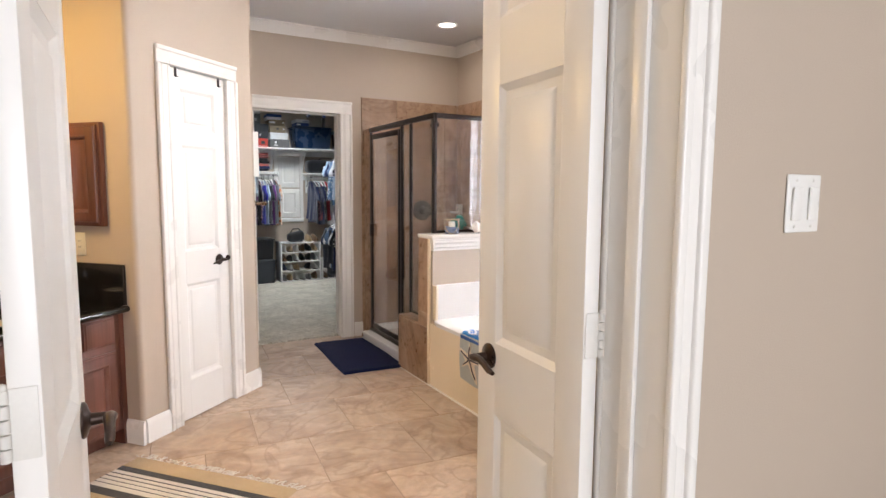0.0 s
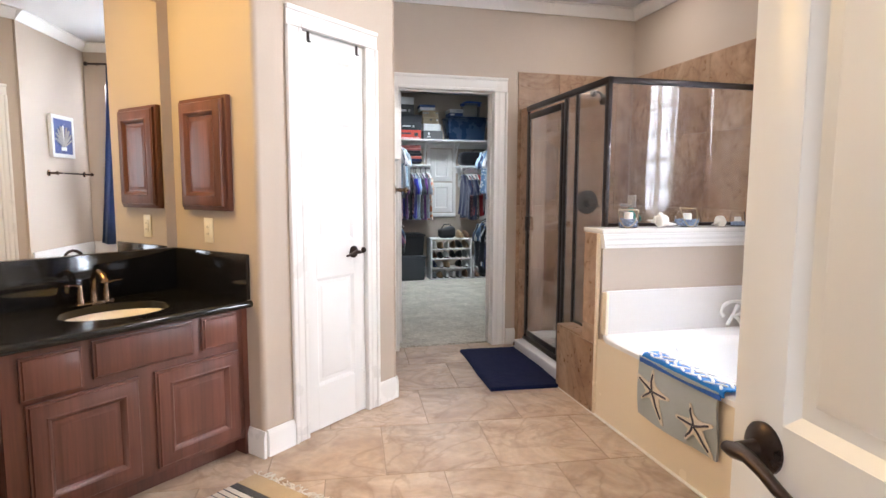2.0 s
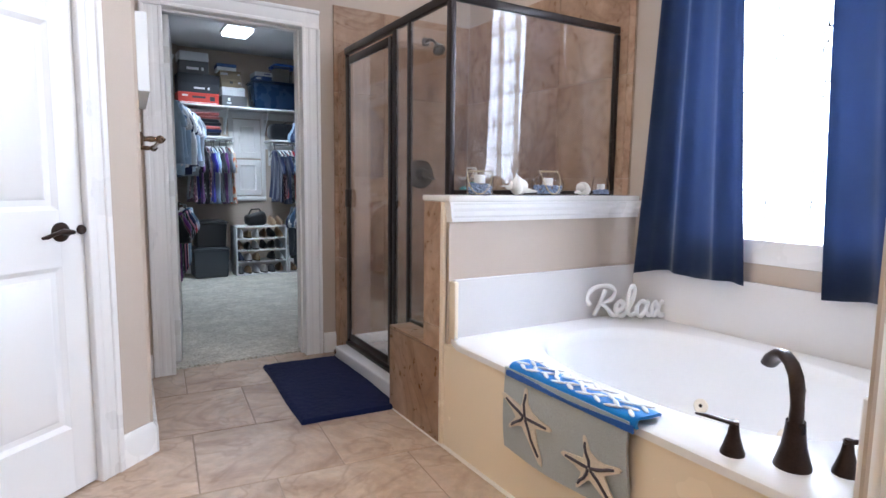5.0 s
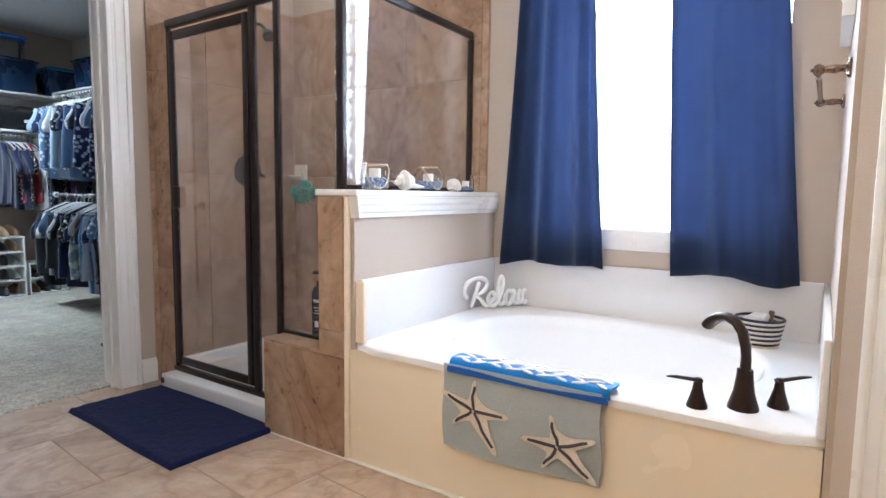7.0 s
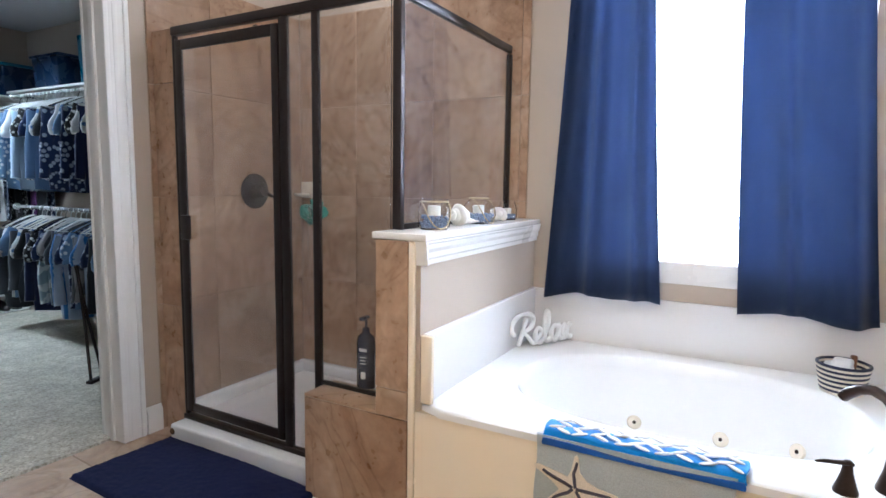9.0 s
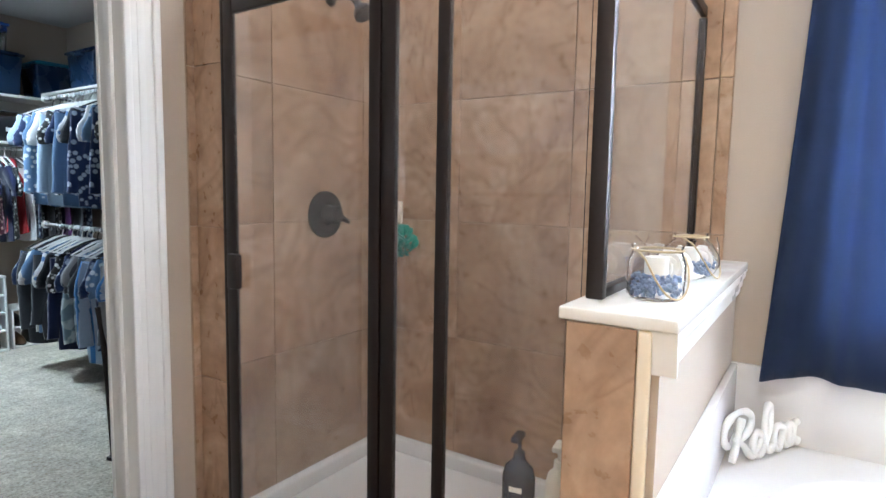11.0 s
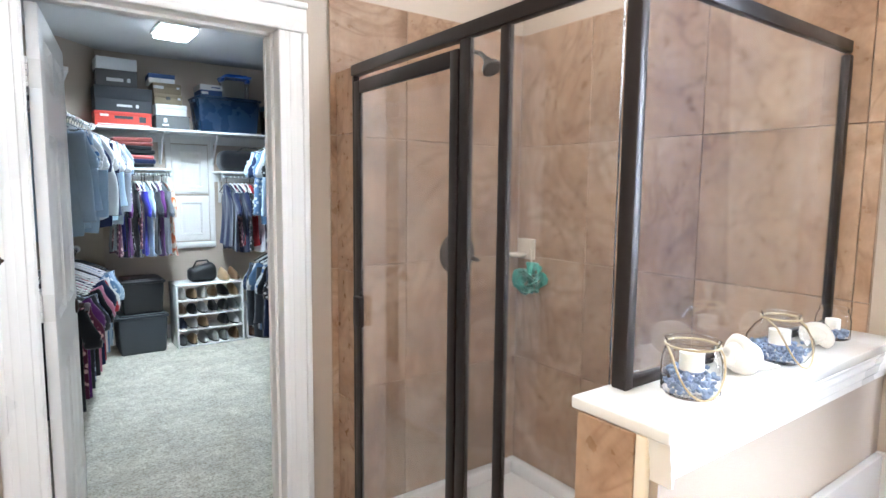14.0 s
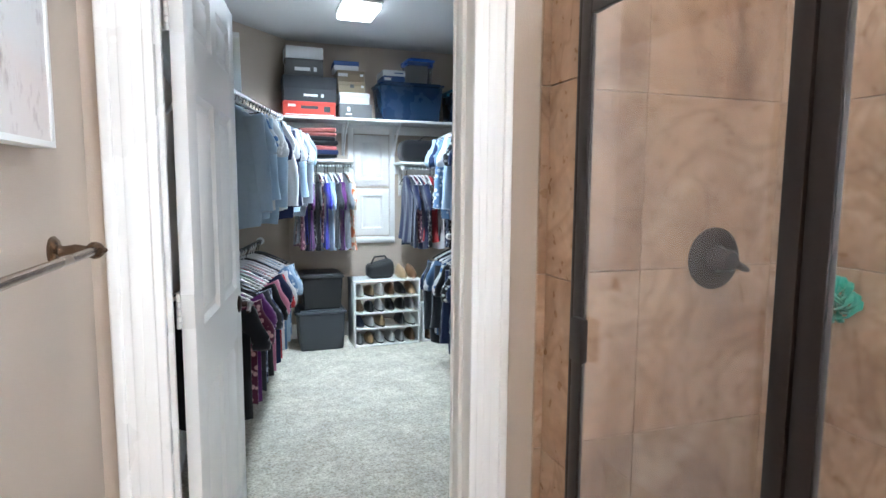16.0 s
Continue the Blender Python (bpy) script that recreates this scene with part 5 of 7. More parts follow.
jar(2.772, 3.645, J3, 0.026, 0.019, 0.028, False, "small clear glass candle jar")


def conch(x, y, turn, s, label):
    c = thing("sea_shell", pose(x, y, LZ + 0.020 * s, 0, 0, turn), label, "shell", "shells on the ledge")
    bm = B()
    rings = []
    for k in range(64):
        t = k / 63
        a = t * 6.283 * 2.6
        r = 0.024 * s * (0.03 + t) ** 1.1
        cx = s * (0.055 - 0.075 * t ** 0.8)
        R = 0.022 * s * t ** 1.2
        c0 = Vector((cx, R * math.cos(a), R * math.sin(a) * 0.8 + 0.002 * s))
        ridge = 1 + 0.10 * max(0, math.sin(k * 1.25))
        rings.append([bm.verts.new(c0 + Vector((0.75 * r * math.cos(q), r * ridge * math.sin(q) * math.cos(a), r * ridge * math.sin(q) * math.sin(a))) + Vector((0, 0.4 * r * math.cos(q) * math.sin(a), 0.4 * r * math.cos(q)))) for q in [6.283 * j / 16 for j in range(16)]])
    for p, q in zip(rings, rings[1:]):
        for j in range(16):
            bm.faces.new((p[j], p[(j + 1) % 16], q[(j + 1) % 16], q[j]))
    bm.faces.new(rings[0]); bm.faces.new(rings[-1])
    ball(bm, (-0.012 * s, 0, 0.004 * s), 0.030 * s, 1.05, 1.0, 0.86, 24, 14)
    sweep(bm, [(-0.02 * s, 0.005 * s, -0.008 * s), (-0.05 * s, 0.012 * s, -0.013 * s), (-0.072 * s, 0.018 * s, -0.014 * s)], [0.018 * s, 0.010 * s, 0.003 * s], 10, 0.7)
    lo = min(v.co.z for v in bm.verts)
    for v in bm.verts:
        v.co.z -= lo + 0.020 * s
    return part("body", bm, M_SHELL, c, "", 70)


conch(2.222, 3.632, 160, 1.32, "large white conch shell on the ledge")
conch(2.645, 3.640, 25, 0.95, "white spiral sea shell on the ledge")

# bottles on the low knee wall
M_NAVYPL = paint("navy plastic", (0.012, 0.02, 0.05), 0.25, 0.1)


def bottle(x, y, z, w, d, h, mat, label, lab):
    b = thing("pump_bottle", pose(x, y, z, 0, 0, 8), label, "bottle", "bottles in the shower")
    bm = B()
    lathe(bm, [(0, 0), (0.95, 0.0), (1.0, 0.004), (1.0, h * 0.72), (0.85, h * 0.82), (0.42, h * 0.88), (0.40, h * 0.90), (0, h * 0.90)], n=32, sx=w, sy=d)
    part("body", bm, mat, b)
    bm = B()
    cyl(bm, (0, 0, h * 0.90), (0, 0, h * 0.96), 0.014); cyl(bm, (0, 0, h * 0.96), (0, 0, h * 1.10), 0.005)
    box(bm, -0.040, 0.012, -0.011, 0.011, h * 1.10, h * 1.10 + 0.014, 0.004)
    part("pump", bm, mat, b)
    if lab:
        for k, (z0, hh, ww) in enumerate(((0.60, 0.05, 0.7), (0.50, 0.012, 0.6), (0.45, 0.012, 0.5), (0.40, 0.012, 0.6), (0.16, 0.11, 0.45))):
            bm = B(); box(bm, -w - 0.0008, -w + 0.002, -d * ww * 0.55, d * ww * 0.55, h * z0, h * z0 + h * hh)
            part("print_bar", bm, M_WHITE, b)
    return b


bottle(1.99, 3.905, 0.4052 + 0.012, 0.026, 0.040, 0.25, M_NAVYPL, "navy pump bottle on the low knee wall", True)
bottle(2.02, 3.815, 0.4052 + 0.012, 0.028, 0.032, 0.24, M_WHITE, "white pump bottle on the low knee wall", False)


# towel bars
def towel_bar(m, length, label, out=0.075):
    """Bar along +y from 0, wall at x=0, standing out to +x."""
    tb = thing("towel_bar", m, label, "towel bar", "bronze towel bars")
    bm = B(); cyl(bm, (out, 0.01, 0), (out, length - 0.01, 0), 0.008, n=14)
    part("bar", bm, M_NICKEL, tb)
    for y in (0, length):
        bm = B()
        prof = [(0, -0.02), (0.027, -0.02), (0.027, 0), (0.028, 0.004), (0.022, 0.009), (0.012, 0.012), (0.009, 0.018), (0.011, 0.030), (0.0125, 0.038), (0.009, out - 0.016), (0.009, out - 0.012)]
        lathe(bm, prof, n=22)
        bmesh.ops.transform(bm, matrix=pose(0, y, 0, 0, 90, 0), verts=bm.verts)
        ball(bm, (out, y, 0), 0.0165, 1, 1.0, 1, 18, 12)
        ball(bm, (out + 0.016, y, 0), 0.005, u=10, v=6)
        part("post", bm, M_NICKEL, tb)
    return tb


towel_bar(TOWEL @ pose(0.001, 0.05, 1.265), 0.73, "bronze towel bar on the wall beside the closet door", 0.070)
towel_bar(pose(2.16, 2.0465, 1.405, 0, 0, 90) @ pose(0, -0.66, 0), 0.66, "bronze towel bar on the wall above the tub")


def framed(name, m, w, h, d, art, label, face_mat, border=0.012):
    """Picture: x 0..w, z 0..h, back at y=0, out to -y."""
    p = thing(name, m, label, "picture")
    bm = B()
    loops = []
    for q, y in ((0, 0), (0, -d), (border, -d), (border, -d + 0.006)):
        loops.append([bm.verts.new((x, y, z)) for x, z in ((q, q), (w - q, q), (w - q, h - q), (q, h - q))])
    for a, b in zip(loops, loops[1:]):
        for k in range(4):
            bm.faces.new((a[k], a[(k + 1) % 4], b[(k + 1) % 4], b[k]))
    part("frame", bm, M_WHITE, p, "white frame", 20)
    bm = B(); box(bm, border, w - border, -d + 0.004, -0.001, border, h - border)
    part("canvas", bm, face_mat, p, art)
    return p


def beach_mat():
    m, nt, n, l, bs = node_mat("pale beach print")
    tc = n.new("ShaderNodeTexCoord")
    sep = n.new("ShaderNodeSeparateXYZ")
    l.new(tc.outputs["Object"], sep.inputs[0])
    a = tex(nt, "ShaderNodeTexNoise", 11.0, 7.0)
    b = tex(nt, "ShaderNodeTexNoise", 16.0, 4.0, stretch=(1.6, 1, 0.6))
    fleck = tex(nt, "ShaderNodeTexNoise", 38.0, 5.0, stretch=(1, 1, 0.6))

    def blend(x, k, y):
        q = n.new("ShaderNodeMath")
        q.operation = "MULTIPLY_ADD"
        l.new(x, q.inputs[0])
        q.inputs[1].default_value = k
        l.new(y, q.inputs[2])
        return q.outputs[0]
    shore = blend(a.outputs[0], 0.22, blend(sep.outputs["X"], 0.45, sep.outputs["Z"]))
    rise = blend(a.outputs[0], 0.05, blend(sep.outputs["X"], 0.10, sep.outputs["Z"]))
    base = ramp(nt, shore, [(0.17, (0.24, 0.30, 0.38)), (0.24, (0.42, 0.46, 0.52)), (0.29, (0.66, 0.62, 0.60)), (0.46, (0.68, 0.61, 0.58))])
    sky_tone = ramp(nt, rise, [(0.20, (0, 0, 0)), (0.24, (1, 1, 1))])
    c = mixc(nt, sky_tone.outputs[0], base.outputs[0], (0.66, 0.645, 0.64))
    band = ramp(nt, rise, [(0.13, (0, 0, 0)), (0.17, (1, 1, 1)), (0.235, (1, 1, 1)), (0.25, (0, 0, 0))])
    post = ramp(nt, b.outputs[0], [(0.54, (0, 0, 0)), (0.62, (0.8,) * 3)])
    c = mixc(nt, mixc(nt, 1.0, band.outputs[0], post.outputs[0], "MULTIPLY"), c, (0.40, 0.31, 0.28))
    spots_ = ramp(nt, fleck.outputs[0], [(0.56, (1, 1, 1)), (0.66, (0.78, 0.74, 0.75))])
    c = mixc(nt, 1.0, c, spots_.outputs[0], "MULTIPLY")
    l.new(c, bs.inputs["Base Color"])
    bs.inputs["Roughness"].default_value = 0.6
    return m


framed("beach_picture", TOWEL @ pose(0.0015, 0.055, 1.449, 0, 0, 90), 0.65, 0.30, 0.040, "pale blue and sand beach print", "pale beach picture in a deep white frame", beach_mat(), 0.010)
M_PNAVY = paint("navy print", (0.03, 0.05, 0.20), 0.4, 0.08)
sp2 = framed("shell_picture", pose(2.60, 2.0465, 1.555, 0, 0, 180), 0.40, 0.39, 0.03, "navy print ground", "white scallop shell on navy in a white frame", M_PNAVY, 0.035)
for k in range(9):
    a = radians(90 + (k - 4) * 15)
    L = 0.21 - 0.006 * abs(k - 4) ** 1.4
    bm = B()
    sweep(bm, [(0.2 + r * L * math.cos(a), -0.029, 0.09 + r * L * math.sin(a)) for r in (0.1, 0.4, 0.75, 1.0)], [0.005, 0.010, 0.015, 0.011], 8, 0.25)
    part("shell_rib", bm, M_WHITE, sp2)
bm = B(); box(bm, 0.15, 0.25, -0.031, -0.027, 0.065, 0.10, 0.002)
part("shell_base", bm, M_WHITE, sp2)


def switch_plate(m, w, h, n, label, outlet=False, mat=None):
    """Plate on a wall: x 0..w, z 0..h, out to -y."""
    mat = mat or M_PLASTIC
    s = thing("electrical_outlet" if outlet else "light_switch", m, label, "outlet" if outlet else "light switch")
    bm = B(); box(bm, 0, w, -0.005, 0, 0, h, 0.003, 3)
    part("plate", bm, mat, s)
    for k in range(n):
        cx = w * (k + 0.5) / n
        bm = B(); box(bm, cx - 0.016, cx + 0.016, -0.0085, -0.004, h / 2 - 0.033, h / 2 + 0.033, 0.002, 2, pose(0, 0, 0, 2 if not outlet else 0, 0, 0))
        part("rocker" if not outlet else "receptacle", bm, mat, s)
        for z in (0.012, h - 0.012):
            bm = B(); cyl(bm, (cx, -0.0062, z), (cx, -0.004, z), 0.003, n=10)
            part("screw", bm, M_HINGE, s)
        if outlet:
            for zz in (-0.016, 0.016):
                for xx in (-0.006, 0.006):
                    bm = B(); box(bm, cx + xx - 0.001, cx + xx + 0.001, -0.0092, -0.008, h / 2 + zz - 0.004, h / 2 + zz + 0.004)
                    part("slot", bm, M_BLACK, s)
    return s


switch_plate(pose(1.108, 0.7645, 1.288, 0, 0, 0), 0.116, 0.116, 2, "white double rocker light switch on the beige wall")
switch_plate(TOWEL @ pose(0.0015, 0.455, 1.272, 0, 0, 90), 0.085, 0.118, 1, "white light switch beside the towel bar")
switch_plate(ROT @ pose(2.3185, 2.985, 1.005, 0, 0, -90), 0.072, 0.122, 1, "almond wall outlet above the side splash", True, M_ALMOND)

# ceiling cans, the last two unseen and added for brightness, and closet lamp body
for lx, ly in ((2.43, 4.43), (0.2, 2.1), (1.25, 3.2)):
    c = thing("seen_or_added_can", pose(lx, ly, Z_CEIL), "white recessed ceiling light, lit; two of the three are added", "ceiling light", "recessed lights")
    bm = B(); lathe(bm, [(0.070, 0.0), (0.090, -0.001), (0.092, -0.006), (0.084, -0.010), (0.068, -0.006)], n=36)
    part("trim_ring", bm, M_WHITE, c)
    bm = B(); lathe(bm, [(0, -0.004), (0.067, -0.004), (0.067, -0.001), (0, -0.001)], n=32)
    part("lens", bm, glow("lit lens", (1.0, 0.93, 0.82), 8.0), c)
cl = thing("closet_light", pose(1.92, 7.76, CZ), "rectangular white closet ceiling light, lit", "ceiling light")
bm = B(); box(bm, -0.135, 0.135, -0.19, 0.19, -0.02, -0.0005, 0.004)
part("base", bm, M_WHITE, cl)
bm = B(); box(bm, -0.122, 0.122, -0.175, 0.175, -0.055, -0.02, 0.012, 3)
part("diffuser", bm, glow("lit diffuser", (0.92, 0.98, 1.0), 7.0), cl)
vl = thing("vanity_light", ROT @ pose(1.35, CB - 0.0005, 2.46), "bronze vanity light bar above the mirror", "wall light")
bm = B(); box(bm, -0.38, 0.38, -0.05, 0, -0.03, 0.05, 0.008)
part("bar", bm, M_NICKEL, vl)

# ---- closet things ----
M_WIRE = paint("white shelf melamine", (0.80, 0.80, 0.78), 0.4, 0.03)
M_CHROME = paint("white metal rod", (0.72, 0.72, 0.72), 0.25, 0.05, metal=0.6)


def shelf(x0, x1, y0, y1, z, label, brackets, along):
    s = thing("closet_shelf", pose(0, 0, 0), label, "shelf", "closet shelves")
    bm = B(); box(bm, x0, x1, y0, y1, z - 0.0205, z, 0.002)
    part("board", bm, M_WIRE, s)
    bm = B()
    if along == "x":
        box(bm, x0, x1, y1 - 0.018, y1, z - 0.10, z - 0.02055, 0.002)
    else:
        xa = x1 - 0.018 if x1 > 2 else x0
        box(bm, xa, xa + 0.018, y0, y1, z - 0.10, z - 0.02055, 0.002)
    part("cleat", bm, M_WIRE, s)
    for b in brackets:
        bm = B()
        if along == "x":
            box(bm, b - 0.012, b + 0.012, y1 - 0.036, y1 - 0.0185, z - 0.30, z - 0.02055, 0.003)
            sweep(bm, [(b, y1 - 0.03, z - 0.29), (b, y1 - 0.10, z - 0.20), (b, y1 - 0.18, z - 0.09), (b, y0 + 0.06, z - 0.025)], 0.010, 8)
        else:
            sg = -1 if x1 > 2 else 1
            xw = x1 - 0.02 if x1 > 2 else x0 + 0.02
            sweep(bm, [(xw, b, z - 0.29), (xw + sg * 0.08, b, z - 0.20), (xw + sg * 0.16, b, z - 0.09), (xw + sg * 0.27, b, z - 0.025)], 0.010, 8)
        part("bracket", bm, M_WIRE, s)
    return s


def rod(p, q, label):
    r = thing("closet_rod", pose(0, 0, 0), label, "closet rod", "closet rods")
    bm = B(); cyl(bm, p, q, 0.015, n=16)
    part("pole", bm, M_CHROME, r)
    d = (Vector(q) - Vector(p)).normalized()
    for e, s in ((Vector(p), 1), (Vector(q), -1)):
        bm = B(); cyl(bm, e - d * s * 0.004, e + d * s * 0.014, 0.027, n=16)
        part("socket", bm, M_WHITE, r)
    return r


SHZ = 1.955
shelf(1.46, 3.28, 8.56, CY, SHZ, "long white closet shelf on brackets", (1.98, 2.44), "x")
shelf(1.52, 2.02, 8.58, CY, 1.61, "short white shelf over the hanging rod", (1.98,), "x")
shelf(2.44, 3.28, 8.58, CY, 1.60, "short white shelf over the hanging rod", (2.50,), "x")
shelf(2.92, 3.28, 5.9, 8.56, 1.99, "white closet shelf along the side wall", (6.2, 6.9, 7.6, 8.3), "y")
shelf(0.80, 1.14, 6.15, 8.05, 1.99, "white closet shelf along the side wall", (6.5, 7.2, 7.9), "y")
rod((1.50, 8.62, 1.56), (2.02, 8.62, 1.56), "white hanging rod under the short shelf")
rod((2.46, 8.62, 1.55), (3.27, 8.62, 1.55), "white hanging rod under the short shelf")
rod((2.80, 5.7, 1.905), (2.80, 8.20, 1.905), "white upper hanging rod on the side wall")
rod((2.68, 5.7, 0.99), (2.68, 8.0, 0.99), "white lower hanging rod on the side wall")
rod((0.95, 6.75, 1.93), (1.42, 8.48, 1.93), "white upper hanging rod on the side wall")
rod((0.90, 6.27, 0.99), (1.237, 7.98, 0.99), "white lower hanging rod on the side wall")

# garments
M_HANG = {"white": paint("white hanger plastic", (0.78, 0.78, 0.76), 0.35, 0.03), "black": paint("black hanger plastic", (0.02, 0.02, 0.02), 0.35, 0.1)}


def hanger_mesh():
    bm = B()
    sweep(bm, [(0, 0.008, 0.0), (0, 0.018, 0.010), (0, 0.016, 0.026), (0, 0.0, 0.034), (0, -0.016, 0.024), (0, -0.017, 0.010), (0, -0.006, -0.006), (0, 0, -0.03), (0, 0, -0.05)], 0.003, 6)
    sweep(bm, [(0, -0.205, -0.125), (0, -0.12, -0.085), (0, -0.05, -0.055), (0, 0, -0.045), (0, 0.05, -0.055), (0, 0.12, -0.085), (0, 0.205, -0.125)], [0.004, 0.006, 0.007, 0.007, 0.007, 0.006, 0.004], 8)
    sweep(bm, [(0, -0.205, -0.125), (0, 0, -0.135), (0, 0.205, -0.125)], 0.003, 6)
    finish(bm)
    me = bpy.data.meshes.new("hanger"); bm.to_mesh(me); bm.free()
    return me


def garment_mesh(kind, seed):
    """A hung garment in the plane x=0, spread along y, hanging down from a hook at z=0; thickness along x."""
    rnd = random.Random(seed)
    L = {"shirt": 0.68, "tee": 0.64, "long": 0.98, "pants": 0.80, "tank": 0.60}[kind] * rnd.uniform(0.92, 1.06)
    bm = B()
    nz, ny = 22, 18
    ph = [rnd.uniform(0, 6.28) for _ in range(5)]
    sides = []
    for sgn in (-1, 1):
        g = []
        for j in range(nz + 1):
            t = j / nz
            z = -0.052 - L * t
            if kind == "pants":
                half = 0.15 + 0.02 * t
            elif kind == "tank":
                half = (0.06 + 0.10 * min(1, t / 0.25)) + 0.03 * t
            else:
                half = (0.045 + 0.175 * min(1.0, t / 0.12) ** 0.8) + (0.02 if kind == "shirt" else 0.0) * math.sin(3 * t)
                half += 0.03 * t if kind == "long" else 0.0
            row = []
            for i in range(ny + 1):
                u = -1 + 2 * i / ny
                zz = z
                if kind not in ("pants",):
                    zz -= 0.07 * abs(u) * (1 - min(1, t / 0.35)) * min(1, t * 8 + 0.2)
                y = half * u
                th = (0.016 + 0.012 * math.sin(3.1 * t + ph[0])) * (1 - abs(u) ** 4) + 0.004
                fold = 0.008 * (0.25 + t) * math.sin(u * 7 + ph[1] + 1.5 * math.sin(3 * t + ph[2])) + 0.006 * t * math.sin(u * 15 + ph[3])
                row.append(bm.verts.new((sgn * th + fold + 0.010 * t * math.sin(4 * t + ph[4]), y, zz - 0.014 * t * math.sin(3 * u + ph[2]))))
            g.append(row)
        sides.append(g)
        for a, b in zip(g, g[1:]):
            for i in range(ny):
                bm.faces.new((a[i], a[i + 1], b[i + 1], b[i]))
    a, b = sides
    for j in range(nz):
        for i in (0, ny):
            bm.faces.new((a[j][i], a[j + 1][i], b[j + 1][i], b[j][i]))
    for i in range(ny):
        bm.faces.new((a[0][i], a[0][i + 1], b[0][i + 1], b[0][i]))
    if kind in ("shirt", "tee", "long"):
        SL = {"shirt": 0.50, "tee": 0.20, "long": 0.52}[kind] * rnd.uniform(0.9, 1.05)
        for s in (-1, 1):
            p0 = Vector((0, s * 0.195, -0.155))
            pts, rr = [], []
            for k in range(9):
                f = k / 8
                pts.append(p0 + Vector((0.012 * math.sin(5 * f + ph[0]), s * (0.06 * math.sin(1.6 * f) + 0.012 * math.sin(4 * f + ph[1])), -SL * f)))
                rr.append(0.060 - 0.022 * f + 0.005 * math.sin(9 * f + ph[3]))
            rings = sweep(bm, pts, rr, 12, 1.0)
            for ring_ in rings:
                for v in ring_:
                    v.co.x *= 0.42
    finish(bm, 70)
    me = bpy.data.meshes.new("garment"); bm.to_mesh(me); bm.free()
    return me


HANGER = hanger_mesh()
GM = {k: [garment_mesh(k, 11 * n + i) for i in range(4)] for n, k in enumerate(("shirt", "tee", "long", "pants", "tank"))}
FAB = {}


def cloth(key):
    return FAB[key]


for key, args in {
    "navy": ((0.015, 0.022, 0.07),), "black": ((0.010, 0.010, 0.013),), "white": ((0.70, 0.70, 0.70),), "grey": ((0.22, 0.24, 0.27),),
    "ltblue": ((0.40, 0.52, 0.66),), "denim": ((0.10, 0.17, 0.30),), "red": ((0.45, 0.02, 0.03),), "orange": ((0.72, 0.16, 0.03), (0.75, 0.60, 0.45), "camo", 14),
    "purple": ((0.12, 0.03, 0.16),), "royal": ((0.04, 0.04, 0.42),), "teal": ((0.05, 0.42, 0.46),), "tan": ((0.45, 0.26, 0.12),), "yellow": ((0.50, 0.42, 0.12),),
    "coral": ((0.50, 0.13, 0.11),), "rust": ((0.24, 0.07, 0.06),), "bluplaid": ((0.04, 0.16, 0.42), (0.60, 0.66, 0.74), "plaid", 9), "greyplaid": ((0.10, 0.11, 0.13), (0.52, 0.52, 0.54), "plaid", 10),
    "bluflor": ((0.14, 0.24, 0.40), (0.66, 0.72, 0.78), "print", 26), "redflor": ((0.10, 0.02, 0.05), (0.62, 0.36, 0.36), "print", 30), "bwprint": ((0.03, 0.03, 0.03), (0.7, 0.7, 0.68), "print", 34),
    "navyflor": ((0.015, 0.028, 0.085), (0.40, 0.46, 0.58), "print", 24), "whiteflor": ((0.66, 0.68, 0.70), (0.10, 0.20, 0.42), "print", 22), "camoblu": ((0.20, 0.28, 0.33), (0.50, 0.58, 0.60), "camo", 16), "lilac": ((0.22, 0.18, 0.55),), "green": ((0.02, 0.22, 0.14),), "charcoal": ((0.04, 0.045, 0.055),), "pink": ((0.55, 0.20, 0.30),),
}.items():
    FAB[key] = fabric("cloth " + key, *(args[:1]), *(args[1:2] or (None,)), 500.0, 0.95, *(args[2:3] or (None,)), *(args[3:4] or (30.0,)))
WORDS = {"shirt": "long-sleeved shirt", "tee": "short-sleeved shirt", "long": "long top", "pants": "folded trousers", "tank": "sleeveless top"}
TONE = {"navyflor": "navy floral", "whiteflor": "white and blue floral", "ltblue": "light blue", "bluplaid": "blue plaid", "greyplaid": "grey plaid", "bluflor": "blue floral", "redflor": "red floral", "bwprint": "black and white print", "camoblu": "grey-blue camouflage", "royal": "royal blue"}
COUNT = [0]


def garment(kind, colour, x, y, z, turn, hang="white", group="hanging clothes"):
    COUNT[0] += 1
    k = COUNT[0]
    g = thing("hanging_garment", pose(x, y, z, 0, 0, turn), f"{TONE.get(colour, colour)} {WORDS[kind]} on a {hang} hanger", "garment", group)
    o = new("cloth", GM[kind][k % 4])
    o.parent = g
    if not o.data.materials:
        o.data.materials.append(cloth(colour))
    o.material_slots[0].link = "OBJECT"
    o.material_slots[0].material = cloth(colour)
    h = new("hanger", HANGER)
    h.parent = g
    if not HANGER.materials:
        HANGER.materials.append(M_HANG["white"])
    h.material_slots[0].link = "OBJECT"
    h.material_slots[0].material = M_HANG[hang]
    return g


rnd = random.Random(21)


def fill_rod(fixed, a, b, z, along, items, jitter=6, group="hanging clothes"):
    n = len(items)
    for k, (kind, col) in enumerate(items):
        p = a + (b - a) * (k + 0.5) / n
        hang = rnd.choice(("white", "white", "black"))
        if along == "y":
            garment(kind, col, fixed, p, z - 0.0205, 90 + rnd.uniform(-jitter, jitter), hang, group)
        else:
            garment(kind, col, p, fixed, z - 0.0205, rnd.uniform(-jitter, jitter) , hang, group)


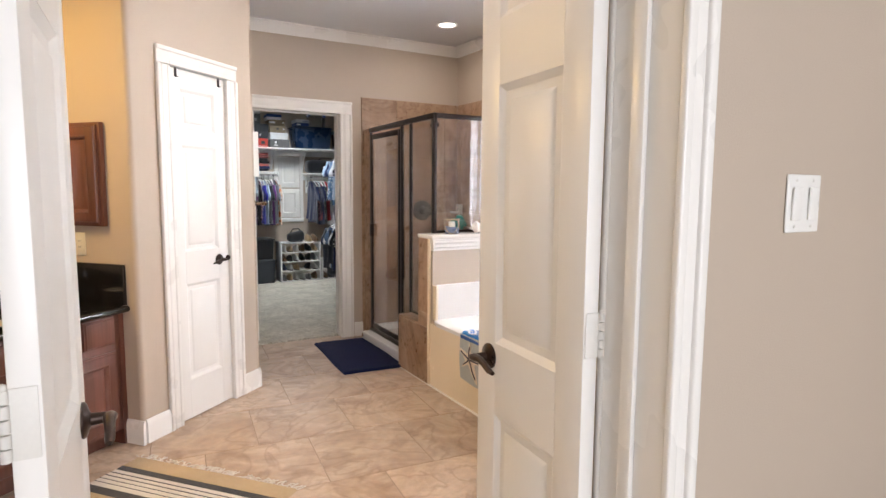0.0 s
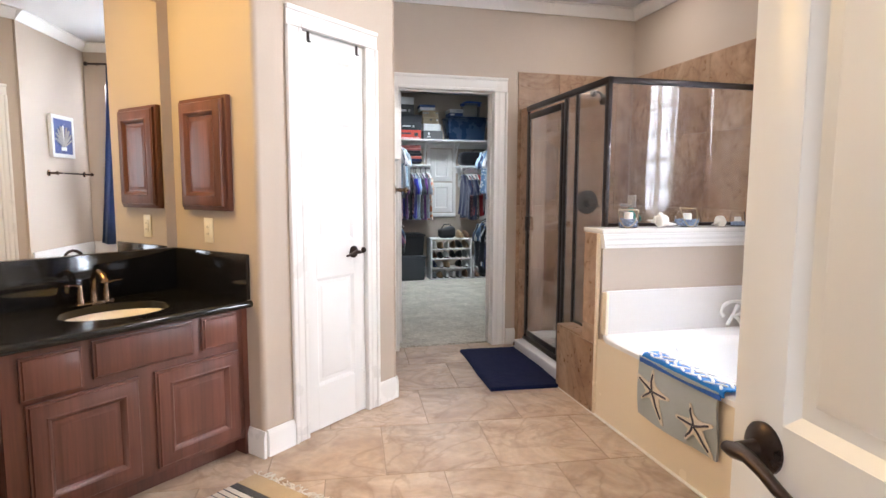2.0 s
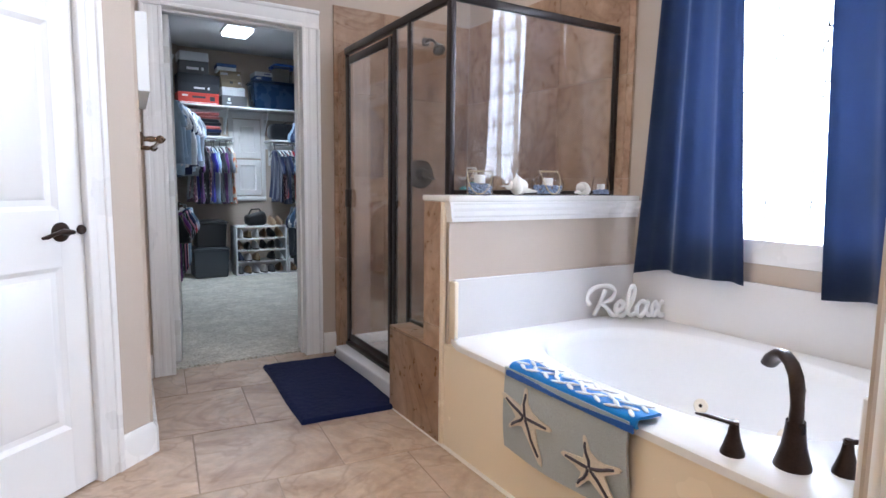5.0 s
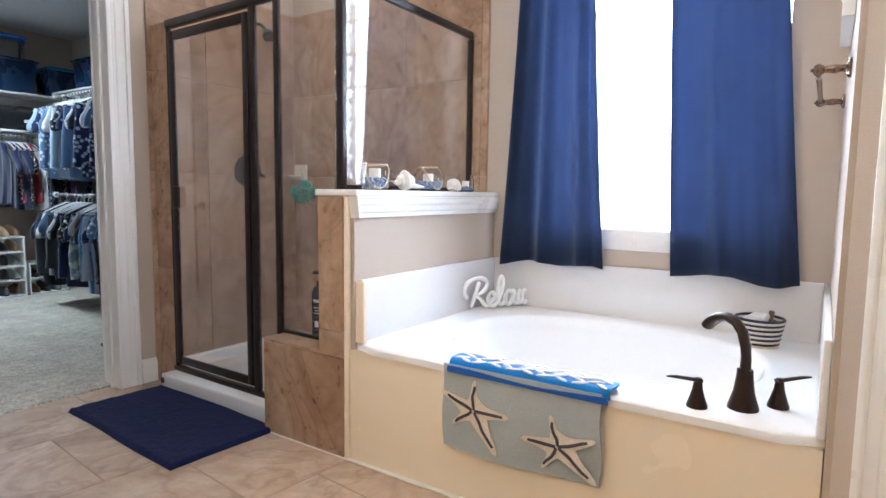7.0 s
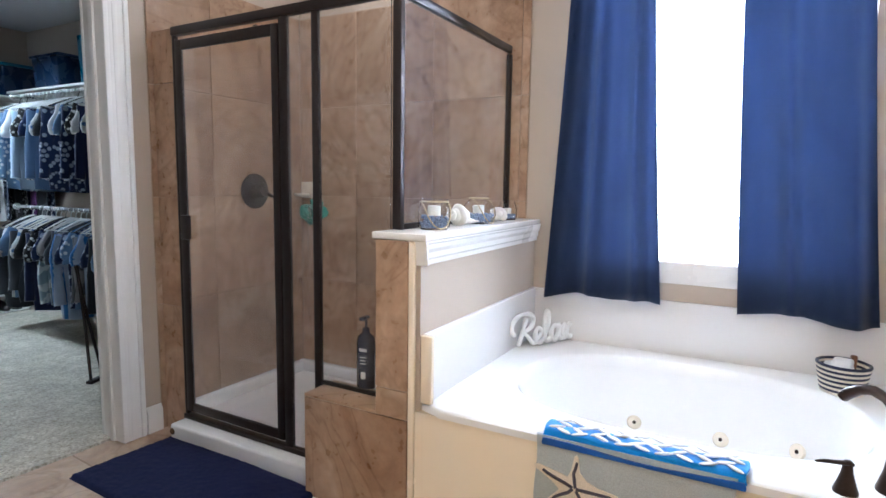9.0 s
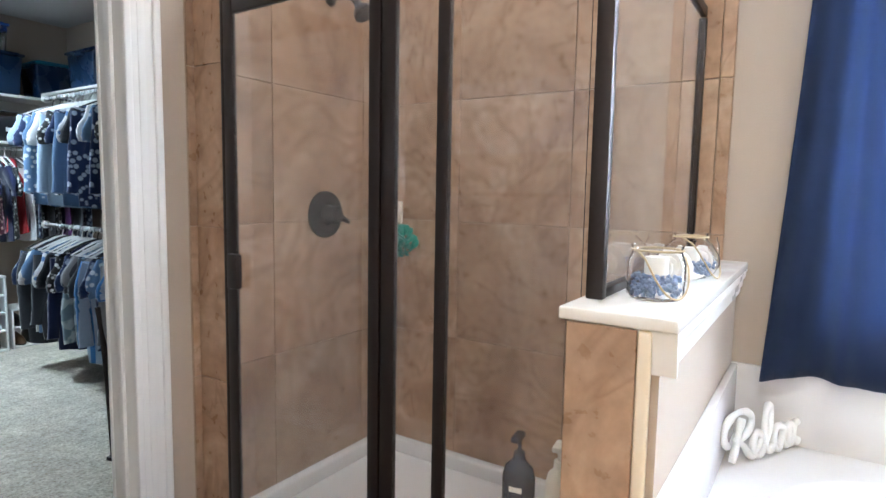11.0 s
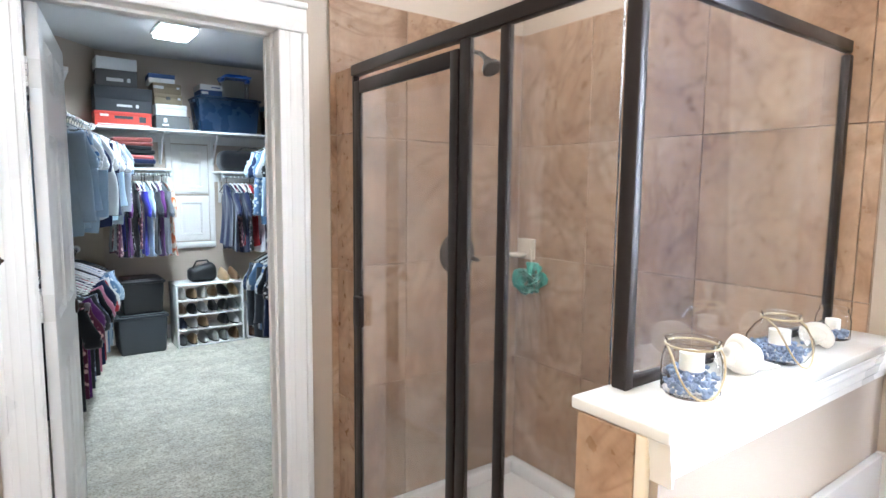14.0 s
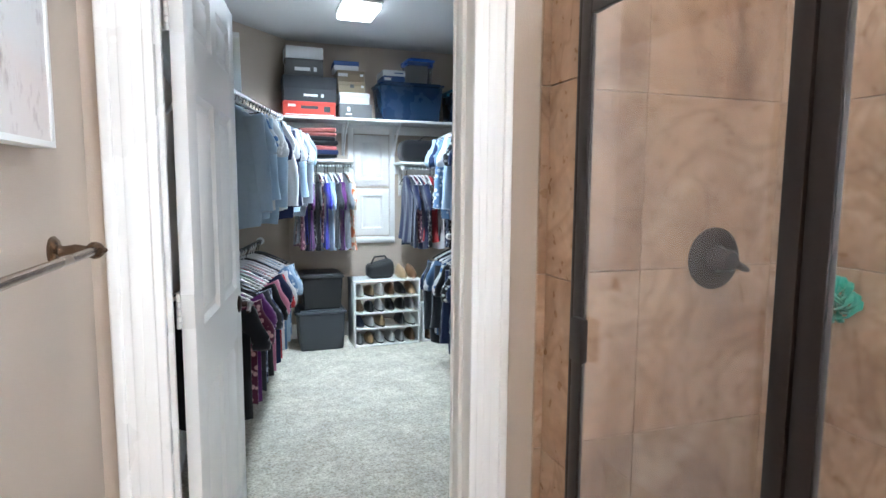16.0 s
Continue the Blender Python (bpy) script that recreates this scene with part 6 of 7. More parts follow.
def many(kinds, cols):
    return [(kinds[i % len(kinds)], c) for i, c in enumerate(cols)]


# along x: garments face the door edge-on, so they stand across the rod
fill_rod(8.62, 1.54, 2.00, 1.56, "x", many(('tank', 'tee', 'tank', 'tee'), ('grey', 'redflor', 'royal', 'navy', 'black', 'purple', 'bwprint', 'black', 'redflor', 'royal', 'white', 'ltblue', 'white', 'charcoal', 'navy', 'purple', 'redflor', 'grey', 'orange', 'orange')), 7, "clothes on the back wall")
fill_rod(8.62, 2.48, 3.2, 1.55, "x", many(('tank', 'tee'), ('navy', 'navy', 'redflor', 'navy', 'red', 'bwprint', 'red', 'white', 'navy', 'navyflor', 'bwprint', 'black', 'greyplaid', 'bwprint', 'navy', 'purple', 'black', 'grey', 'white', 'navyflor')), 7, "clothes on the back wall")
fill_rod(2.80, 6.35, 8.12, 1.905, "y", many(('tee', 'tee', 'tank', 'shirt'), ('navyflor', 'black', 'white', 'navyflor', 'black', 'whiteflor', 'lilac', 'navy', 'white', 'bwprint', 'white', 'navyflor', 'bluflor', 'white', 'grey', 'navyflor', 'charcoal', 'whiteflor', 'bluflor', 'denim', 'navyflor', 'bwprint', 'bluflor', 'ltblue', 'white', 'denim', 'whiteflor', 'bluflor', 'navyflor', 'ltblue', 'bwprint')), 8, "clothes on the upper side rod")
fill_rod(2.68, 5.95, 7.85, 0.99, "y", many(('tee', 'tee', 'shirt'), ('navyflor', 'denim', 'bluflor', 'navy', 'camoblu', 'navyflor', 'camoblu', 'bluflor', 'charcoal', 'navyflor', 'bluplaid', 'greyplaid', 'bluflor', 'navyflor', 'bluplaid', 'charcoal', 'greyplaid', 'camoblu', 'navyflor', 'bwprint', 'navy', 'black', 'whiteflor', 'charcoal', 'denim', 'white', 'charcoal', 'navyflor')), 8, "clothes on the lower side rod")
def fill_line(p, q, z, items, group):
    """Garments along a rod that runs aslant in the plan."""
    n = len(items)
    ang = math.degrees(math.atan2(q[1] - p[1], q[0] - p[0]))
    for k, (kind, col) in enumerate(items):
        f = (k + 0.5) / n
        garment(kind, col, p[0] + (q[0] - p[0]) * f, p[1] + (q[1] - p[1]) * f, z - 0.0205, ang + rnd.uniform(-6, 6), rnd.choice(("white", "white", "black")), group)


fill_line((0.99, 6.95), (1.41, 8.42), 1.93, many(('shirt', 'tee', 'tee'), ('ltblue', 'ltblue', 'whiteflor', 'ltblue', 'white', 'white', 'ltblue', 'navy', 'white', 'white', 'white', 'navy', 'navy', 'white', 'grey', 'ltblue', 'grey', 'white', 'grey', 'ltblue', 'grey')), "clothes on the upper side rod")
fill_line((0.925, 6.40), (1.225, 7.92), 0.99, many(('tee', 'tank', 'tee'), ('black', 'charcoal', 'redflor', 'purple', 'pink', 'charcoal', 'navyflor', 'redflor', 'black', 'pink', 'red', 'navy', 'red', 'bluflor', 'white', 'bluflor', 'whiteflor', 'ltblue', 'bluflor')), "clothes on the lower side rod")



# boxes and totes
def card(name, col):
    return paint(name, col, 0.6, 0.06, 5, 140, 0.08)


C_DARK, C_GREY, C_RED, C_TAN, C_BLUE, C_WHT = card("charcoal cardboard", (0.035, 0.038, 0.045)), card("grey cardboard", (0.10, 0.10, 0.10)), card("red cardboard", (0.55, 0.05, 0.03)), card("tan cardboard", (0.28, 0.22, 0.14)), card("blue cardboard", (0.03, 0.07, 0.20)), card("white cardboard", (0.70, 0.70, 0.70))


def shoe_box(x0, x1, y0, z0, h, depth, body, lid, label, bars=(), turn=0, lid_h=0.35):
    w = x1 - x0
    b = thing("shoe_box", pose((x0 + x1) / 2, y0 + depth / 2, z0, 0, 0, turn), label, "box", "boxes on the closet shelf")
    bm = B(); box(bm, -w / 2 + 0.004, w / 2 - 0.004, -depth / 2 + 0.004, depth / 2 - 0.004, 0, h - 0.004, 0.002)
    part("body", bm, body, b)
    bm = B(); box(bm, -w / 2, w / 2, -depth / 2, depth / 2, h * (1 - lid_h), h, 0.003)
    part("lid", bm, lid, b)
    for bx, bz, bw, bh, mat in bars:
        bm = B(); box(bm, bx * w - bw * w / 2, bx * w + bw * w / 2, -depth / 2 - 0.0022, -depth / 2 + 0.003, bz * h, (bz + bh) * h)
        part("print_bar", bm, mat, b)
    return b


BY = 8.575
shoe_box(1.448, 1.878, BY, SHZ + 0.0005, 0.118, 0.30, C_RED, C_RED, "red shoe box on the closet shelf", ((-0.33, 0.62, 0.14, 0.16, C_WHT), (0.33, 0.3, 0.12, 0.4, C_DARK), (0, 0.06, 0.9, 0.06, C_WHT), (0, 0.5, 0.32, 0.2, C_DARK)), 0, 0.25)
shoe_box(1.453, 1.888, BY + 0.005, SHZ + 0.119, 0.205, 0.30, C_DARK, C_DARK, "charcoal boot box on the closet shelf", ((0.0, 0.20, 0.26, 0.09, C_WHT), (0.22, 0.18, 0.05, 0.13, C_WHT)), 1, 0.5)
shoe_box(1.478, 1.788, BY + 0.02, SHZ + 0.3245, 0.135, 0.28, C_GREY, C_GREY, "grey shoe box on the closet shelf", ((-0.05, 0.30, 0.40, 0.20, C_WHT), (0.28, 0.28, 0.08, 0.25, C_WHT)), -2, 0.02)
shoe_box(1.478, 1.778, BY + 0.03, SHZ + 0.460, 0.100, 0.26, C_WHT, C_WHT, "white shoe box lid resting on a box", (), 2, 0.9)
shoe_box(1.908, 2.188, BY, SHZ + 0.0005, 0.115, 0.28, C_GREY, C_GREY, "grey boot box on the closet shelf", ((-0.22, 0.48, 0.09, 0.30, C_WHT), (-0.22, 0.22, 0.18, 0.12, C_WHT)), -1, 0.02)
shoe_box(1.908, 2.163, BY + 0.01, SHZ + 0.116, 0.095, 0.27, C_WHT, C_WHT, "white shoe box on the closet shelf", (), 1, 0.4)
for k in range(2):
    shoe_box(1.898, 2.128, BY + 0.02, SHZ + 0.2115 + 0.0905 * k, 0.090, 0.25, C_TAN, C_TAN, "tan shoe box on the closet shelf", ((-0.3, 0.45, 0.35, 0.28, C_WHT) if k else (0.0, 0.45, 0.14, 0.3, C_GREY), (0.38, 0.5, 0.1, 0.2, C_WHT)), 2 - 3 * k)
shoe_box(1.873, 2.083, BY + 0.02, SHZ + 0.393, 0.075, 0.25, C_WHT, C_BLUE, "white shoe box with a blue lid", (), -3, 0.5)
shoe_box(2.288, 2.483, BY + 0.03, SHZ + 0.3255, 0.098, 0.26, C_BLUE, C_WHT, "blue shoe box with a white lid on a tote", ((-0.3, 0.12, 0.3, 0.22, C_WHT), (0.2, 0.70, 0.4, 0.1, C_BLUE)), 0, 0.5)


def tote(x0, x1, y0, y1, z0, h, mat, lid_mat, label, turn=0):
    w, d = x1 - x0, y1 - y0
    t = thing("storage_tote", pose((x0 + x1) / 2, (y0 + y1) / 2, z0, 0, 0, turn), label, "tote", "storage totes")
    bm = B()
    vs = box(bm, -w / 2, w / 2, -d / 2, d / 2, 0, h - 0.03, 0.018, 3)
    for v in bm.verts:
        f = 0.90 + 0.10 * v.co.z / h
        v.co.x *= f; v.co.y *= f
    part("tub", bm, mat, t)
    bm = B(); box(bm, -w / 2 - 0.008, w / 2 + 0.008, -d / 2 - 0.008, d / 2 + 0.008, h - 0.032, h - 0.012, 0.006, 3)
    box(bm, -w / 2 + 0.02, w / 2 - 0.02, -d / 2 + 0.02, d / 2 - 0.02, h - 0.014, h, 0.006, 3)
    part("lid", bm, lid_mat, t)
    for s in (-1, 1):
        bm = B(); box(bm, s * w / 2 - 0.02, s * w / 2 + 0.016, -0.06, 0.06, h - 0.060, h - 0.036, 0.006)
        part("handle", bm, lid_mat, t)
    return t


P_NAVY, P_GREY, P_BLACK = paint("navy plastic tote", (0.012, 0.035, 0.085), 0.28, 0.2, 6), paint("slate plastic tote", (0.045, 0.052, 0.062), 0.42, 0.1, 6), paint("black plastic tote", (0.015, 0.015, 0.017), 0.35, 0.1, 6)
P_BLUE, P_TEAL = paint("blue translucent plastic", (0.01, 0.075, 0.42), 0.25, 0.25, 9), paint("teal plastic", (0.012, 0.16, 0.26), 0.3, 0.12, 7)
P_CLEAR = glass("clear plastic", (0.85, 0.92, 0.98), 0.12, 1.3)
tote(2.248, 2.818, BY - 0.01, BY + 0.31, SHZ + 0.0005, 0.325, P_NAVY, P_NAVY, "navy plastic storage tote on the closet shelf")
tote(2.90, 3.26, BY, BY + 0.30, SHZ + 0.0005, 0.30, P_NAVY, P_TEAL, "navy plastic storage tote with a teal lid")
tote(2.508, 2.738, BY + 0.02, BY + 0.26, SHZ + 0.3265, 0.215, P_CLEAR, paint("blue clip lid", (0.03, 0.12, 0.5), 0.3), "clear plastic bin with a blue lid on a tote")
tote(1.525, 1.915, 8.42, 8.80, 0.0125, 0.345, P_GREY, P_GREY, "slate grey storage tote on the carpet")
tote(1.560, 1.900, 8.44, 8.78, 0.358, 0.30, P_BLACK, P_BLACK, "black storage tote stacked on a grey one")
tote(2.96, 3.26, 6.75, 7.22, 1.9905, 0.33, P_BLUE, P_BLUE, "bright blue storage tote on the side shelf")
tote(2.93, 3.26, 7.75, 8.15, 1.9905, 0.28, P_NAVY, P_NAVY, "dark blue storage tote on the side shelf")
tb = thing("beach_bag", pose(3.08, 7.45, 1.9905), "teal and blue beach bag with a looped handle", "bag")
bm = B(); lathe(bm, [(0, 0), (0.11, 0), (0.125, 0.02), (0.14, 0.30), (0.142, 0.38), (0.134, 0.38), (0.12, 0.02), (0, 0.01)], n=28, sx=0.85)
part("body", bm, P_TEAL, tb)
bm = B(); sweep(bm, [(-0.10, -0.02, 0.33)] + [(-0.115 * math.cos(a), -0.04, 0.36 + 0.17 * math.sin(a)) for a in [math.pi * k / 10 for k in range(11)]] + [(0.10, -0.02, 0.33)], 0.013, 8)
part("handle", bm, P_TEAL, tb)


def hat(x, y, z, mat, band, label):
    h = thing("straw_hat", pose(x, y, z), label, "hat", "hats on the totes")
    bm = B(); lathe(bm, [(0.145, 0.012), (0.12, 0.0), (0.075, 0.004), (0.072, 0.05), (0.060, 0.085), (0.03, 0.092), (0, 0.088)], n=32, sx=1.0, sy=0.9)
    part("straw", bm, mat, h)
    bm = B(); lathe(bm, [(0.0755, 0.008), (0.0765, 0.030), (0.0745, 0.031)], n=32, sx=1.0, sy=0.9)
    part("band", bm, band, h)


M_STRAW = fabric("pale straw", (0.62, 0.55, 0.42), scale=200)
hat(3.10, 7.08, 2.3215, M_STRAW, M_STRAW, "pale straw hat lying on a blue tote")
hat(3.12, 6.85, 2.3215, M_STRAW, M_HANG["black"], "pale straw hat with a black band")


# folded sweaters and duffel
def folded(x0, x1, y0, y1, z, cols, label):
    s = thing("folded_clothes", pose((x0 + x1) / 2, (y0 + y1) / 2, z), label, "folded clothes")
    at = 0.0
    rr = random.Random(int(x0 * 99))
    for c in cols:
        h = rr.uniform(0.030, 0.045)
        bm = B(); box(bm, -(x1 - x0) / 2 + rr.uniform(0, 0.03), (x1 - x0) / 2 - rr.uniform(0, 0.03), -(y1 - y0) / 2, (y1 - y0) / 2, at, at + h, 0.014, 4)
        for v in bm.verts:
            v.co.z += 0.006 * math.sin(9 * v.co.x + at * 60)
        part("layer", bm, cloth(c), s)
        at += h - 0.002
    return s


folded(1.56, 1.90, 8.60, 8.86, 1.6105 + 0.006, ("black", "navy", "coral", "black", "black", "rust", "rust"), "stack of folded dark sweaters on the short shelf")
du = thing("duffel_bag", pose(2.72, 8.74, 1.6005), "black duffel bag on the short shelf", "bag")
bm = B(); box(bm, -0.26, 0.26, -0.13, 0.13, 0, 0.20, 0.075, 5)
part("body", bm, cloth("black"), du)
bm = B(); box(bm, -0.03, 0.24, -0.136, -0.125, 0.075, 0.105, 0.003)
part("stripe", bm, cloth("white"), du, "pale grey stripe")
bm = B(); sweep(bm, [(-0.12, -0.10, 0.18), (-0.06, -0.12, 0.225), (0.06, -0.12, 0.225), (0.14, -0.10, 0.18)], 0.008, 8, 0.5)
part("strap", bm, cloth("charcoal"), du)

# panelled window shutter on the back wall
sh = thing("panelled_shutter", pose(2.025, CY - 0.0005, 0.865), "white raised panel shutter on the closet wall", "shutter")
bm = B(); raised_panel(bm, 0, 0.43, 0, 0.06, 0, 0.03, 0)
part("sill", bm, M_TRIM, sh)
for a, b, lo, hi in ((0.0, 0.05, 0.06, 1.04), (0.38, 0.43, 0.06, 1.04), (0.05, 0.38, 0.99, 1.04)):
    bm = B(); box(bm, a, b, -0.022, 0, lo, hi, 0.004)
    part("casing", bm, M_TRIM, sh)
for lo, hi in ((0.07, 0.50), (0.52, 0.98)):
    bm = B(); raised_panel(bm, 0.055, 0.375, lo, hi, -0.001, 0.016, 0.06)
    part("panel", bm, M_TRIM, sh)

# shoe rack
SR0, SR1, SRY0, SRY1, SRH = 1.985, 2.57, 8.42, 8.72, 0.575
sk2 = thing("shoe_rack", pose(0, 0, 0.0125), "white four-tier shoe rack full of shoes", "shoe rack")
for a in (SR0, SR1 - 0.016):
    bm = B(); box(bm, a, a + 0.016, SRY0, SRY1, 0, SRH, 0.002)
    part("side", bm, M_WHITE, sk2)
TIERS = [0.02, 0.165, 0.30, 0.435]
for z in TIERS + [SRH]:
    bm = B(); box(bm, SR0 + 0.016 if z < SRH else SR0 - 0.004, SR1 - 0.016 if z < SRH else SR1 + 0.004, SRY0, SRY1, z - 0.014, z, 0.002)
    part("shelf", bm, M_WHITE, sk2)
s3 = thing("shoe_rack", pose(0, 0, 0.0125), "small white shoe rack beside the large one", "shoe rack")
for a in (2.60, 2.93):
    bm = B(); box(bm, a, a + 0.014, SRY0 + 0.02, SRY1, 0, 0.31, 0.002)
    part("side", bm, M_WHITE, s3)
for z in (0.02, 0.17, 0.31):
    bm = B(); box(bm, 2.614, 2.93, SRY0 + 0.02, SRY1, z - 0.014, z, 0.002)
    part("shelf", bm, M_WHITE, s3)
SHOE = {c: paint("shoe " + c, v, 0.5, 0.15, 30, 200, 0.2) for c, v in {"black": (0.015, 0.015, 0.016), "brown": (0.14, 0.075, 0.035), "tan": (0.36, 0.24, 0.13), "grey": (0.20, 0.21, 0.22), "navy": (0.02, 0.03, 0.07), "white": (0.6, 0.6, 0.58)}.items()}
M_SOLE = paint("pale rubber", (0.55, 0.50, 0.42), 0.6, 0.1)


def shoe(x, y, z, col, turn, kind):
    s = thing("shoe", pose(x, y, z, 0, 0, turn), f"{col} {'sneaker' if kind else 'slip-on shoe'} on the shoe rack", "shoe", "shoes on the rack")
    bm = B()
    n, m = 14, 12
    rings = []
    for k in range(n + 1):
        t = k / n
        L = -0.13 + 0.26 * t
        w = 0.038 * max(0.0, 1 - abs(2 * t - 1) ** 3.2) ** 0.5 * (0.85 + 0.2 * t) + 0.002
        h = (0.078 if kind else 0.058) * max(0.0, 1 - t) ** 0.55 + 0.030 * (1 - abs(2 * t - 1) ** 5)
        rings.append([bm.verts.new((w * math.cos(a), L, 0.012 + max(0.0, math.sin(a)) * h - max(0.0, -math.sin(a)) * 0.004)) for a in [6.283 * j / m for j in range(m)]])
    for a, b in zip(rings, rings[1:]):
        for j in range(m):
            bm.faces.new((a[j], a[(j + 1) % m], b[(j + 1) % m], b[j]))
    bm.faces.new(rings[0]); bm.faces.new(rings[-1])
    part("upper", bm, SHOE[col], s, "", 60)
    bm = B()
    lathe(bm, [(0, 0), (0.98, 0), (1.0, 0.003), (1.0, 0.012), (0, 0.013)], n=24, sx=0.040, sy=0.132)
    part("sole", bm, M_SOLE if kind else SHOE["black"], s)
    if kind:
        bm = B(); box(bm, -0.022, 0.022, 0.0, 0.006, 0.050, 0.066, 0.002, 2, pose(0, 0.02, 0, -20, 0, 0)); 
        part("strap", bm, M_SOLE, s)
    return s


rnd = random.Random(77)
for z in TIERS:
    for k in range(6):
        x = SR0 + 0.062 + k * 0.092
        if rnd.random() < 0.94:
            shoe(x, 8.565, z + 0.0127, rnd.choice(("black", "brown", "grey", "tan", "navy", "black", "white")), rnd.choice((0, 180)) + rnd.uniform(-4, 4), rnd.random() < 0.6)
for z in (0.02, 0.17):
    for k in range(3):
        shoe(2.67 + k * 0.095, 8.575, z + 0.0127, rnd.choice(("brown", "black", "grey")), 180, False)
for k, c in enumerate(("tan", "brown")):
    shoe(2.43 + k * 0.09, 8.565, SRH + 0.0127, c, 180, True)
bg = thing("handbag", pose(2.24, 8.57, SRH + 0.0127), "black slouchy handbag on the shoe rack", "bag")
bm = B(); box(bm, -0.12, 0.12, -0.08, 0.08, 0, 0.15, 0.05, 4)
for v in bm.verts:
    v.co.z += 0.02 * math.sin(21 * v.co.x) * v.co.z / 0.15
part("body", bm, SHOE["black"], bg)
bm = B(); sweep(bm, [(-0.08, -0.02, 0.13), (-0.05, -0.03, 0.19), (0.04, -0.03, 0.195), (0.08, -0.02, 0.13)], 0.008, 8)
part("handle", bm, SHOE["black"], bg)
# plastic-wrapped bedding on the lower rod and a folded stand by the door
pb = thing("wrapped_bedding", pose(2.74, 6.35, 1.02), "clear plastic wrapped bedding lying on the lower rod", "bedding")
bm = B(); box(bm, -0.14, 0.14, -0.26, 0.26, -0.008, 0.11, 0.05, 4)
part("bundle", bm, paint("shiny plastic wrap", (0.50, 0.55, 0.58), 0.12, 0.2, 12, 60, 0.8), pb)
stn = thing("folding_stand", pose(2.14, 6.02, 0.0125, 0, 0, 20), "black metal folding stand leaning in the closet", "stand")
for sx, ln in ((-0.05, 0.02), (0.05, -0.02)):
    bm = B(); sweep(bm, [(sx, 0, 0.008), (sx * 0.7 + ln, 0.05, 0.35), (sx * 0.3 + ln, 0.10, 0.70)], 0.009, 8)
    part("leg", bm, M_FRAME, stn)
bm = B(); box(bm, -0.07, 0.07, -0.02, 0.02, 0.0, 0.02, 0.005)
part("foot", bm, M_FRAME, stn)

# ---- tiles ----
TILE_MESH = {}


def tile(parent, name, w, h, m, mat, t=0.008):
    """One tile: x 0..w, z 0..h, back at y=0, face at -t."""
    key = (round(w, 3), round(h, 3), mat.name, t)
    if key not in TILE_MESH:
        bm = B(); box(bm, 0, w, -t, 0, 0, h, 0.0018, 1)
        bmesh.ops.recalc_face_normals(bm, faces=bm.faces)
        me = bpy.data.meshes.new(name); bm.to_mesh(me); bm.free()
        me.materials.append(mat)
        TILE_MESH[key] = me
    o = new(name, TILE_MESH[key])
    o.parent = parent
    o.matrix_world = m
    return o


def tile_wall(parent, m, x0, x1, zs, joints, mat, g=0.0022):
    """Rows between the heights zs; joints: upright joints of each row."""
    for k, (lo, hi) in enumerate(zip(zs, zs[1:])):
        xs = [x0] + [j for j in joints[k % len(joints)] if x0 + 0.02 < j < x1 - 0.02] + [x1]
        for a, b in zip(xs, xs[1:]):
            tile(parent, "wall_tile", b - a - g, hi - lo - g, m @ Matrix.Translation((a + g / 2, 0, lo + g / 2)), mat)


ZS = [0.0, 0.625, 1.142, 1.665, 2.192]
bm = B(); box(bm, SHX, 2.936, 5.1045, 5.1095, 0, 2.195)
gb1 = structure("shower_backing_north", bm, M_SGROUT, "grouted brown stone-look shower wall tiles", "wall")
tile_wall(gb1, Matrix.Translation((0, 5.104, 0)), SHX - 0.002, 2.932, ZS, [(2.275, 2.79)], M_STILE)
bm = B(); box(bm, 2.939, 2.9445, 3.612, 5.1045, 0, 2.195)
gb2 = structure("shower_backing_east", bm, M_SGROUT, "grouted brown stone-look shower wall tiles", "wall")
tile_wall(gb2, pose(2.9385, 0, 0, 0, 0, -90), -5.094, -3.612, ZS, [(-4.67, -4.16, -3.655)], M_STILE)
bm = B(); box(bm, 1.82, 1.834, 3.603, KY1, 0.0, 1.0315); box(bm, 1.82, 1.834, KY1, 4.07, 0, 0.405)
gb3 = structure("knee_wall_backing", bm, M_SGROUT, "brown tile facing of the shower knee wall", "wall")
mk = pose(1.8198, 0, 0, 0, 0, -90)
tile(gb3, "wall_tile", 4.07 - 3.603, 0.402, mk @ Matrix.Translation((-4.07, 0, 0.0)), M_STILE)
tile(gb3, "wall_tile", KY1 - 3.603, 0.1, mk @ Matrix.Translation((-KY1, 0, 0.405)), M_STILE)
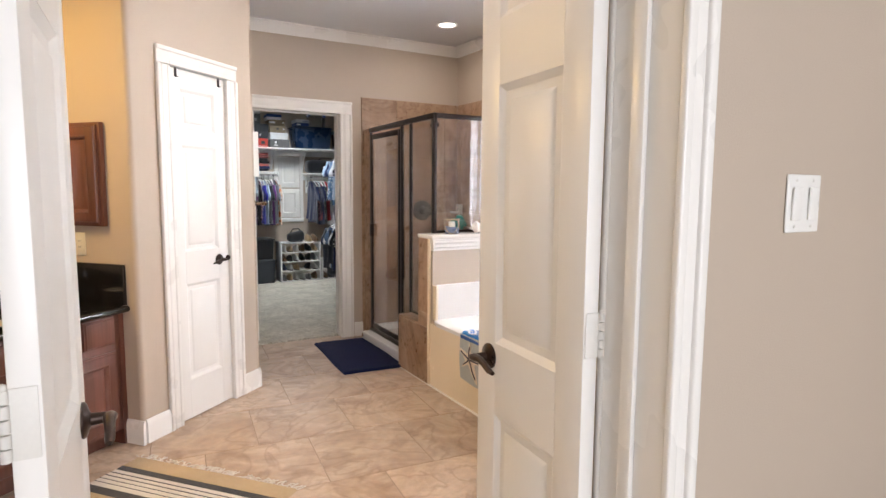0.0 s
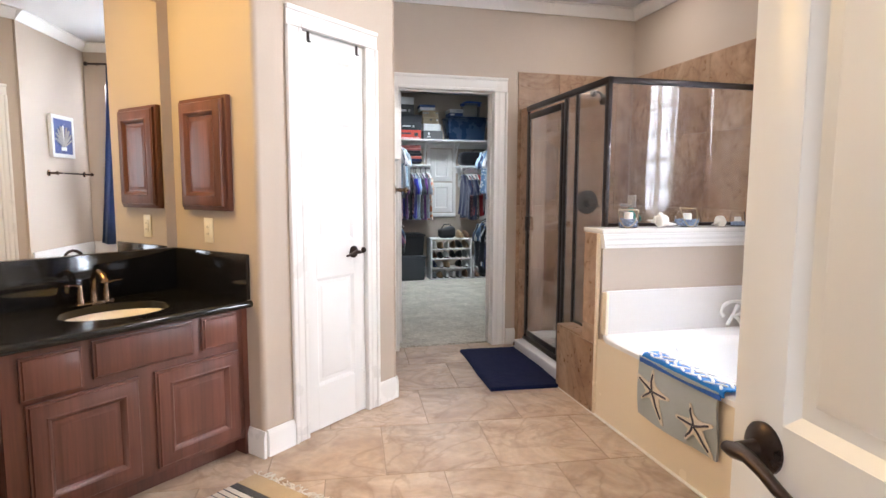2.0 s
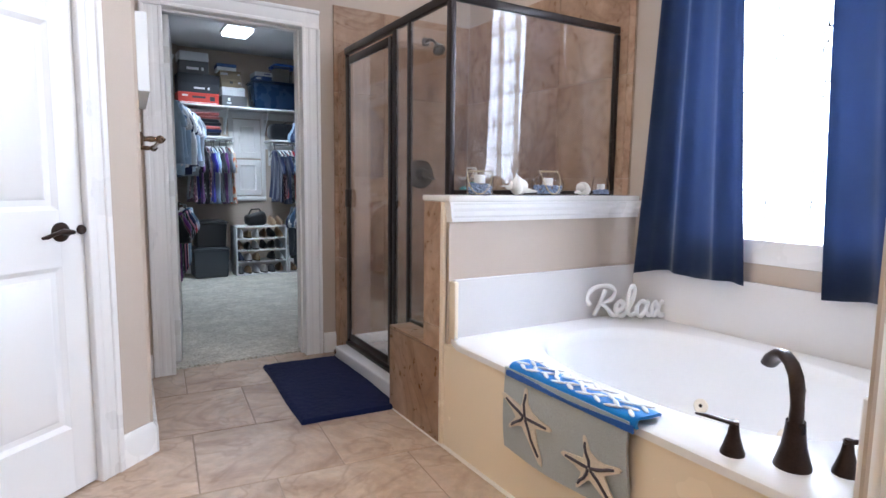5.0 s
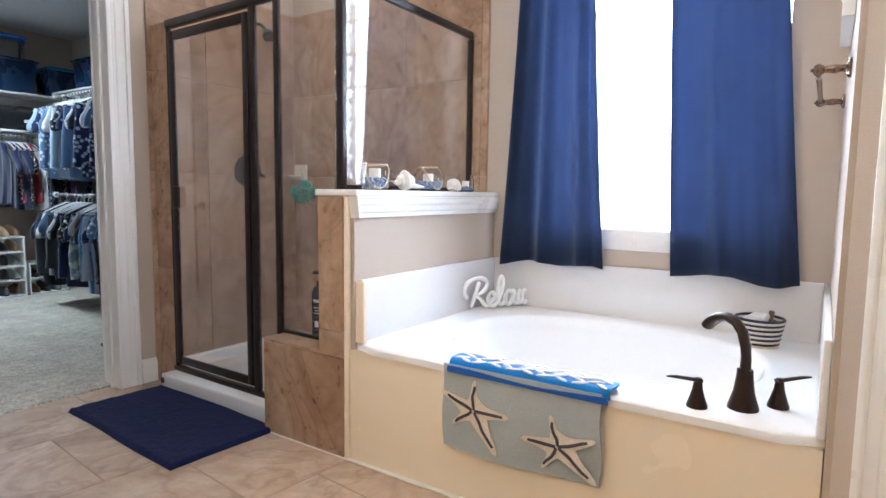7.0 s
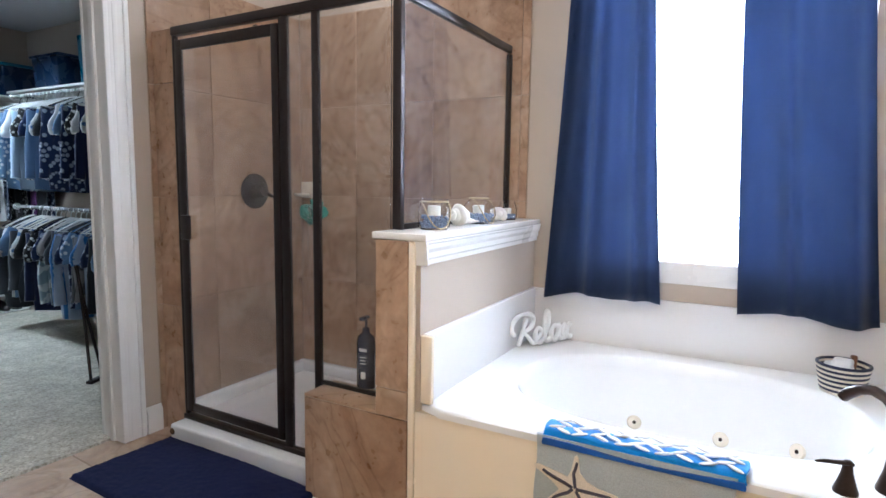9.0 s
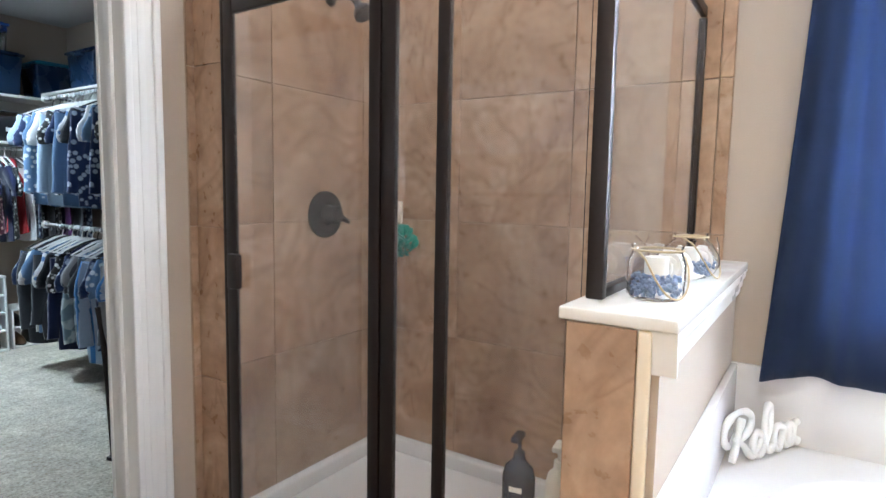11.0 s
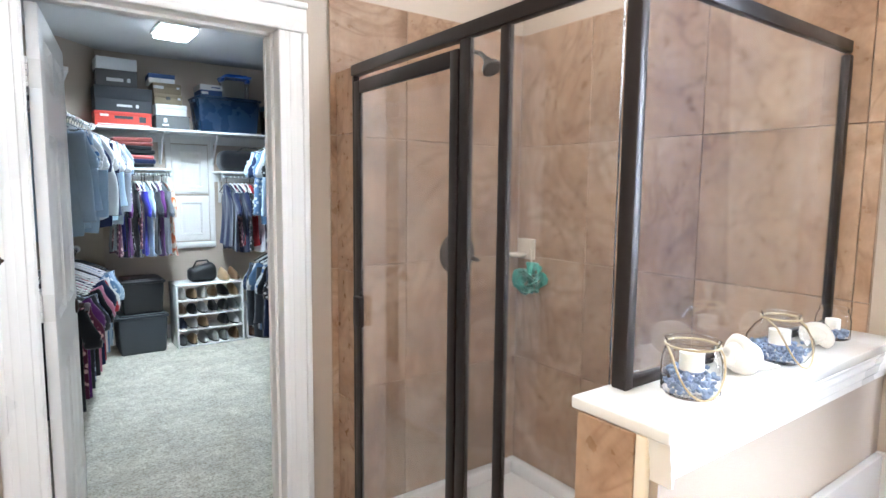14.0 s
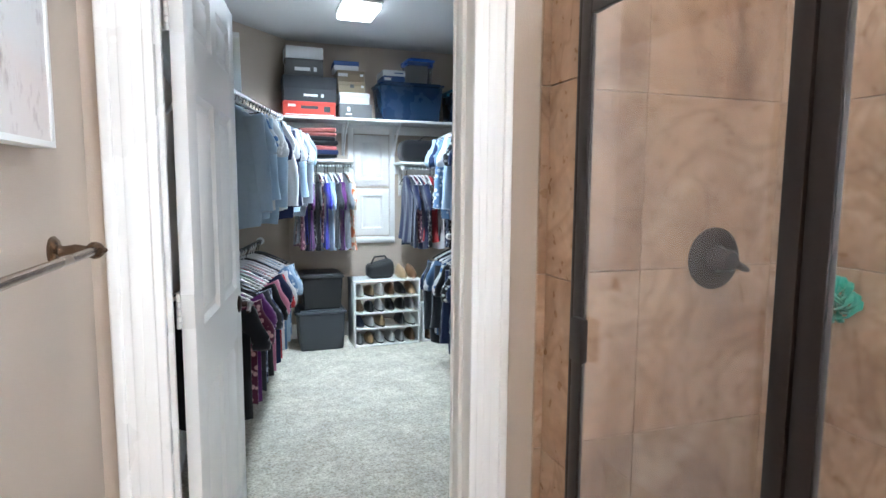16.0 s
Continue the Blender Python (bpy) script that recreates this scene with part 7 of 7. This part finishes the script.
tile(gb3, "wall_tile", KY1 - 3.603, 0.522, mk @ Matrix.Translation((-KY1, 0, 0.508)), M_STILE)
bm = B(); box(bm, 1.812, 1.992, KY1 + 0.001, 4.071, 0.4055, 0.4165, 0.003)
structure("knee_wall_top_tile", bm, M_STILE, "brown tile cap of the low knee wall", "wall")
bm = B(); box(bm, 1.992, 1.999, KY1, 4.07, 0.0, 0.404); box(bm, 1.99, 2.945, KY1, KY1 + 0.007, 0.0, 1.0315)
structure("knee_wall_inner_tile", bm, M_STILE, "brown tile inside the shower knee wall", "wall")
for k, (lo, hi) in enumerate(zip(ZS[:4] , ZS[1:4] + [1.906])):
    tile(gb1, "wall_tile", 0.146, hi - lo - 0.003, pose(SHX + 0.0318, 0, 0, 0, 0, -90) @ Matrix.Translation((-5.0965, 0, lo + 0.0015)), M_STILE)
bm = B(); box(bm, 1.812, 1.832, 3.578, 3.602, 0, 1.031, 0.006, 3)
structure("trim_knee_edge", bm, M_APRON, "cream bullnose edge of the knee wall", "trim")
bm = B(); box(bm, 1.806, 1.8245, 2.05, 4.07, 0.0005, 0.006, 0.002)
structure("trim_caulk", bm, M_CAULK, "white caulk line along tub and tile", "trim")

# floor tiles: running bond, turned a little against the walls
TA = radians(-5.2)
E1, E2 = Vector((math.cos(TA), math.sin(TA), 0)), Vector((-math.sin(TA), math.cos(TA), 0))
S1, S2 = 0.528, 0.536
ORG = Vector((1.141, 3.648, 0))
rot_floor = Matrix.Rotation(TA, 4, "Z")
for j in range(-7, 5):
    for i in range(-6, 4):
        off = 0.0 if (j % 2) else 0.26
        c = ORG + E1 * (i * S1 + off) + E2 * (j * S2)
        mid = c + E1 * S1 / 2 + E2 * S2 / 2
        if -1.25 < mid.x < 2.2 and 0.55 < mid.y < 5.42 and mid.y < 4.9 + 1.2 * mid.x:
            tile(floor, "floor_tile", S1 - 0.005, S2 - 0.005, Matrix.Translation(c + E1 * 0.0025 + E2 * 0.0025 + Vector((0, 0, -0.0068))) @ rot_floor @ pose(0, 0, 0, -90, 0, 0), M_FTILE, 0.0065)
